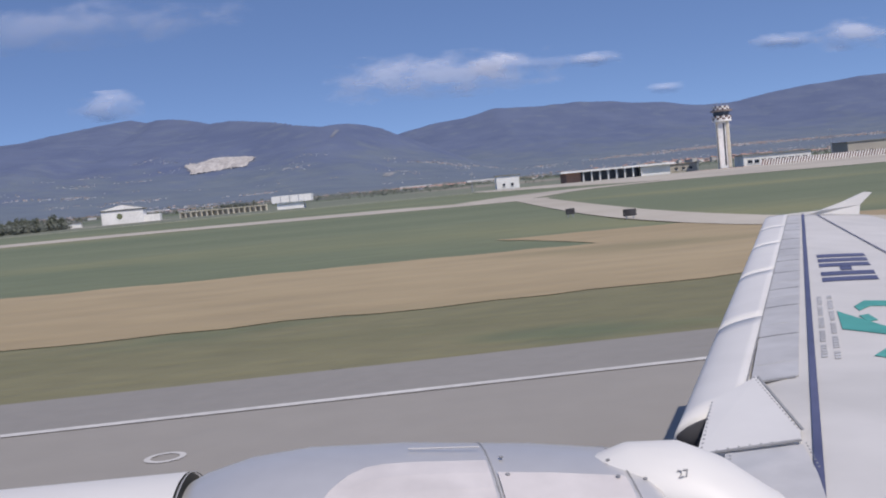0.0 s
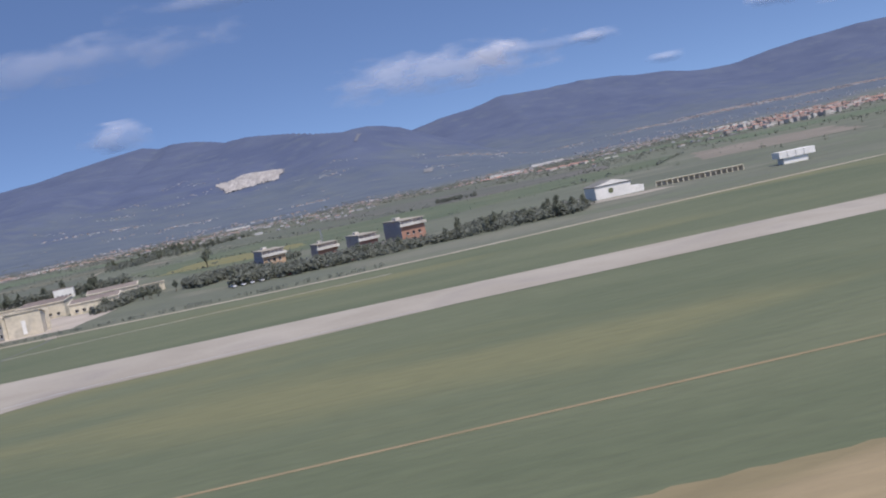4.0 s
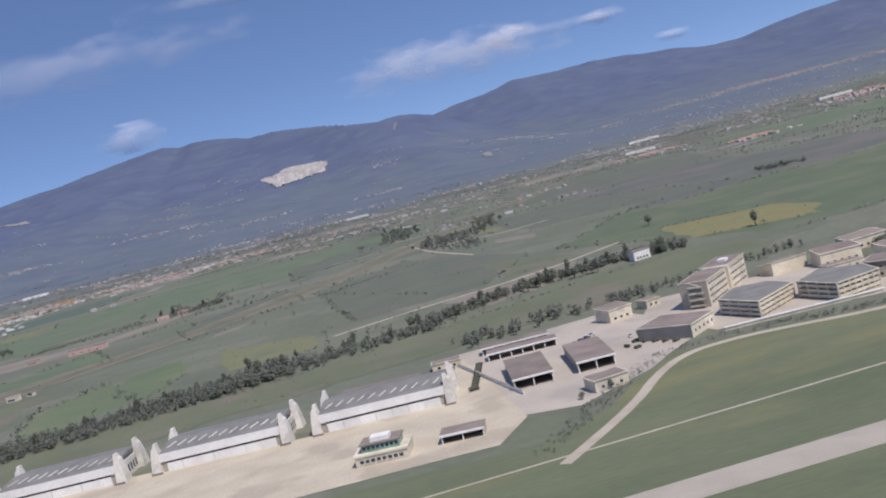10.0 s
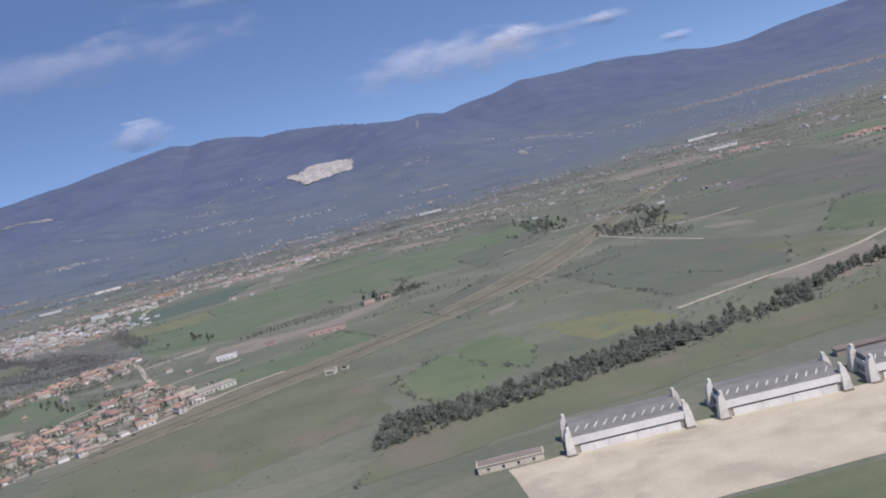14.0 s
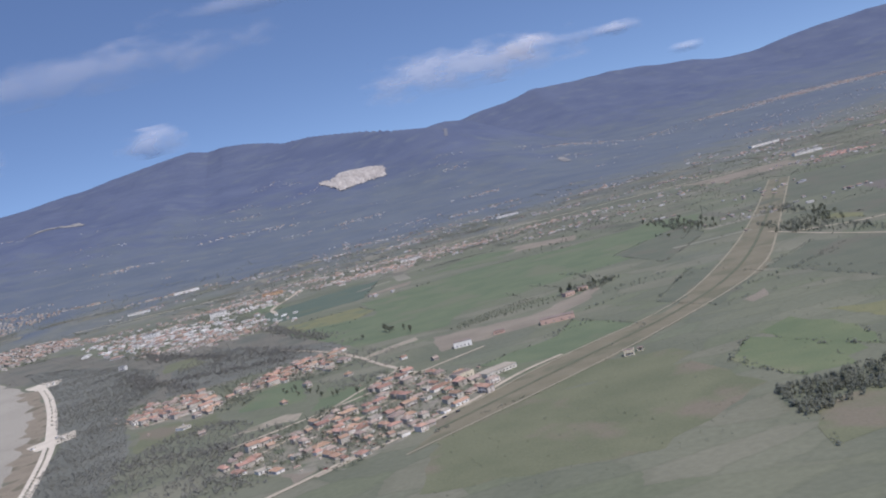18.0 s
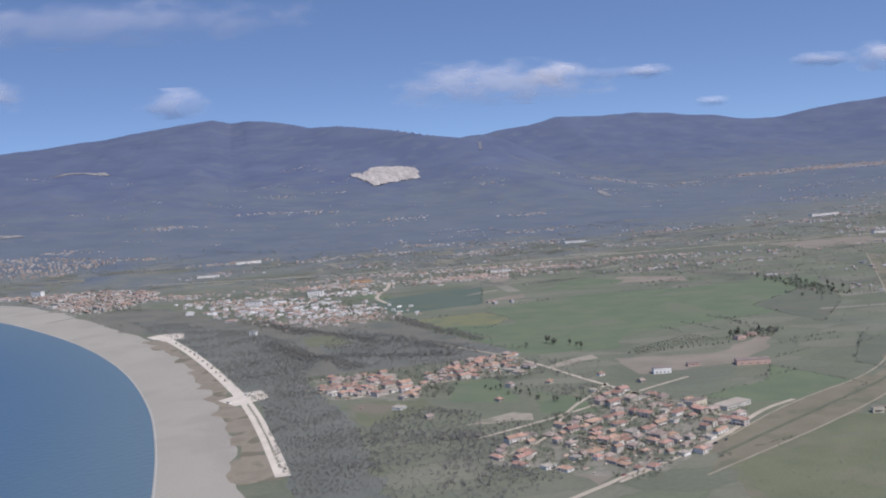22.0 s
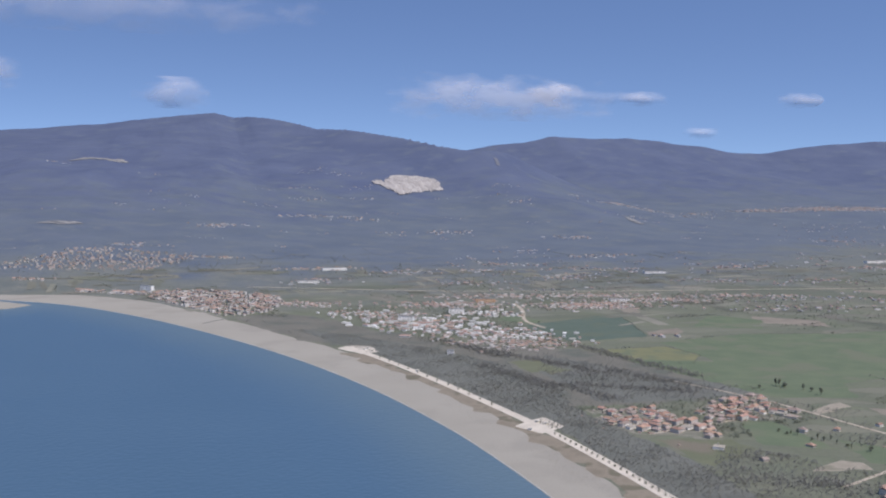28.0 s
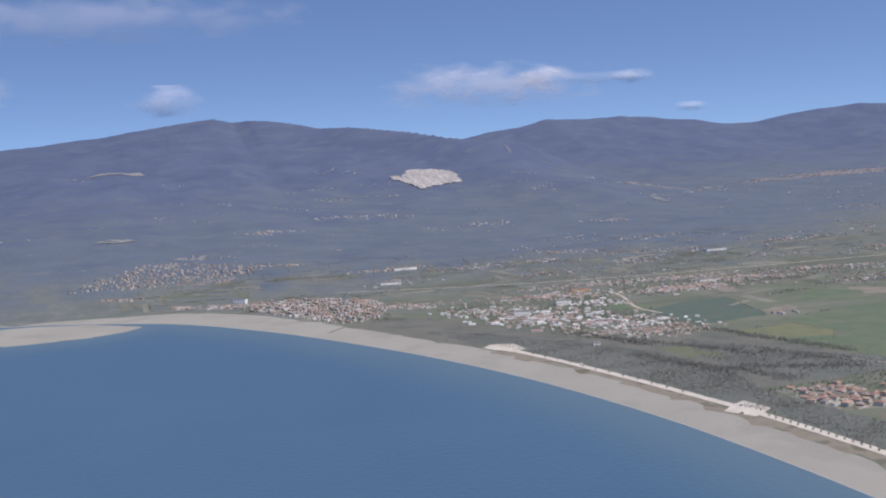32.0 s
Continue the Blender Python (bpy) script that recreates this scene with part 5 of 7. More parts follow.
for x, y, w in ((27, 97, 1.3), (25, 114, 1.0)):
    s = thing("airfield_sign", x, y, 0, 10, "dark airfield sign board on two short legs", "sign", "airfield signs")
    part("board", boxed(-w / 2, w / 2, -0.1, 0.1, 0.35, 1.0), sign_black, s)
    for e in (-0.3, 0.3):
        part("leg", boxed(e * w - 0.05, e * w + 0.05, -0.05, 0.05, 0, 0.34), steel_mat, s)


# farms and single houses near the line of flight
def pink_barn(x, y, turn, w, d, h, mat, label):
    b = block("farm_building", x, y, turn, w, d, h, mat, flat_roof_mat, 4, 1, label, "building", "farm buildings", eave=0.2)
    return b


pink_barn(-1010, 1212, -14, 42, 16, 6, pink_mat, "faded pink farm building with a flat roof")
pink_barn(-1120, 1214, -10, 22, 12, 7, white_mat, "white two-storey farmhouse in the fields")
pink_barn(-1065, 1236, -10, 14, 9, 4, pink_mat, "small pink farm building")
pink_barn(-1002, 933, -18, 10, 8, 5, cream_mat, "small pale farmhouse by a track")
pink_barn(-986, 940, -18, 6, 5, 3, cream_mat, "small pale outbuilding by a track")
pink_barn(-472, 757, 10, 14, 9, 7, white_mat, "white house by the trees")
block("greenhouse_hall", -1124, 1004, 27, 40, 18, 4.5, plaster_mat, concrete_mat, 8, 1, "long pale greenhouse hall with a grey-white roof", "building")
pink_barn(-1150, 1030, 26, 22, 14, 6, cream_mat, "pale workshop beside the village")
pink_barn(-930, 1370, 20, 16, 10, 5, pink_mat, "faded pink farmhouse among trees")
pink_barn(-905, 1390, 0, 14, 9, 5, pink_mat, "small farmhouse among trees")


# ---------------------------------------------------------------- villages
def make_house(kind, rng):
    w, d = rng.uniform(8.5, 13), rng.uniform(7.5, 10)
    h = rng.choice((3.0, 3.2, 5.2, 6.0))
    b = thing("house", 0, 0, -50, 0, ("one-storey" if h < 4 else "two-storey") + " rendered village house with an orange clay tile roof", "house", "village houses")
    part("wall", boxed(-w / 2, w / 2, -d / 2, d / 2, 0, h), white_mat if kind in (1, 4, 6) else house_mat, b)
    bm = bmesh.new()
    e, r = 0.55, d * 0.24
    inset = w * 0.28 if kind % 2 else -e
    z = h + 0.02
    v = [bm.verts.new(p) for p in ((-w / 2 - e, -d / 2 - e, z), (w / 2 + e, -d / 2 - e, z), (w / 2 + e, d / 2 + e, z), (-w / 2 - e, d / 2 + e, z), (-w / 2 + inset, 0, z + r), (w / 2 - inset, 0, z + r))]
    for f in ((0, 1, 5, 4), (1, 2, 5), (2, 3, 4, 5), (3, 0, 4), (3, 2, 1, 0)):
        bm.faces.new([v[i] for i in f])
    if kind == 4:
        bm.free()
        bm = boxed(-w / 2 - 0.3, w / 2 + 0.3, -d / 2 - 0.3, d / 2 + 0.3, h + 0.02, h + 0.4)
        b["label"] = "pale rendered village house with a flat grey roof"
    part("roof", bm, concrete_mat if kind == 4 else weathered_tile_mat if kind in (2, 7, 9) else tile_mat, b)
    if kind in (2, 7, 9):
        b["label"] = b["label"].replace("an orange clay", "a weathered brown")
    part("chimney", boxed(w * 0.2, w * 0.2 + 0.7, d * 0.1, d * 0.1 + 0.7, h + 0.5, h + r + 1.0), house_mat, b)
    pane = mesh_of("window", boxed(-0.6, 0.6, -0.08, 0.05, 0, 1.3), glass_mat)
    for f in range(1 if h < 4 else 2):
        for i in (-0.3, 0.3):
            share("window", pane, b, i * w, -d / 2, 0.9 + 2.4 * f)
        share("window", pane, b, w / 2, 0, 0.9 + 2.4 * f, 90)
    part("door", boxed(-0.5, 0.5, -d / 2 - 0.06, -d / 2 + 0.05, 0, 2.1), door_mat, b)
    if h > 4 and kind % 3 == 0:
        part("balcony", boxed(-w * 0.35, w * 0.35, -d / 2 - 1.3, -d / 2, 2.9, 3.2), white_mat, b)
    return b


VA = [(-1532, 1405), (-1522, 1277), (-1420, 1216), (-1397, 1290), (-1440, 1400)]
VB = [(-1400, 1290), (-1385, 1350), (-1330, 1420), (-1239, 1450), (-1250, 1300), (-1310, 1305)]
VC = [(-1215, 1190), (-1240, 1060), (-1220, 960), (-1158, 912), (-1110, 985), (-1150, 1080)]
VD = [(-1400, 925), (-1288, 822), (-1165, 905), (-1225, 960), (-1245, 1050), (-1366, 985)]
rng = random.Random(11)
variants = [make_house(k, rng) for k in range(10)]
used = []


def settle(poly, turn, gap_x, gap_y, chance, stretch=1.0):
    a = math.radians(turn)
    xs, ys = [p[0] for p in poly], [p[1] for p in poly]
    cx, cy, span = sum(xs) / len(xs), sum(ys) / len(ys), 260
    for i in range(-int(span / gap_x), int(span / gap_x) + 1):
        for j in range(-int(span / gap_y), int(span / gap_y) + 1):
            lx, ly = i * gap_x + rng.uniform(-3, 3), j * gap_y + rng.uniform(-3, 3) + (4 if i % 2 else 0)
            x, y = cx + lx * math.cos(a) - ly * math.sin(a), cy + lx * math.sin(a) + ly * math.cos(a)
            if inside((x, y), poly) and rng.random() < chance and not any(inside((x, y), o) for o in OPEN):
                used.append((x, y, turn + rng.choice((0, 90, 180, 270)) + rng.uniform(-5, 5)))


village_mat = material("village_gardens", (0.145, 0.152, 0.112), (0.250, 0.235, 0.195), 0.035, fine=6, spots=(0.115, 0.136, 0.088), spot_scale=0.045, detail=7)
for poly in (VA, VB, VC, VD):
    patch("gardens", poly, 0.09, village_mat, "trodden yards and gardens between the village houses", "gardens", ragged=9)
settle(VA, 28, 13, 16, 0.62)
settle(VB, 28, 13, 16.5, 0.58)
settle(VC, 27, 15, 19, 0.52)
settle(VD, 27, 14.5, 18, 0.55)
for x, y, turn in ((-1330, 1165, 20), (-1300, 1230, 30), (-1420, 1120, 10), (-1250, 1230, 40), (-1180, 1240, 20), (-1150, 1180, 15), (-1445, 1180, 50)):
    used.append((x, y, turn))
rng.shuffle(used)
small = used[292:]
for k, (x, y, turn) in enumerate(used[:292]):
    src = variants[k % 10]
    sx, sy = rng.choice((0.7, 0.85, 1.0, 1.15, 1.5)), rng.choice((0.75, 0.9, 1.05, 1.3))
    m = pose(x * U, y * U, 0, 0, 0, turn) @ Matrix.Diagonal((sx, sy, rng.uniform(0.8, 1.1), 1))
    if k < 10:
        src.matrix_basis = m
    else:
        copy_thing(src, Matrix()).matrix_basis = m


# ---------------------------------------------------------------- far towns, each one mesh
def far_houses(name, spots, wall, roof, label, seed, flat=0.3, tall=1.0):
    rng = random.Random(seed)
    wv, wf, rv, rf = [], [], [], []
    for cx, cy, rx, ry, lean, n, size in spots:
        la = math.radians(lean)
        for _ in range(int(n * 1.7)):
            u, v = rng.gauss(0, 0.5), rng.gauss(0, 0.5)
            x, y = cx + rx * u * math.cos(la) - ry * v * math.sin(la), cy + rx * u * math.sin(la) + ry * v * math.cos(la)
            z = height(x, y)
            if z < -0.2 or edge_distance(np.array([x]), np.array([y]), COAST)[0] < 70:
                continue
            w, d, h = rng.choice((7, 8, 9, 10, 11, 13, 16, 22)) * size * 0.62, rng.uniform(6, 10.5) * size * 0.62, rng.choice((4, 5, 6, 7)) * size * 0.5 * tall
            a = math.radians(lean + rng.choice((0, 90)) + rng.uniform(-12, 12))
            ca, sa = math.cos(a), math.sin(a)

            def at(px, py, pz):
                return (x + px * ca - py * sa, y + px * sa + py * ca, z + pz)
            o = len(wv)
            wv += [at(sx * w / 2, sy * d / 2, zz) for zz in (-3, h) for sx, sy in ((-1, -1), (1, -1), (1, 1), (-1, 1))]
            wf += [(o, o + 1, o + 5, o + 4), (o + 1, o + 2, o + 6, o + 5), (o + 2, o + 3, o + 7, o + 6), (o + 3, o, o + 4, o + 7)]
            if rng.random() < flat:
                wf.append((o + 4, o + 5, o + 6, o + 7))
            else:
                q = len(rv)
                e = 0.6 * size
                rv += [at(-w / 2 - e, -d / 2 - e, h), at(w / 2 + e, -d / 2 - e, h), at(w / 2 + e, d / 2 + e, h), at(-w / 2 - e, d / 2 + e, h), at(-w / 4, 0, h + d * 0.22), at(w / 4, 0, h + d * 0.22)]
                rf += [(q, q + 1, q + 5, q + 4), (q + 1, q + 2, q + 5), (q + 2, q + 3, q + 4, q + 5), (q + 3, q, q + 4)]
    top = thing(name, 0, 0, 0, 0, label, "town", kind="stuff")
    for nm, vv, ff, mm in (("walls", wv, wf, wall), ("roofs", rv, rf, roof)):
        ob = raw(nm, vv, ff, mm)
        ob.parent = top


house_far_mat = material("shed_render", (0.36, 0.32, 0.27), (0.52, 0.48, 0.42), 0.02, by_island=0.3)
# distance haze is put into this dulled grey wall colour
hill_wall_mat = material("hazed_render", (0.34, 0.345, 0.35), (0.50, 0.50, 0.495), 0.02, by_island=0.4)
far_houses("white_town", [(-1560, 2230, 150, 110, -20, 90, 1.5), (-1470, 2080, 140, 90, -15, 120, 1.15), (-1640, 2400, 130, 80, -30, 90, 1.0), (-1400, 2380, 100, 80, 0, 40, 1.1)], town_white_mat, town_roof_mat, "dense town of white houses behind the shore woods", 21, 0.6)
far_houses("tiled_town", [(-1450, 1960, 130, 60, -12, 110, 1.0), (-1420, 2550, 170, 70, -10, 120, 1.1), (-1090, 2480, 150, 70, 0, 140, 1.1), (-860, 2560, 130, 50, -8, 80, 1.0), (-640, 2620, 160, 40, -8, 60, 1.0), (-1000, 2680, 180, 50, -8, 60, 1.0), (-1250, 2700, 200, 60, -5, 80, 1.0)], town_wall_mat, town_roof_mat, "town of pale houses with clay tile roofs", 22, 0.5)
far_houses("outbuildings", [(x, y, 1, 1, 27, 1, 0.85) for x, y, turn in small] + [(-1480, 1310, 55, 70, 28, 40, 0.5), (-1310, 1365, 70, 50, 28, 40, 0.5), (-1185, 1050, 45, 90, 27, 45, 0.5), (-1285, 925, 65, 60, 27, 50, 0.5)], house_far_mat, town_roof_mat, "small sheds and annexes between the village houses", 29, 0.35)
SEASIDE = [(-2175, 2818), (-2085, 2650), (-1990, 2442), (-1944, 2448), (-1886, 2494), (-1846, 2640), (-1842, 2800), (-1945, 2930), (-2065, 2970), (-2150, 2965)]
blocks = []
for i in range(-16, 34):
    for j in range(-3, 22):
        # streets run with the shore, a gap after every second row and every sixth house
        along, across = i * 15 + (i // 6) * 9 + rng.uniform(-2, 2), j * 12.5 + (j // 2) * 9 + rng.uniform(-1.5, 1.5)
        spot = (-2000 - 0.434 * along + 0.901 * across, 2450 + 0.901 * along + 0.434 * across)
        if inside(spot, SEASIDE) and rng.random() < 0.86:
            blocks.append((spot[0], spot[1], 1, 1, -64, 1, rng.uniform(1.15, 1.55)))
far_houses("seaside_town", blocks + [(-2215, 2925, 60, 22, -36, 26, 1.6), (-2330, 2985, 50, 16, -28, 16, 1.5), (-1800, 2620, 130, 50, -20, 40, 1.1)], town_wall_mat, town_roof_mat, "seaside town of cream and orange houses along the beach", 23, 0.35, 1.25)
hill_tan_mat = material("tan_render", (0.33, 0.305, 0.275), (0.47, 0.44, 0.40), 0.02, by_island=0.3)
FOOTHILL = [(-2690, 3385), (-2546, 3613), (-2453, 3826), (-2281, 3860), (-2132, 3775), (-2032, 3714), (-2140, 3512), (-2209, 3390), (-2413, 3379)]
slopes = []
while len(slopes) < 330:
    x, y = rng.uniform(-2690, -2030), rng.uniform(3379, 3860)
    lean = 25 + 20 * math.sin(x / 110) + 15 * math.sin(y / 70)
    if inside((x, y), FOOTHILL) and all(math.dist((x, y), p[:2]) > 13 for p in slopes):
        slopes.append((x, y, 1, 1, lean, 1, rng.uniform(0.95, 1.3)))
far_houses("foothill_town", slopes + [(-1990, 3720, 90, 14, -8, 18, 1.1), (-1650, 3460, 140, 40, 6, 30, 1.2), (-2510, 3210, 60, 20, 5, 8, 1.3)], hill_tan_mat, town_roof_mat, "foothill town of tiled houses under the mountains", 24, 0.4, 1.3)
far_houses("scattered_houses", [(x, y, 130, 70, rng.uniform(-20, 20), n, s) for x, y, n, s in ((-1250, 3050, 22, 1.1), (-900, 3150, 25, 1.1), (-500, 3000, 22, 1.1), (-150, 2950, 22, 1.1), (200, 2850, 25, 1.1), (500, 2700, 20, 1.1), (-1700, 3150, 16, 1.2), (-1400, 3350, 20, 1.2), (-700, 3400, 20, 1.2), (-200, 3400, 20, 1.2), (300, 3300, 20, 1.2), (700, 3100, 25, 1.2), (-520, 2350, 16, 1.0), (-300, 2500, 16, 1.0), (-420, 1700, 8, 1.0), (-700, 2350, 14, 1.0), (-250, 2050, 10, 1.0), (100, 2450, 16, 1.0), (-760, 2560, 24, 1.0), (-500, 2560, 24, 1.0))], hill_wall_mat, town_roof_mat, "scattered pale houses across the plain", 25, 0.45)
slope = []
for x, y, n in ((-1265, 7090, 9), (-1127, 6950, 8), (-1040, 6430, 8), (-1449, 6293, 9), (-1149, 5941, 9), (-1435, 5883, 10), (-1577, 5161, 12), (-1441, 5157, 14), (-1229, 5078, 12), (-1933, 4590, 22), (-1960, 4570, 14), (-2260, 3975, 14), (-2819, 6723, 8), (652, 6149, 26), (480, 6160, 22), (1283, 6552, 26), (-236, 5767, 10), (-363, 4541, 14), (-565, 3847, 20), (-961, 4673, 12), (-937, 3550, 18), (-901, 4725, 12), (-320, 4567, 14), (-1149, 3379, 18), (1012, 4551, 22), (550, 3461, 20)):
    slope.append((x, y, 120, 60, rng.uniform(-15, 15), n, 1.15))
for _ in range(64):
    x, y = rng.uniform(-3300, 900), rng.uniform(3500, 6400)
    slope.append((x, y, rng.uniform(40, 130), rng.uniform(15, 50), rng.uniform(-15, 15), rng.choice((2, 3, 4, 6)), rng.uniform(0.55, 1.1)))
far_houses("hillside_houses", slope, hill_wall_mat, town_roof_mat, "small groups of pale houses on the wooded slopes", 26, 0.5)
far_houses("inland_town", [(900, 6300, 500, 120, 0, 50, 1.2), (2600, 6850, 620, 130, 8, 700, 1.25), (3500, 6900, 620, 160, 8, 420, 1.3), (1850, 6730, 260, 80, 8, 120, 1.2), (1800, 5500, 700, 420, 20, 50, 1.1), (1100, 4500, 500, 420, 25, 40, 1.0), (2600, 5600, 700, 420, 10, 45, 1.1), (950, 3700, 350, 220, 15, 45, 1.0), (1600, 4200, 500, 300, 15, 40, 1.1)], hill_wall_mat, town_roof_mat, "inland town of pale and tiled blocks below the mountains", 27, 0.55)
plain = [(rng.uniform(-1250, 1300), rng.uniform(1500, 3900), rng.uniform(20, 90), rng.uniform(20, 60), rng.uniform(-20, 20), rng.choice((1, 2, 3, 5)), rng.uniform(0.9, 1.2)) for _ in range(150)]
plain = [p for p in plain if not any(inside(p[:2], o) for o in OPEN)]
far_houses("airport_town", [(850, 2250, 170, 90, 10, 130, 1.2), (1000, 2750, 240, 110, 12, 190, 1.3), (620, 1950, 110, 60, 10, 60, 1.1), (1350, 3000, 260, 120, 10, 110, 1.3), (200, 1990, 60, 50, 15, 34, 1.1), (140, 2440, 70, 50, 10, 34, 1.1)], town_wall_mat, tile_mat, "town of tiled houses and pale blocks beyond the airport", 61, 0.2)
far_houses("apartment_blocks", [(850, 2250, 150, 80, 10, 22, 1.5), (1000, 2750, 220, 110, 12, 26, 1.6), (560, 1750, 130, 60, 10, 16, 1.4), (1350, 3000, 260, 120, 10, 16, 1.6)], town_wall_mat, tile_mat, "pale apartment blocks of the town beyond the airport", 63, 0.3, 1.9)
far_houses("farmhouses", plain, hill_wall_mat, town_roof_mat, "pale farmhouses dotted over the plain", 28, 0.4)

# ---------------------------------------------------------------- larger far halls
for x, y, turn, w, d, h, mat, label in (
    (-1760, 3115, -4, 62, 20, 7, white_mat, "long white greenhouse hall"), (-1360, 2600, -8, 50, 16, 9, orange_mat, "orange apartment block in the town"),
    (-1480, 2400, -10, 36, 14, 12, white_mat, "white apartment block in the town"), (-1620, 2300, -20, 34, 14, 12, white_mat, "white apartment block in the town"),
    (-1613, 1872, -20, 12, 9, 8, white_mat, "white house at the edge of the woods"), (-1010, 2560, -8, 50, 14, 7, white_mat, "long white hall in the town"),
    (-600, 3250, -5, 70, 20, 7, white_mat, "long white hall on the plain"), (150, 2700, -5, 80, 20, 8, white_mat, "long white hall on the plain"),
    (-1650, 3420, 5, 80, 24, 8, white_mat, "long white hall at the foot of the hills"), (-2200, 3010, -42, 40, 12, 14, white_mat, "white apartment block on the shore"),
    (900, 3050, 0, 110, 24, 9, white_mat, "long white hall on the plain"), (420, 3500, 10, 120, 20, 8, white_mat, "long white hall on the plain"),
):
    block("town_hall_block", x, y, turn, w, d, h + max(0, height(x, y)), mat, metal_roof_mat, max(4, int(w / 6)), max(1, int(h / 3.5)), label, "building", ww=1.8, wh=1.5)


# ---------------------------------------------------------------- trees
def leaf_cards(rng, lobes, n, size):
    verts, faces = [], []
    for k in range(n):
        cx, cy, cz, r, rz = lobes[k % len(lobes)]
        d = Vector((rng.gauss(0, 1), rng.gauss(0, 1), rng.gauss(0, 1))).normalized() * rng.uniform(0.55, 1.0)
        c = Vector((cx + d.x * r, cy + d.y * r, cz + d.z * rz))
        face = (d.normalized() * 0.7 + Vector((rng.gauss(0, 0.45), rng.gauss(0, 0.45), 0.9 + rng.gauss(0, 0.3)))).normalized()
        a = face.cross(Vector((rng.gauss(0, 1), rng.gauss(0, 1), rng.gauss(0, 1)))).normalized()
        b = face.cross(a)
        s = size * rng.uniform(0.6, 1.4)
        o = len(verts)
        verts += [tuple(c - a * s), tuple(c + b * s * 0.6), tuple(c + a * s), tuple(c - b * s * 0.6)]
        faces.append((o, o + 1, o + 2, o + 3))
    return verts, faces


def make_tree(k, rng):
    h, r = (rng.uniform(6.5, 9), rng.uniform(2.6, 3.8)) if k % 2 else (rng.uniform(9, 12), rng.uniform(1.7, 2.4))
    t = thing("tree", 0, 0, -60, 0, "leafy dark green broadleaf tree" if k % 2 else "tall narrow dark green tree", "tree", "trees of the field edges")
    bm = tube(bmesh.new(), (0, 0, 0), (0.2, 0.1, h * 0.55), 0.32, 0.16, 7)
    lobes = []
    for i in range(7):
        a = i * math.tau / 7 + rng.uniform(-0.4, 0.4)
        p = (math.cos(a) * r * 0.55, math.sin(a) * r * 0.55, h * rng.uniform(0.48, 0.8))
        tube(bm, (0.1, 0.05, h * 0.32), p, 0.12, 0.04, 5)
        lobes.append((*p, r * 0.55, h * 0.2))
    lobes.append((0, 0, h * 0.85, r * 0.6, h * 0.18))
    lobes.append((0, 0, h * 0.5, r * 0.7, h * 0.25))
    part("trunk", bm, bark_mat, t)
    verts, faces = leaf_cards(rng, lobes, 560, 0.46)
    ob = raw("crown", verts, faces, leaf_mat)
    ob.parent = t
    return t


rng = random.Random(5)
kinds = [make_tree(k, rng) for k in range(6)]
spots = []


def row_of_trees(line, gap, spread, size=(0.8, 1.25)):
    for p, q in zip(line, line[1:]):
        n = max(1, int(math.dist(p, q) / gap))
        for i in range(n):
            f = (i + rng.random()) / n
            spots.append((p[0] + (q[0] - p[0]) * f + rng.gauss(0, spread), p[1] + (q[1] - p[1]) * f + rng.gauss(0, spread), rng.uniform(*size)))


row_of_trees([(-965, 655), (-930, 660), (-830, 690), (-739, 722), (-656, 716), (-620, 722)], 10, 8, (0.7, 1.15))
row_of_trees([(-620, 735), (-547, 775), (-480, 782), (-420, 760)], 8, 5, (0.7, 1.2))
row_of_trees([(-320, 482), (-274, 488), (-219, 482), (-150, 492), (-135, 530)], 7, 4, (0.5, 0.85))
row_of_trees([(-390, 520), (-350, 540), (-325, 545)], 7, 9, (0.45, 0.75))
row_of_trees([(-205, 520), (-160, 540), (-140, 560)], 8, 8, (0.5, 0.85))
row_of_trees([(-656, 500), (-648, 560)], 5, 1.0, (0.25, 0.4))
row_of_trees([(-612, 404), (-590, 425)], 6, 4, (0.3, 0.5))
row_of_trees([(-930, 1400), (-890, 1420), (-850, 1400)], 9, 9)
row_of_trees([(-560, 2000), (-540, 1800), (-600, 1680)], 14, 20)
row_of_trees([(-560, 1420), (-500, 1400), (-440, 1560)], 9, 14)
row_of_trees([(-365, 770), (-362, 772)], 3, 1, (1.3, 1.5))
row_of_trees([(-562, 749), (-538, 769), (-518, 756), (-496, 753)], 7, 2, (0.9, 1.3))
row_of_trees([(-1101, 1357), (-1031, 1353), (-947, 1357)], 8, 0.4, (0.38, 0.46))
row_of_trees([(-389, 968), (-386, 970)], 3, 1, (1.1, 1.3))
row_of_trees([(-1330, 1250), (-1290, 1170), (-1240, 1100)], 10, 8, (0.5, 0.9))
row_of_trees([(-1150, 1420), (-1160, 1500), (-1210, 1500)], 14, 10)
for k, (x, y, s) in enumerate(spots):
    src = kinds[k % 6]
    m = pose(x * U, y * U, 0, 0, 0, rng.uniform(0, 360)) @ Matrix.Diagonal((s, s, s * rng.uniform(0.85, 1.15), 1))
    if k < 6:
        src.matrix_basis = m
    else:
        t = copy_thing(src, Matrix())
        t.matrix_basis = m


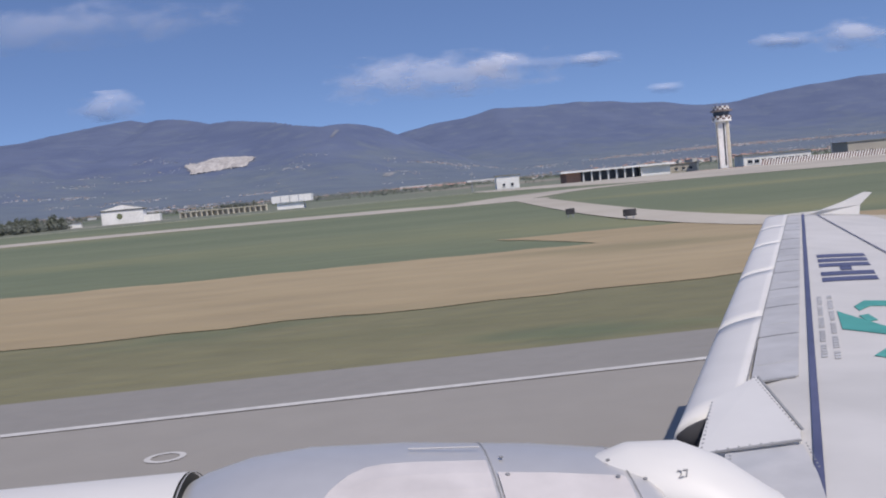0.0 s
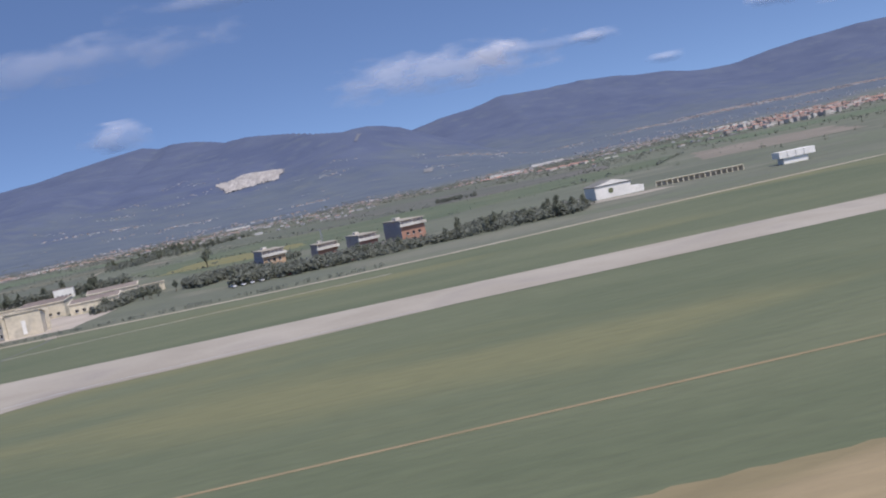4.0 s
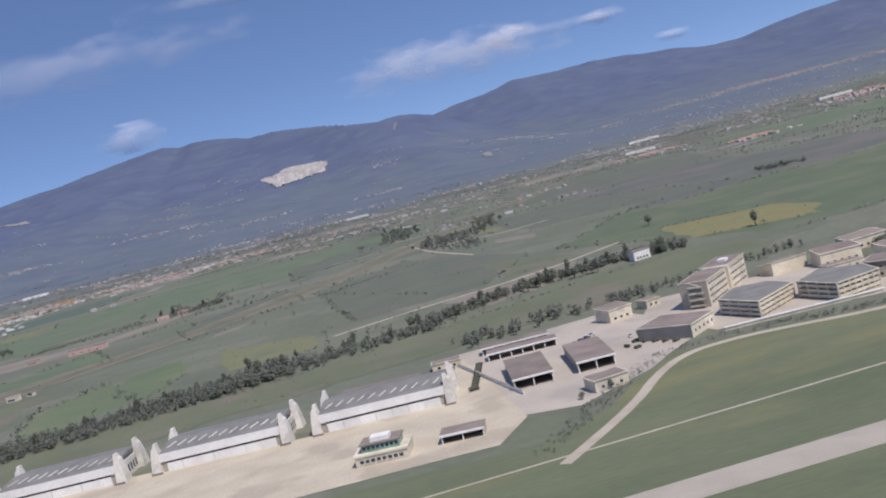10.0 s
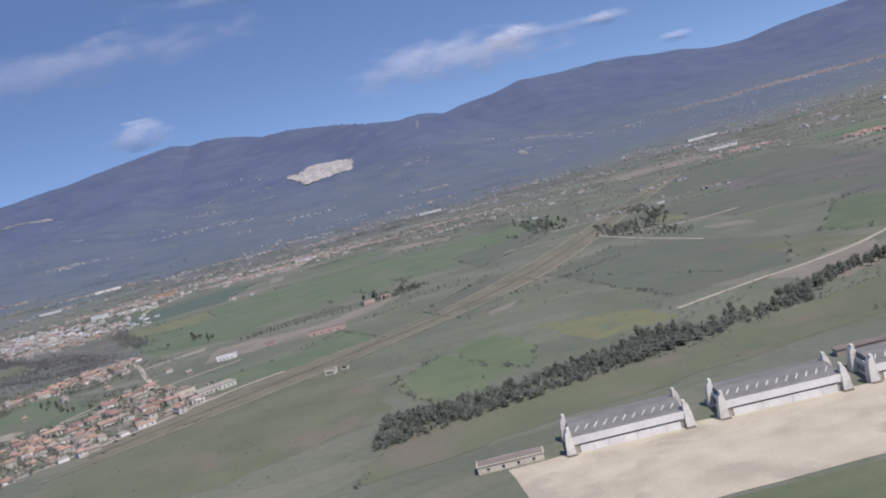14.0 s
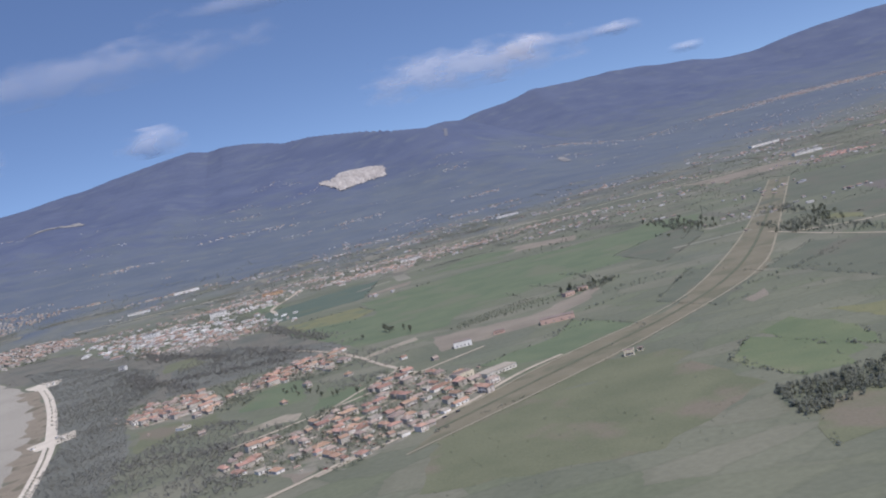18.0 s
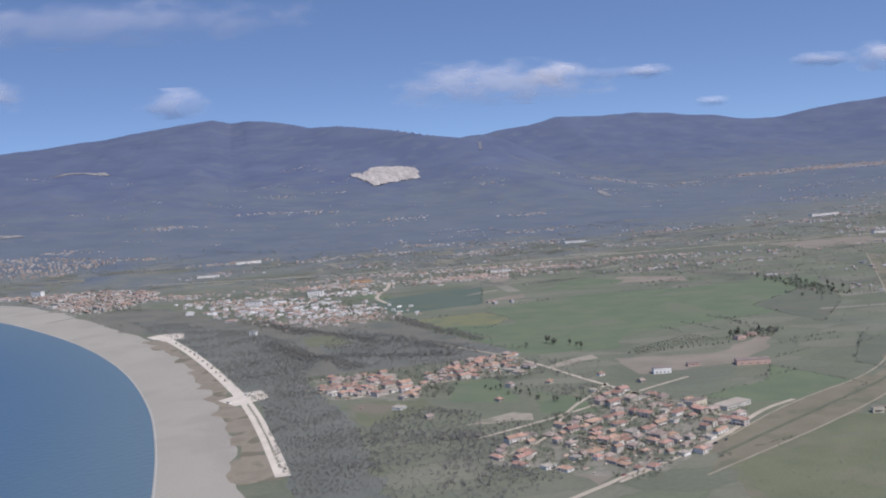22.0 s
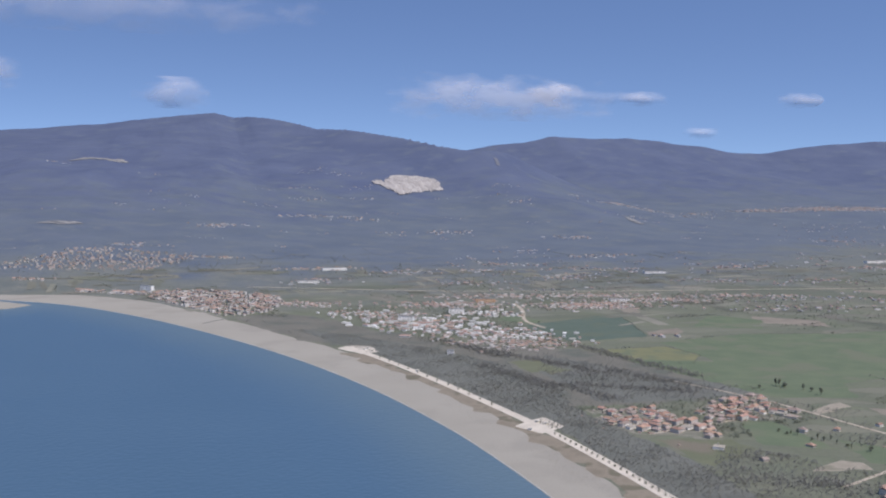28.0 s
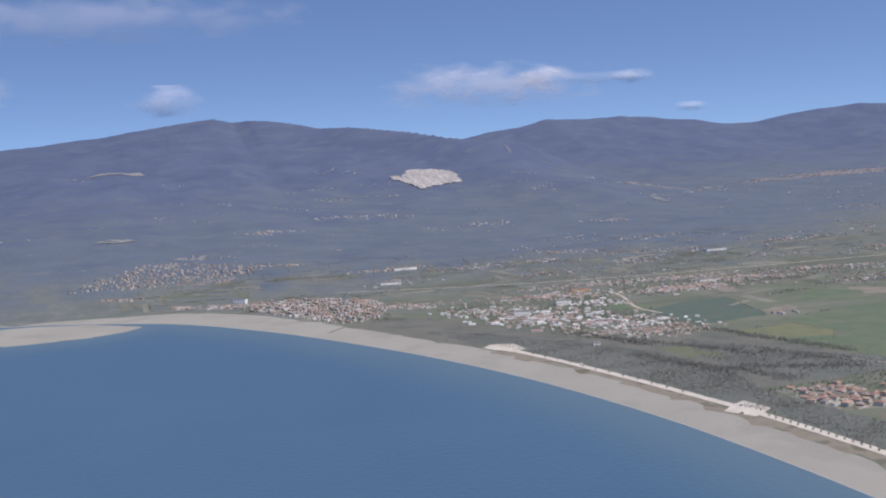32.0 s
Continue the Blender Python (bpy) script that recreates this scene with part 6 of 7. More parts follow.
def woods(name, polys, label, mat, seed, per, hmin, hmax, slim=1.0):
    rng = random.Random(seed)
    verts, faces = [], []
    for poly, n in polys:
        xs, ys = [p[0] for p in poly], [p[1] for p in poly]
        made = 0
        while made < n:
            x, y = rng.uniform(min(xs), max(xs)), rng.uniform(min(ys), max(ys))
            if not inside((x, y), poly):
                continue
            made += 1
            if seed > 32 and any(inside((x, y), o) for o in OPEN):
                continue
            drift = 0.5 + 0.5 * math.sin(x / 37 + 2.1 * math.sin(y / 53)) * math.sin(y / 29 + 1.3 * math.sin(x / 71))
            h = hmin + (hmax - hmin) * min(1, max(0, 0.55 * rng.random() + 0.75 * drift - 0.15))
            r = h * rng.uniform(0.35, 0.6) * slim
            z = height(x, y) if y > 3000 else 0
            v, f = leaf_cards(rng, [(x, y, z + h * 0.5, r, h * 0.45)], per, h * 0.15 * (0.5 + 0.5 * slim))
            o = len(verts)
            verts += v
            faces += [tuple(i + o for i in q) for q in f]
    return tagged(raw(name, verts, faces, mat), label, "woods", kind="stuff")


woods("tree_bands", [([(-985, 622), (-968, 700), (-854, 696), (-760, 735), (-722, 705), (-629, 724), (-640, 694), (-778, 662), (-858, 645)], 1050), ([(-640, 722), (-547, 768), (-470, 775), (-430, 755), (-420, 790), (-480, 800), (-560, 785), (-640, 745)], 290), ([(-560, 1420), (-500, 1390), (-430, 1560), (-520, 1520)], 90), ([(-436, 1752), (-403, 1719), (-445, 1560), (-463, 1603)], 60), ([(-540, 1590), (-515, 1500), (-500, 1260), (-531, 1200), (-574, 1407)], 160), ([(-610, 1700), (-560, 1680), (-520, 1920), (-560, 2030)], 140), ([(-940, 1390), (-880, 1370), (-830, 1420), (-900, 1440)], 70), ([(-150, 1225), (-100, 1200), (-92, 1248), (-140, 1268)], 70), ([(-640, 590), (-520, 600), (-400, 620), (-400, 640), (-640, 620)], 120)], "dense dark band of trees and shrubs", band_mat, 30, 44, 3.6, 8.4, 0.62)


woods("car_park_trees", [([(-323, 476), (-306, 474), (-286, 468), (-206, 474), (-150, 482), (-134, 520), (-140, 562), (-195, 548), (-212, 500), (-290, 540), (-306, 545)], 1250), ([(-338, 524), (-334, 540), (-304, 600), (-289, 640), (-306, 650), (-338, 620), (-353, 579), (-354, 559)], 420), ([(-376, 488), (-373, 551), (-367, 578), (-386, 560), (-386, 490)], 160), ([(-324, 545), (-308, 538), (-304, 545), (-326, 580)], 110)], "low dark trees round the service buildings", band_mat, 41, 34, 2.6, 6.2)


def hedge_lines():
    """Low hedges and ditch bushes along the edges of the nearer fields."""
    rng = random.Random(71)
    verts, faces = [], []
    for name in ("meadow", "crop", "yellow", "pasture", "dark green field", "ploughed"):
        for label, pts in BORDERS:
            if name not in label or rng.random() < 0.15:
                continue
            for p, q in zip(pts, pts[1:] + pts[:1]):
                if rng.random() < 0.45:
                    continue
                length, done = math.dist(p, q), 0.0
                while done < length:
                    done += rng.uniform(1.6, 5.5) if rng.random() < 0.93 else rng.uniform(15, 40)
                    f = min(1, done / length)
                    h = rng.uniform(0.8, 2.4) if rng.random() < 0.93 else rng.uniform(3, 5.5)
                    x, y = p[0] + (q[0] - p[0]) * f + rng.gauss(0, 1.6), p[1] + (q[1] - p[1]) * f + rng.gauss(0, 1.6)
                    v, c = leaf_cards(rng, [(x, y, h * 0.5, h * 0.7, h * 0.5)], 10, h * 0.3)
                    o = len(verts)
                    verts += v
                    faces += [tuple(i + o for i in k) for k in c]
    tagged(raw("field_hedges", verts, faces, band_mat), "loose dark hedges along the field edges", "hedge", kind="stuff")


hedge_lines()
woods("perimeter_hedge", [([(-645, 340), (-604, 388), (-582, 420), (-558, 441), (-533, 444), (-509, 438), (-476, 424), (-430, 417), (-383, 409), (-250, 396), (-250, 402), (-383, 416), (-430, 425), (-476, 433), (-509, 447), (-533, 453), (-562, 451), (-590, 428), (-612, 398), (-650, 350)], 620)], "low shaggy hedge along the perimeter road", band_mat, 36, 16, 1.0, 2.3)
wall = thing("boundary_wall", -648, 560, 0, -81.5, "low white wall between depot and hangar apron", "wall")
part("panel", boxed(0, 118, 0, 0.35, 0, 1.9), white_mat, wall)
part("coping", boxed(-0.1, 118.1, -0.1, 0.45, 1.92, 2.05), concrete_mat, wall)


def hedges():
    rng = random.Random(44)
    verts, faces = [], []
    for _ in range(1000):
        x, y = rng.uniform(-2500, 1500), rng.choice((rng.uniform(1000, 2200), rng.uniform(2000, 3900), rng.uniform(2000, 3900)))
        if any(inside((x, y), o) for o in OPEN) or edge_distance(np.array([x]), np.array([y]), COAST)[0] < 120 or x < -1690 and y < 2900 or x < -1050 and y < 2500:
            continue
        a = math.radians(rng.choice((-8, 20, 100)) + rng.gauss(0, 9))
        length = rng.uniform(30, 200)
        z = height(x, y)
        for k in range(int(length / 6)):
            px, py = x + math.cos(a) * k * 6 + rng.gauss(0, 2), y + math.sin(a) * k * 6 + rng.gauss(0, 2)
            h = rng.uniform(1.6, 4.5)
            v, f = leaf_cards(rng, [(px, py, z + h * 0.5 + (py - y) * 0.03 * (y > 3000), h * 0.5, h * 0.5)], 7, h * 0.3)
            o = len(verts)
            verts += v
            faces += [tuple(i + o for i in q) for q in f]
    tagged(raw("hedgerows", verts, faces, band_mat), "dark hedgerows between the small fields", "hedge", kind="stuff")


hedges()
scrub_mat = material("scrub_ground", (0.138, 0.136, 0.110), (0.168, 0.164, 0.134), 0.01, fine=16, bump=0.3, spots=(0.112, 0.124, 0.100), spot_scale=0.012)
SCRUB = [(-1935, 2440), (-1880, 2482), (-1800, 2420), (-1690, 2180), (-1520, 1960), (-1350, 1890), (-1300, 1720), (-1200, 1480), (-1250, 1425), (-1540, 1425), (-1600, 1700), (-1775, 1985), (-1845, 2068), (-1902, 2200), (-1955, 2345), (-1962, 2420)]
patch("scrub_land", SCRUB, 0.07, scrub_mat, "grey-green scrub between the town and the sea", "scrub", ragged=14)
woods("scrub_bushes", [(SCRUB, 5600)], "loose grey-green bushes between town and shore", pine_mat, 37, 10, 1.2, 3.2)
shore_wood = [(-1860, 2230), (-1754, 2124), (-1640, 1960), (-1540, 1760), (-1510, 1560), (-1540, 1430), (-1500, 1110), (-1500, 800), (-1570, 800), (-1588, 1000), (-1600, 1250), (-1640, 1450), (-1690, 1700), (-1740, 1900), (-1800, 2050)]
patch("wood_floor", shore_wood, 0.10, wood_floor_mat, "dark scrubby floor under the shore woods", "woodland", ragged=8)
woods("shore_woods", [(shore_wood, 11500)], "dense grey-green scrub woods behind the beach", pine_mat, 31, 13, 1.0, 4.2)
tuft_mat = material("dune_tuft", (0.185, 0.165, 0.125), (0.235, 0.21, 0.165), 0.03, fine=10, by_island=0.15)
woods("dune_tufts", [([(-1835, 1985), (-1770, 1740), (-1722, 1520), (-1690, 1330), (-1664, 1150), (-1648, 950), (-1600, 950), (-1612, 1150), (-1650, 1400), (-1700, 1640), (-1765, 1890)], 2400), ([(-1850, 2060), (-1800, 2010), (-1770, 1900), (-1800, 1900), (-1860, 2030)], 300)], "sparse brown tufts of dune scrub on the sand", tuft_mat, 30, 6, 0.5, 1.5)
def small_plots():
    """Narrow strips of gardens and fallow land scattered over the far plain."""
    rng = random.Random(52)
    verts, faces = [], []
    while len(faces) < 620:
        x, y = rng.uniform(-2500, 1500), rng.choice((rng.uniform(1500, 2400), rng.uniform(2300, 3450), rng.uniform(2300, 3450)))
        if x < -1150 and y < 2550 or any(inside((x, y), o) for o in OPEN) or edge_distance(np.array([x]), np.array([y]), COAST)[0] < 170:
            continue
        a = math.radians(rng.choice((-6, 18, 96)) + rng.gauss(0, 7))
        lx, ly, z = rng.uniform(18, 80), rng.uniform(6, 22), rng.uniform(0.10, 0.34)
        o = len(verts)
        for sx, sy in ((-1, -1), (1, -1), (1, 1), (-1, 1)):
            px, py = x + sx * lx * math.cos(a) - sy * ly * math.sin(a), y + sx * lx * math.sin(a) + sy * ly * math.cos(a)
            verts.append((px, py, height(px, py) + z + (0.5 if y > 2950 else 0)))
        faces.append((o, o + 1, o + 2, o + 3))
    mat = material("garden_plots", (0.120, 0.132, 0.095), (0.205, 0.198, 0.160), 0.004, fine=40, by_island=0.32)
    tagged(raw("small_plots", verts, faces, mat), "narrow garden and fallow plots on the far plain", "plots", kind="stuff")


small_plots()
twig_mat = material("bare_twigs", (0.182, 0.184, 0.166), (0.216, 0.216, 0.198), 0.02, fine=10, by_island=0.06, leaf=0.3)


def wood_lines():
    """Rows of taller bare trees along ditches in the shore woods."""
    rng = random.Random(83)
    verts, faces = [], []
    for pts in WOOD_ROWS:
        for p, q in zip(pts, pts[1:]):
            for _ in range(int(math.dist(p, q) * 1.5)):
                f = rng.random()
                x, y = p[0] + (q[0] - p[0]) * f + rng.gauss(0, 9), p[1] + (q[1] - p[1]) * f + rng.gauss(0, 9)
                h = rng.uniform(2.6, 6.8)
                v, c = leaf_cards(rng, [(x, y, h * 0.52, h * 0.36, h * 0.48)], 22, h * 0.13)
                o = len(verts)
                verts += v
                faces += [tuple(i + o for i in k) for k in c]
    tagged(raw("wood_rows", verts, faces, twig_mat), "rows of taller bare grey trees in the shore woods", "woods", kind="stuff")


WOOD_ROWS = [[(-1350, 1927), (-1301, 1741), (-1251, 1583)], [(-1549, 1930), (-1464, 1774), (-1400, 1651)], [(-1487, 1576), (-1401, 1529), (-1318, 1485)], [(-1555, 1647), (-1500, 1558), (-1464, 1457)], [(-1584, 1758), (-1544, 1653), (-1529, 1547)], [(-1381, 1671), (-1339, 1587), (-1300, 1535)], [(-1590, 2033), (-1551, 1917), (-1524, 1827)]]
wood_lines()
patch("field", [(-1524, 1782), (-1485, 1795), (-1439, 1686), (-1489, 1655)], 0.16, pasture_mat, "small olive clearing between rows of trees", "field", ragged=6)
inner = [(-1500, 1695), (-1440, 1838), (-1334, 1640), (-1200, 1480), (-1312, 1440), (-1427, 1440), (-1490, 1440)]
patch("wood_floor", inner, 0.10, wood_floor_mat, "dark scrubby floor under a wood", "woodland", ragged=8)
woods("inner_woods", [(inner, 1700), ([(-1483, 1120), (-1430, 1200), (-1362, 1110), (-1400, 940), (-1500, 1000)], 1200), ([(-1505, 1110), (-1400, 1100), (-1370, 985), (-1400, 925), (-1335, 858), (-1420, 800), (-1505, 800)], 1100), ([(-1260, 1300), (-1200, 1220), (-1150, 1320), (-1230, 1420)], 160), ([(-1412, 1042), (-1337, 1069), (-1321, 1045), (-1375, 953), (-1434, 930)], 320), ([(-1285, 1238), (-1204, 1193), (-1264, 1141), (-1280, 1191)], 120)], "dark bare-branched woods between the villages", twig_mat, 32, 14, 1.6, 5.6)
woods("garden_trees", [([(-1540, 1410), (-1400, 1210), (-1250, 1290), (-1240, 1450)], 800), ([(-1400, 930), (-1285, 815), (-1100, 1000), (-1210, 1190)], 1100), ([(-1760, 2520), (-1300, 2520), (-1330, 1880), (-1600, 1950)], 2600), ([(-1250, 2600), (-500, 2700), (-500, 2500), (-1250, 2400)], 1100), ([(-2250, 2950), (-1900, 2850), (-1850, 2400), (-2000, 2500)], 900)], "green garden trees among the houses", leaf_mat, 33, 16, 3, 6.5)
woods("field_bushes", [([(-1250, 640), (-700, 570), (-640, 900), (-1000, 1000), (-1200, 850)], 420), ([(-700, 900), (-300, 700), (200, 900), (0, 1600), (-500, 1500)], 500)], "low loose bushes in the pastures", leaf_mat, 31, 12, 0.8, 2.6)
woods("field_trees", [([(-1300, 3300), (700, 3100), (600, 1500), (-500, 1500), (-800, 2300), (-1300, 2650)], 3200), ([(-1100, 1900), (-900, 1000), (-300, 700), (200, 900), (300, 1500)], 160), ([(-2600, 3700), (-1300, 3500), (-1300, 2800), (-1900, 2900), (-2600, 3300)], 1100), ([(-688, 867), (-554, 716), (-640, 660), (-800, 720)], 60), ([(0, 700), (700, 600), (800, 1600), (300, 1500)], 260), ([(250, 900), (900, 1000), (1300, 1700), (1100, 2300), (500, 1600)], 520)], "scattered dark trees and hedges across the plain", leaf_mat, 34, 14, 3, 6.5)

rows = []
orchard = [(-1081, 1385), (-969, 1447), (-943, 1394), (-1087, 1343)]
for i in range(7):
    for k in range(26):
        f, g = k / 25, i / 6
        x = (orchard[0][0] * (1 - f) + orchard[1][0] * f) * (1 - g) + (orchard[3][0] * (1 - f) + orchard[2][0] * f) * g
        y = (orchard[0][1] * (1 - f) + orchard[1][1] * f) * (1 - g) + (orchard[3][1] * (1 - f) + orchard[2][1] * f) * g
        rows.append(leaf_cards(rng, [(x + rng.uniform(-1, 1), y + rng.uniform(-1, 1), 1.6, 1.5, 1.3)], 16, 0.6))
verts, faces = [], []
for v, f in rows:
    faces += [tuple(i + len(verts) for i in q) for q in f]
    verts += v
tagged(raw("orchard", verts, faces, leaf_mat), "orchard of small trees planted in straight rows", "orchard", kind="stuff")

# ---------------------------------------------------------------- parked cars
def make_car(mat, label):
    c = thing("car", 0, 0, -70, 0, label, "car", "parked cars")
    bm = prism([(-2.1, -0.85), (2.1, -0.85), (2.1, 0.85), (-2.1, 0.85)], 0.35, 0.95)
    bmesh.ops.bevel(bm, geom=bm.edges[:], offset=0.12, segments=2, affect="EDGES")
    part("body", bm, mat, c)
    bm = bmesh.new()
    v = [bm.verts.new(p) for p in ((-1.5, -0.78, 0.96), (1.1, -0.78, 0.96), (1.1, 0.78, 0.96), (-1.5, 0.78, 0.96), (-1.1, -0.62, 1.45), (0.5, -0.62, 1.45), (0.5, 0.62, 1.45), (-1.1, 0.62, 1.45))]
    for f in ((4, 5, 6, 7), (0, 1, 5, 4), (1, 2, 6, 5), (2, 3, 7, 6), (3, 0, 4, 7)):
        bm.faces.new([v[i] for i in f])
    part("cabin", bm, glass_mat, c, "dark glazed cabin")
    wheel = mesh_of("wheel", tube(bmesh.new(), (0, -0.12, 0), (0, 0.12, 0), 0.33, n=12), sign_black)
    for x in (-1.3, 1.3):
        for y in (-0.82, 0.82):
            share("wheel", wheel, c, x, y, 0.33)
    return c


paints = [material("car_paint", lo, hi, 0.5, rough=0.35) for lo, hi in (((0.7, 0.7, 0.7), (0.8, 0.8, 0.8)), ((0.05, 0.06, 0.08), (0.08, 0.09, 0.11)), ((0.3, 0.31, 0.33), (0.4, 0.41, 0.43)), ((0.35, 0.06, 0.05), (0.42, 0.09, 0.07)))]
cars = [make_car(m, w + " car parked in the open") for m, w in zip(paints, ("clean white", "dark blue-black", "silver grey", "dull red"))]
canvas_mat = material("olive_canvas", (0.060, 0.066, 0.048), (0.092, 0.098, 0.072), 0.5, by_object=0.2)


def make_lorry():
    c = thing("lorry", 0, 0, -80, 0, "dark olive lorry with a canvas cover parked in the yard", "lorry", "parked lorries")
    part("chassis", boxed(-3.4, 3.4, -1.05, 1.05, 0.6, 0.95), sign_black, c)
    bm = boxed(1.7, 3.5, -1.15, 1.15, 0.97, 2.5)
    bmesh.ops.bevel(bm, geom=bm.edges[:], offset=0.15, segments=2, affect="EDGES")
    cab = part("cab", bm, canvas_mat, c)
    part("windscreen", boxed(3.45, 3.54, -0.95, 0.95, 1.65, 2.3), glass_mat, cab)
    bm = prism([(-1.2, 0), (1.2, 0), (1.2, 1.5), (0.7, 2.0), (-0.7, 2.0), (-1.2, 1.5)], -3.5, 1.5)
    bmesh.ops.transform(bm, matrix=Matrix(((0, 0, 1, 0), (1, 0, 0, 0), (0, 1, 0, 1.0), (0, 0, 0, 1))), verts=bm.verts)
    part("canvas_cover", bm, canvas_mat, c, "arched olive canvas cover")
    wheel = mesh_of("wheel", tube(bmesh.new(), (0, -0.16, 0), (0, 0.16, 0), 0.5, n=12), sign_black)
    for x in (-2.4, 2.4):
        for y in (-0.98, 0.98):
            share("wheel", wheel, c, x, y, 0.5)
    return c


lorry = make_lorry()
stands = [(-648 + 1.35 * i, 478 + 6.2 * i, 8 + 5 * (i % 3)) for i in range(10)] + [(-549 - 3.4 * i, 462 + 5.6 * i, 200 + 9 * (i % 2)) for i in range(5)] + [(-569, 478, 110), (-566, 470, 20)]
for k, (x, y, turn) in enumerate(stands):
    m = pose(x * U, y * U, 0.15 * U, 0, 0, turn) @ Matrix.Scale(0.74, 4)
    if k:
        copy_thing(lorry, m)
    else:
        lorry.matrix_basis = m
lots = [(-560 + i * 5.5, 500 + (i % 3) * 4, 70) for i in range(6)] + [(-585 + i * 4, 520 + i * 3, 20) for i in range(4)] + [(-350 + i * 4.2, 462 + i * 0.9, 105) for i in range(8, 30) if i % 5 != 2] + [(-1300 + i * 14, 838 + i * 7.3, 27) for i in range(10)]
for k, (x, y, turn) in enumerate(lots):
    m = pose(x * U, y * U, 0.12 * U, 0, 0, turn + rng.uniform(-8, 8))
    if k < 4:
        cars[k].matrix_basis = m
    else:
        copy_thing(cars[rng.choice((0, 0, 1, 2, 2, 3))], m)


# ---------------------------------------------------------------- clouds
def cloud_material():
    m = bpy.data.materials.new("cloud_vapour")
    m.use_nodes = True
    n, link = m.node_tree.nodes, m.node_tree.links.new
    bs = n["Principled BSDF"]
    bs.inputs["Base Color"].default_value, bs.inputs["Roughness"].default_value = (0.62, 0.62, 0.66, 1), 1.0
    co = n.new("ShaderNodeTexCoord")
    away = n.new("ShaderNodeVectorMath")
    away.operation = "MULTIPLY_ADD"
    away.inputs[1].default_value, away.inputs[2].default_value = (2, 0, 2), (-1, 0, -1)
    link(co.outputs["Generated"], away.inputs[0])
    dist = n.new("ShaderNodeVectorMath")
    dist.operation = "LENGTH"
    link(away.outputs[0], dist.inputs[0])
    geo = n.new("ShaderNodeNewGeometry")
    scale = n.new("ShaderNodeVectorMath")
    scale.operation = "MULTIPLY"
    scale.inputs[1].default_value = (0.6, 1.0, 1.5)
    link(geo.outputs["Position"], scale.inputs[0])
    t = n.new("ShaderNodeTexNoise")
    t.inputs["Scale"].default_value, t.inputs["Detail"].default_value = 0.0045 / U, 5
    link(scale.outputs[0], t.inputs["Vector"])
    mul = n.new("ShaderNodeMath")
    mul.operation = "MULTIPLY_ADD"
    mul.inputs[1].default_value, mul.inputs[2].default_value = 2.2, -0.55
    link(t.outputs[0], mul.inputs[0])
    sub = n.new("ShaderNodeMath")
    sub.operation = "SUBTRACT"
    link(mul.outputs[0], sub.inputs[0])
    link(dist.outputs["Value"], sub.inputs[1])
    soft = n.new("ShaderNodeMapRange")
    soft.interpolation_type = "SMOOTHSTEP"
    soft.inputs[1].default_value, soft.inputs[2].default_value = -0.6, 0.6
    info = n.new("ShaderNodeObjectInfo")
    link(sub.outputs[0], soft.inputs[0])
    thick = n.new("ShaderNodeMath")
    thick.operation = "MULTIPLY"
    sep = n.new("ShaderNodeSeparateColor")
    link(info.outputs["Color"], sep.inputs[0])
    link(soft.outputs[0], thick.inputs[0])
    link(sep.outputs[0], thick.inputs[1])
    link(thick.outputs[0], bs.inputs["Alpha"])
    return m


vapour_mat = cloud_material()
for x, z, w, h, dense, label in (
    (1130, 1125, 1900, 330, 0.50, "long flat white cloud above the ridge"), (1620, 1185, 460, 200, 0.60, "bright puffy top of a white cloud"), (2150, 1150, 1100, 110, 0.20, "thin grey tail of a white cloud"),
    (2760, 1150, 420, 110, 0.5, "small white cloud puff"), (5600, 1190, 700, 230, 0.58, "white cumulus cloud over the ridge"), (4780, 1185, 560, 130, 0.5, "small thin white cloud"),
    (-2250, 1090, 560, 210, 0.48, "small soft white cloud"), (-4050, 1300, 640, 280, 0.55, "soft white cloud above the mountain"), (-2900, 1900, 3300, 330, 0.28, "long thin veil of high cloud"), (-900, 2230, 1800, 160, 0.22, "long thin veil of high cloud"), (3450, 790, 330, 80, 0.35, "tiny white cloud puff"),
):
    bm = bmesh.new()
    bmesh.ops.create_grid(bm, x_segments=24, y_segments=10, size=1)
    for v in bm.verts:
        r2 = min(1, v.co.x ** 2 + v.co.y ** 2)
        v.co = Vector((v.co.x * w / 2 * 1.35, -60 * (1 - r2), v.co.y * h / 2 * 1.5))
    me = mesh_of("cloud", bm, vapour_mat)
    me.polygons.foreach_set("use_smooth", [True] * len(me.polygons))
    ob = new("cloud", me)
    ob.matrix_basis = pose(x * U, 10750 * U, z * U)
    ob.color = (dense, dense, dense, 1)
    ob.visible_shadow = False
    tagged(ob, label, "cloud", "clouds over the mountains", "structure")


# ---------------------------------------------------------------- the airliner's wing and engine over the runway
wing_white = material("wing_paint", (0.45, 0.436, 0.410), (0.50, 0.486, 0.460), 0.25, rough=0.62, grit=0.1, fine=9, spots=(0.435, 0.424, 0.40), spot_scale=0.5)
slat_white = material("slat_paint", (0.54, 0.525, 0.495), (0.60, 0.585, 0.55), 0.25, rough=0.5, grit=0.08, fine=9)
panel_grey = material("panel_paint", (0.36, 0.355, 0.345), (0.47, 0.462, 0.45), 0.6, rough=0.5, fine=7, spots=(0.40, 0.40, 0.395), spot_scale=1.2)
seam_mat = material("seam_sealant", (0.20, 0.20, 0.20), (0.28, 0.28, 0.275), 0.6, rough=0.7)
stripe_mat = material("stripe_paint", (0.06, 0.065, 0.12), (0.085, 0.09, 0.155), 0.5, rough=0.5)
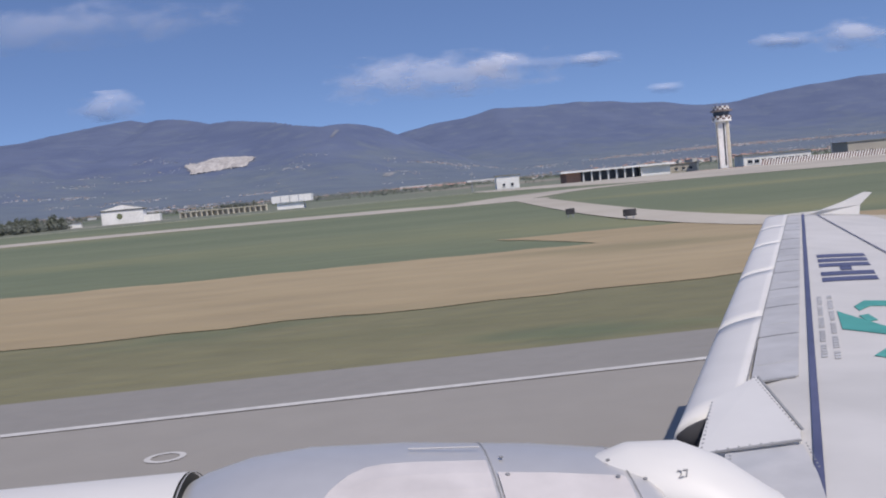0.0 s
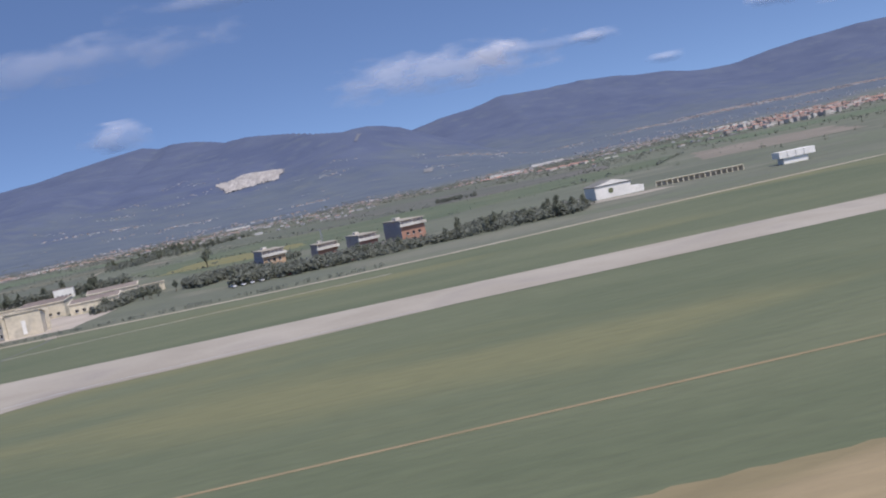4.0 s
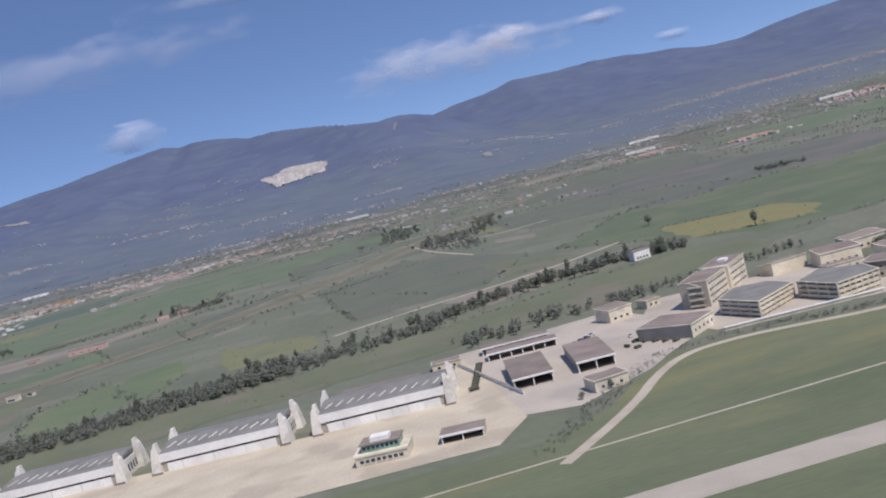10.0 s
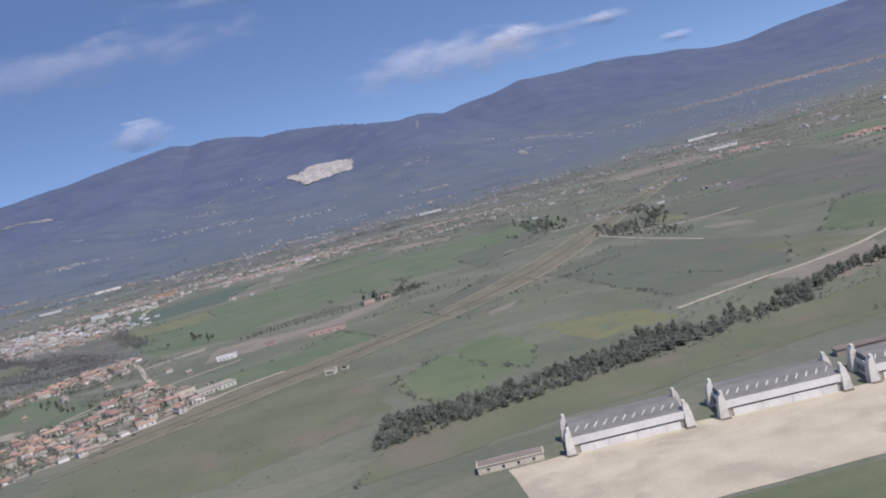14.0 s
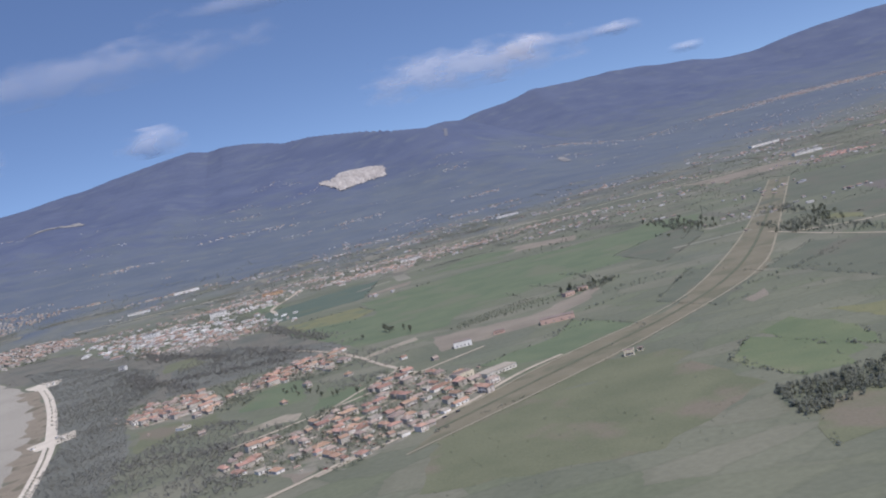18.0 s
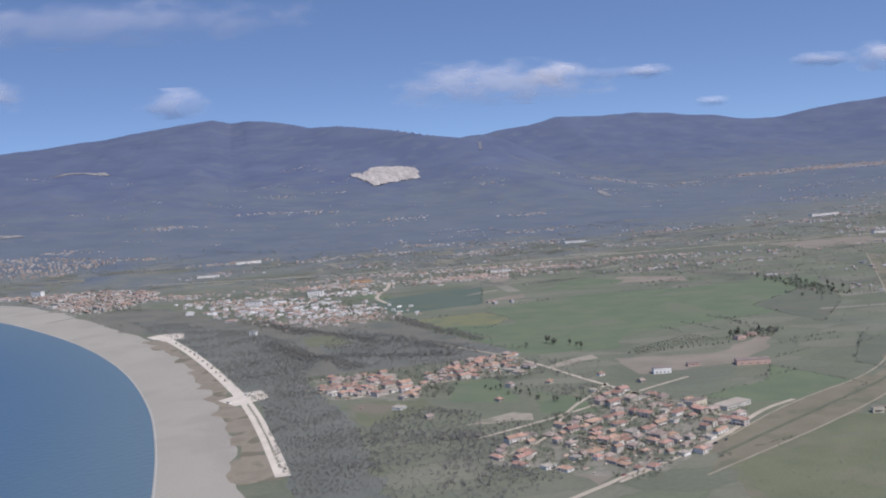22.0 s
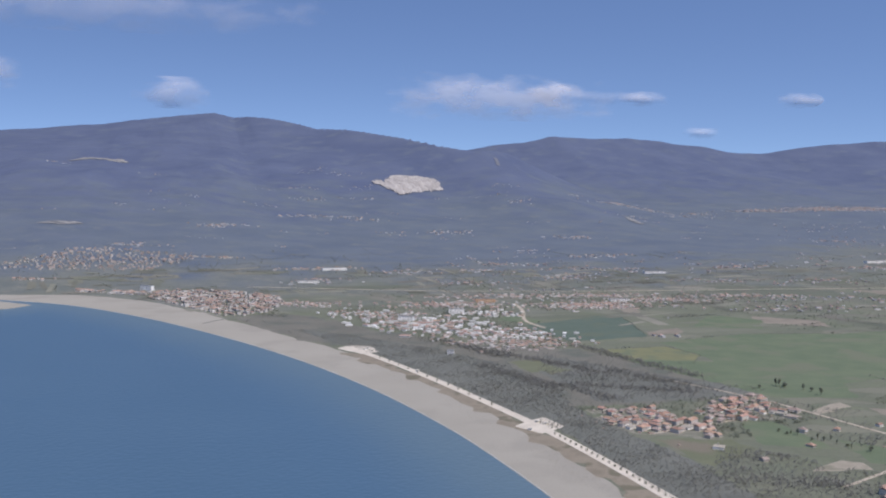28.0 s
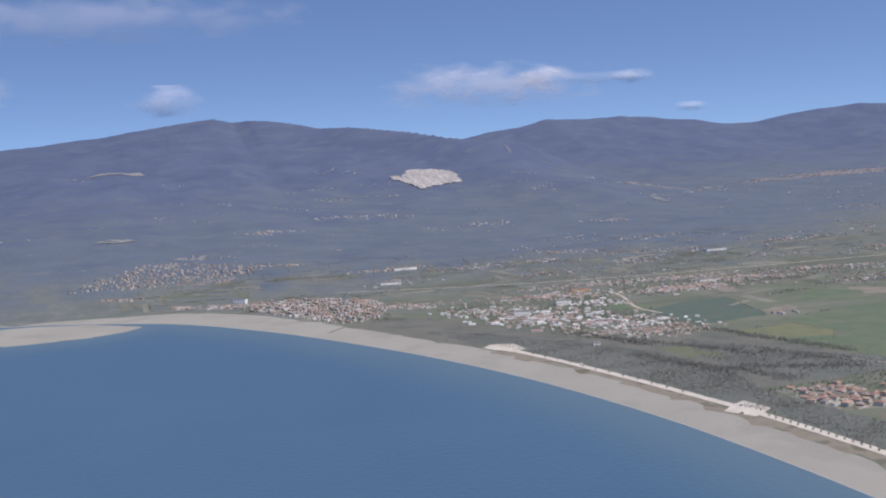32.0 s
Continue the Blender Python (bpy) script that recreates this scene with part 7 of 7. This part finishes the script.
teal_mat = material("teal_paint", (0.05, 0.25, 0.21), (0.07, 0.30, 0.25), 0.5, rough=0.5)
cowl_metal = material("bare_cowl_metal", (0.56, 0.54, 0.51), (0.66, 0.64, 0.60), 0.6, rough=0.36, metal=0.50, grit=0.06, fine=14)
tan_panel = material("tan_cowl_panel", (0.44, 0.41, 0.39), (0.50, 0.47, 0.45), 0.5, rough=0.4, fine=10)


def lead(y):
    return 2.02 + (y - 6.25) * 0.470


def chord(y):
    return 1.95 + (18.2 - y) * 0.30 + max(0, 6.5 - y) * 0.35


def top(y, f):
    """The height of the upper skin at span y and share f of the chord."""
    bow = 4 * 0.045 * chord(y) * (math.sqrt(max(f, 0)) * 0.5 - 0.5 * f) * 1.9
    return 3.17 + (y - 4.6) * 0.0445 + bow - 0.035 * f * chord(y)


def under(y, f):
    return 3.17 + (y - 4.6) * 0.0445 - 0.05 * chord(y) * math.sin(math.pi * min(1, f + 0.04)) - 0.035 * f * chord(y)


def on_skin(x, y):
    return top(y, max(0.0, (x - lead(y)) / chord(y)))


def skin(y0, y1, f0, f1, lift, n=10, m=8, closed=False, shift=0.0, taper=0.0):
    """A piece of the wing's upper skin, raised a little; f0 and f1 are metres behind the leading edge at span 7.4 and draw in by taper outwards; closed: with the underside too."""
    bm = bmesh.new()
    rows = []
    for i in range(n + 1):
        y = y0 + (y1 - y0) * i / n
        less = taper * (y - 7.4)
        f = [(f0 + (f1 - f0) * (j / m) ** (1.6 if f0 == 0 else 1) - less) / chord(y) for j in range(m + 1)]
        line = [(lead(y) + shift + k * chord(y), y, top(y, k) + lift) for k in f]
        if closed:
            line += [(lead(y) + shift + k * chord(y), y, min(under(y, k), top(y, k) - 0.012)) for k in f[::-1]]
        rows.append([bm.verts.new(p) for p in line])
    k = len(rows[0])
    for a, b in zip(rows, rows[1:]):
        for j in range(k if closed else k - 1):
            bm.faces.new((a[j], a[(j + 1) % k], b[(j + 1) % k], b[j]))
    if closed:
        bm.faces.new(rows[0])
        bm.faces.new(rows[-1][::-1])
    bmesh.ops.recalc_face_normals(bm, faces=bm.faces)
    for f in bm.faces:
        f.smooth = True
    return bm


def plate(bm, thick=0.012):
    """Gives an open sheet a thickness."""
    bmesh.ops.solidify(bm, geom=bm.faces[:], thickness=thick)
    bm.normal_update()
    for e in bm.edges:
        if len(e.link_faces) == 2 and e.calc_face_angle(0) > 0.5:
            e.smooth = False
    return bm


def laid(points, lift, thick=0.01):
    """A flat plate on the wing's skin with the given plan outline."""
    bm = bmesh.new()
    hi, lo = [bm.verts.new((x, y, on_skin(x, y) + lift)) for x, y in points], [bm.verts.new((x, y, on_skin(x, y) + lift - thick)) for x, y in points]
    bm.faces.new(hi)
    bm.faces.new(lo[::-1])
    for i in range(len(points)):
        j = (i + 1) % len(points)
        bm.faces.new((lo[i], lo[j], hi[j], hi[i]))
    bmesh.ops.recalc_face_normals(bm, faces=bm.faces)
    return bm


wing = thing("aircraft_wing", 0, 0, 0, 0, "white airliner wing with pale grey panels and a dark stripe", "aircraft wing")
bm = bmesh.new()
rows = []
for i in range(31):
    y = 3.6 + (18.2 - 3.6) * i / 30
    f = [(j / 18) ** 1.6 for j in range(19)]
    length = chord(y) - 0.25
    line = [(lead(y) + 0.25 + k * length, y, top(y, (0.25 + k * length) / chord(y)) - 0.05 * (1 - min(1, k * 12))) for k in f]
    line += [(lead(y) + 0.25 + k * length, y, min(under(y, (0.25 + k * length) / chord(y)), top(y, (0.25 + k * length) / chord(y)) - 0.06)) for k in f[::-1]]
    rows.append([bm.verts.new(p) for p in line])
for a, b in zip(rows, rows[1:]):
    for j in range(len(a)):
        bm.faces.new((a[j], a[(j + 1) % len(a)], b[(j + 1) % len(a)], b[j]))
bm.faces.new(rows[0])
bm.faces.new(rows[-1][::-1])
bmesh.ops.recalc_face_normals(bm, faces=bm.faces)
for f in bm.faces:
    f.smooth = True
part("main_skin", bm, wing_white, wing)
ends = [6.22, 9.0, 11.7, 14.2, 16.3, 18.2]
for y0, y1 in zip(ends, ends[1:]):
    part("slat", skin(y0 + 0.008, y1 - 0.008, 0.0, 0.44, 0.016, 8, 9, True), slat_white, wing, "clean white leading edge slat")
# closed black piece stands in for the shade inside the hollow slat end
part("slat_end", skin(6.16, 6.22, 0.03, 0.40, -0.01, 1, 6, True), sign_black, wing, "black plate painted as the shaded hollow end of the slats")
cuts = [6.72, 8.1, 9.35, 10.3, 11.4, 12.3, 13.4, 14.5, 15.6, 16.6, 17.7]
for y0, y1 in zip(cuts, cuts[1:]):
    part("panel", plate(skin(y0 + 0.02, y1 - 0.02, 0.47, 0.81, 0.010, 4, 3, taper=0.012), 0.008), panel_grey, wing, "scuffed pale grey access panel")
    part("panel_step", plate(skin(y0 - 0.012, y0 + 0.012, 0.49, 0.79, 0.013, 1, 3, taper=0.012), 0.010), seam_mat, wing, "dark grey seam between two panels")
    part("panel_lip", plate(skin(y0 + 0.45, y0 + 0.462, 0.50, 0.80, 0.0125, 1, 2, taper=0.012), 0.006), panel_grey, wing)
part("stripe", plate(skin(3.7, 18.1, 0.885, 0.935, 0.014, 28, 1, taper=0.017), 0.006), stripe_mat, wing, "long dark blue stripe")
part("rear_line", plate(skin(11.0, 17.9, 2.74, 2.76, 0.018, 14, 1, taper=0.167), 0.006), stripe_mat, wing, "thin dark line before the flaps")
part("gap_seal", plate(skin(6.3, 18.0, 0.442, 0.456, 0.012, 20, 1), 0.004), seam_mat, wing, "thin grey seal behind the slats")
root = [(2.34, 6.41), (2.79, 6.79), (2.48, 5.42), (2.40, 5.24), (1.86, 5.35)]
part("root_plate", laid(root, 0.035, 0.03), slat_white, wing, "white riveted plate at the wing root")
part("plate_seam", laid([(1.90, 5.325), (2.40, 5.225), (2.39, 5.245), (1.90, 5.345)], 0.042), seam_mat, wing)
part("plate_seam", laid([(2.785, 6.77), (2.80, 6.77), (2.50, 5.42), (2.485, 5.42)], 0.040), seam_mat, wing)
part("lower_plate", laid([(2.0, 5.29), (2.40, 5.215), (2.26, 4.75), (2.1, 4.3), (1.7, 4.4), (1.86, 4.93)], 0.020, 0.02), panel_grey, wing, "scuffed grey plate at the wing root")
rivet = mesh_of("rivet", tube(bmesh.new(), (0, 0, 0), (0, 0, 0.004), 0.006, n=6), seam_mat)
for (x0, y0), (x1, y1), n in ((root[0], root[4], 14), (root[1], root[2], 18), (root[3], root[4], 9), ((2.27, 4.75), (2.41, 5.2), 8), ((1.88, 4.95), (2.0, 5.26), 6)):
    for i in range(n):
        x, y = x0 + (x1 - x0) * (i + 0.5) / n, y0 + (y1 - y0) * (i + 0.5) / n
        x += (2.36 - x) * 0.05
        share("rivet", rivet, wing, x, y, on_skin(x, y) + 0.035)
for k in range(2):
    for i in range(30):
        y = 7.1 + i * 0.086
        if (i * 7 + k * 3) % 6:
            part("text_bar", plate(skin(y, y + 0.06, 0.985 + 0.10 * k, 1.03 + 0.10 * k, 0.008, 1, 1, taper=0.012), 0.004), panel_grey, wing)
for y, f, ln in ((10.5, 1.12, 0.62), (10.9, 1.12, 0.62), (11.25, 1.36, 0.14), (11.55, 1.12, 0.62), (11.95, 1.12, 0.62), (12.35, 1.12, 0.62)):
    part("marking_bar", plate(skin(y, y + 0.26, f, f + ln, 0.008, 2, 3, taper=0.03), 0.004), stripe_mat, wing, "dark marking bar")
for outline in (
    [(4.38, 8.84), (4.42, 8.09), (4.90, 7.2), (4.62, 7.0), (4.26, 7.79), (4.05, 8.08)],
    [(4.63, 9.02), (4.86, 9.28), (5.04, 9.22), (5.5, 8.5), (5.3, 8.3), (4.91, 8.97), (4.77, 9.0), (4.57, 8.81)],
    [(4.45, 8.58), (4.56, 8.63), (4.50, 8.36), (4.38, 8.30)],
    [(4.0, 7.3), (4.6, 6.4), (4.4, 6.2), (3.8, 7.1)], [(3.5, 6.3), (4.4, 5.2), (4.1, 5.0), (3.3, 6.0)], [(3.1, 5.3), (4.0, 4.3), (3.7, 4.1), (2.9, 5.0)],
):
    part("teal_shape", laid(outline, 0.008, 0.004), teal_mat, wing, "plain teal painted shape")
bm = bmesh.new()
tip = [(8.0, 18.16, 3.86), (8.7, 18.2, 3.87), (9.16, 18.28, 3.98), (9.63, 18.36, 4.12), (9.77, 18.38, 4.10), (9.50, 18.32, 3.90), (9.43, 18.26, 3.66), (9.20, 18.22, 3.66), (8.0, 18.16, 3.72)]
lo, hi = [bm.verts.new((x, y - 0.035, z)) for x, y, z in tip], [bm.verts.new((x, y + 0.035, z)) for x, y, z in tip]
bm.faces.new(lo)
bm.faces.new(hi[::-1])
for i in range(len(tip)):
    j = (i + 1) % len(tip)
    bm.faces.new((lo[j], lo[i], hi[i], hi[j]))
bmesh.ops.recalc_face_normals(bm, faces=bm.faces)
part("tip_fence", bm, slat_white, wing, "swept white wingtip fence")

engine = thing("jet_engine", 0, 0, 0, 0, "jet engine nacelle with white inlet and bare metal cowl", "jet engine")
EY, EZ = 4.62, 2.52


def lathe(profile, n=40, a0=0.0, a1=math.tau):
    bm = bmesh.new()
    rings = []
    full = abs(a1 - a0 - math.tau) < 1e-6
    for x, r in profile:
        rings.append([bm.verts.new((x, EY + r * math.sin(a0 + (a1 - a0) * k / n), EZ - 0.02 * x + r * math.cos(a0 + (a1 - a0) * k / n))) for k in range(n if full else n + 1)])
    for a, b in zip(rings, rings[1:]):
        for k in range(n):
            j = (k + 1) % len(a)
            bm.faces.new((a[k], a[j], b[j], b[k]))
    bmesh.ops.recalc_face_normals(bm, faces=bm.faces)
    for f in bm.faces:
        f.smooth = True
    return bm


part("inlet_cowl", lathe([(-3.0, 0.86), (-3.05, 0.95), (-2.9, 1.08), (-2.4, 1.19), (-1.6, 1.245), (-0.72, 1.245)], 56), slat_white, engine, "smooth white inlet cowl")
part("fan_duct", lathe([(-2.98, 0.87), (-2.2, 0.90), (-1.9, 0.9)]), cowl_metal, engine)
part("metal_cowl", lathe([(-0.70, 1.20), (-0.62, 1.235), (-0.42, 1.285), (-0.15, 1.305), (0.3, 1.285), (0.9, 1.225), (1.30, 1.165), (1.36, 1.13)], 72), cowl_metal, engine, "polished bare metal cowl")
bm = bmesh.new()
rings = []
for i in range(11):
    x = -0.12 + 0.75 * i / 10
    r = float(np.interp(x, [-0.15, 0.3, 0.9], [1.305, 1.285, 1.225])) + 0.005
    a_top = radians(-9 - 14 * max(0, 1 - i / 4) ** 2 + 0.2 * i)
    rings.append([bm.verts.new((x, EY + r * math.sin(a), EZ - 0.02 * x + r * math.cos(a))) for a in [a_top + (radians(-75) - a_top) * k / 12 for k in range(13)]])
for a, b in zip(rings, rings[1:]):
    for k in range(12):
        bm.faces.new((a[k], b[k], b[k + 1], a[k + 1]))
bmesh.ops.recalc_face_normals(bm, faces=bm.faces)
part("cowl_panel", bm, tan_panel, engine, "matt tan cowl panel")
part("lower_cowl", lathe([(0.66, 1.258), (0.9, 1.23), (1.22, 1.18)], 14, radians(-80), radians(-13)), tan_panel, engine, "matt grey lower cowl door")
for x, r in ((-0.705, 1.248), (0.645, 1.256), (1.24, 1.180)):
    part("cowl_seam", lathe([(x - 0.004, r - 0.004), (x, r - 0.001), (x + 0.004, r - 0.004)], 60), seam_mat, engine)
part("rear_cowl", lathe([(1.37, 1.10), (1.75, 0.90), (2.4, 0.62), (3.0, 0.48), (3.02, 0.40)]), slat_white, engine, "white rear cowl")
part("exhaust", lathe([(2.9, 0.40), (3.4, 0.34), (3.9, 0.22), (3.92, 0.0)]), cowl_metal, engine)
for x, r in ((1.30, 1.165), (0.70, 1.252), (1.18, 1.19)):
    for a in (-60, -48, -36, -24, -14, -6):
        t = radians(a)
        bm = bmesh.new()
        tube(bm, (x, EY + r * math.sin(t), EZ - 0.02 * x + r * math.cos(t)), (x, EY + (r + 0.006) * math.sin(t), EZ - 0.02 * x + (r + 0.006) * math.cos(t)), 0.010, n=8)
        part("fastener", bm, seam_mat, engine)
bm = bmesh.new()
tube(bm, (0.30, EY - 0.02, EZ + 1.29), (0.62, EY - 0.02, EZ + 1.262), 0.004, n=6)
part("hinge_rail", bm, panel_grey, engine, "thin grey hinge rail")
bm = bmesh.new()
rings = []
for x, z, half in ((0.95, 3.56, 0.16), (1.12, 3.68, 0.26), (1.30, 3.725, 0.32), (1.55, 3.70, 0.42), (1.75, 3.60, 0.52), (1.95, 3.44, 0.58), (2.2, 3.28, 0.58)):
    rings.append([bm.verts.new((x, EY - 0.05 + half * math.cos(math.pi * k / 14) * 1.0, z - 0.62 + 0.62 * math.sin(math.pi * k / 14) ** 0.55)) for k in range(15)])
for a, b in zip(rings, rings[1:]):
    for k in range(14):
        bm.faces.new((a[k], b[k], b[k + 1], a[k + 1])).smooth = True
bm.faces.new(rings[0])
bm.faces.new(rings[-1][::-1])
bmesh.ops.recalc_face_normals(bm, faces=bm.faces)
part("pylon", bm, slat_white, engine, "white engine pylon under the wing")
digits = bpy.data.curves.new("number", "FONT")
digits.body, digits.size, digits.extrude = "27", 0.055 * U, 0.0005
digits.materials.append(seam_mat)
flat = bpy.data.objects.new("number", digits)
scene.collection.objects.link(flat)
bpy.context.view_layer.update()
number = new("number", bpy.data.meshes.new_from_object(flat))
scene.collection.objects.unlink(flat)
bpy.data.objects.remove(flat)
number.matrix_basis = Matrix.Translation(Vector((1.44, EY - 0.309, 3.622)) * U) @ pose(0, 0, 0, 39.5, 0, 0)
number.parent = engine
tagged(number, "small dark painted number")
bm = prism([(-1.25, 4.02), (-0.92, 3.98), (-0.86, 4.10), (-1.0, 4.16)], 3.62, 3.64)
part("vent_scoop", bm, panel_grey, engine, "flush grey vent scoop")
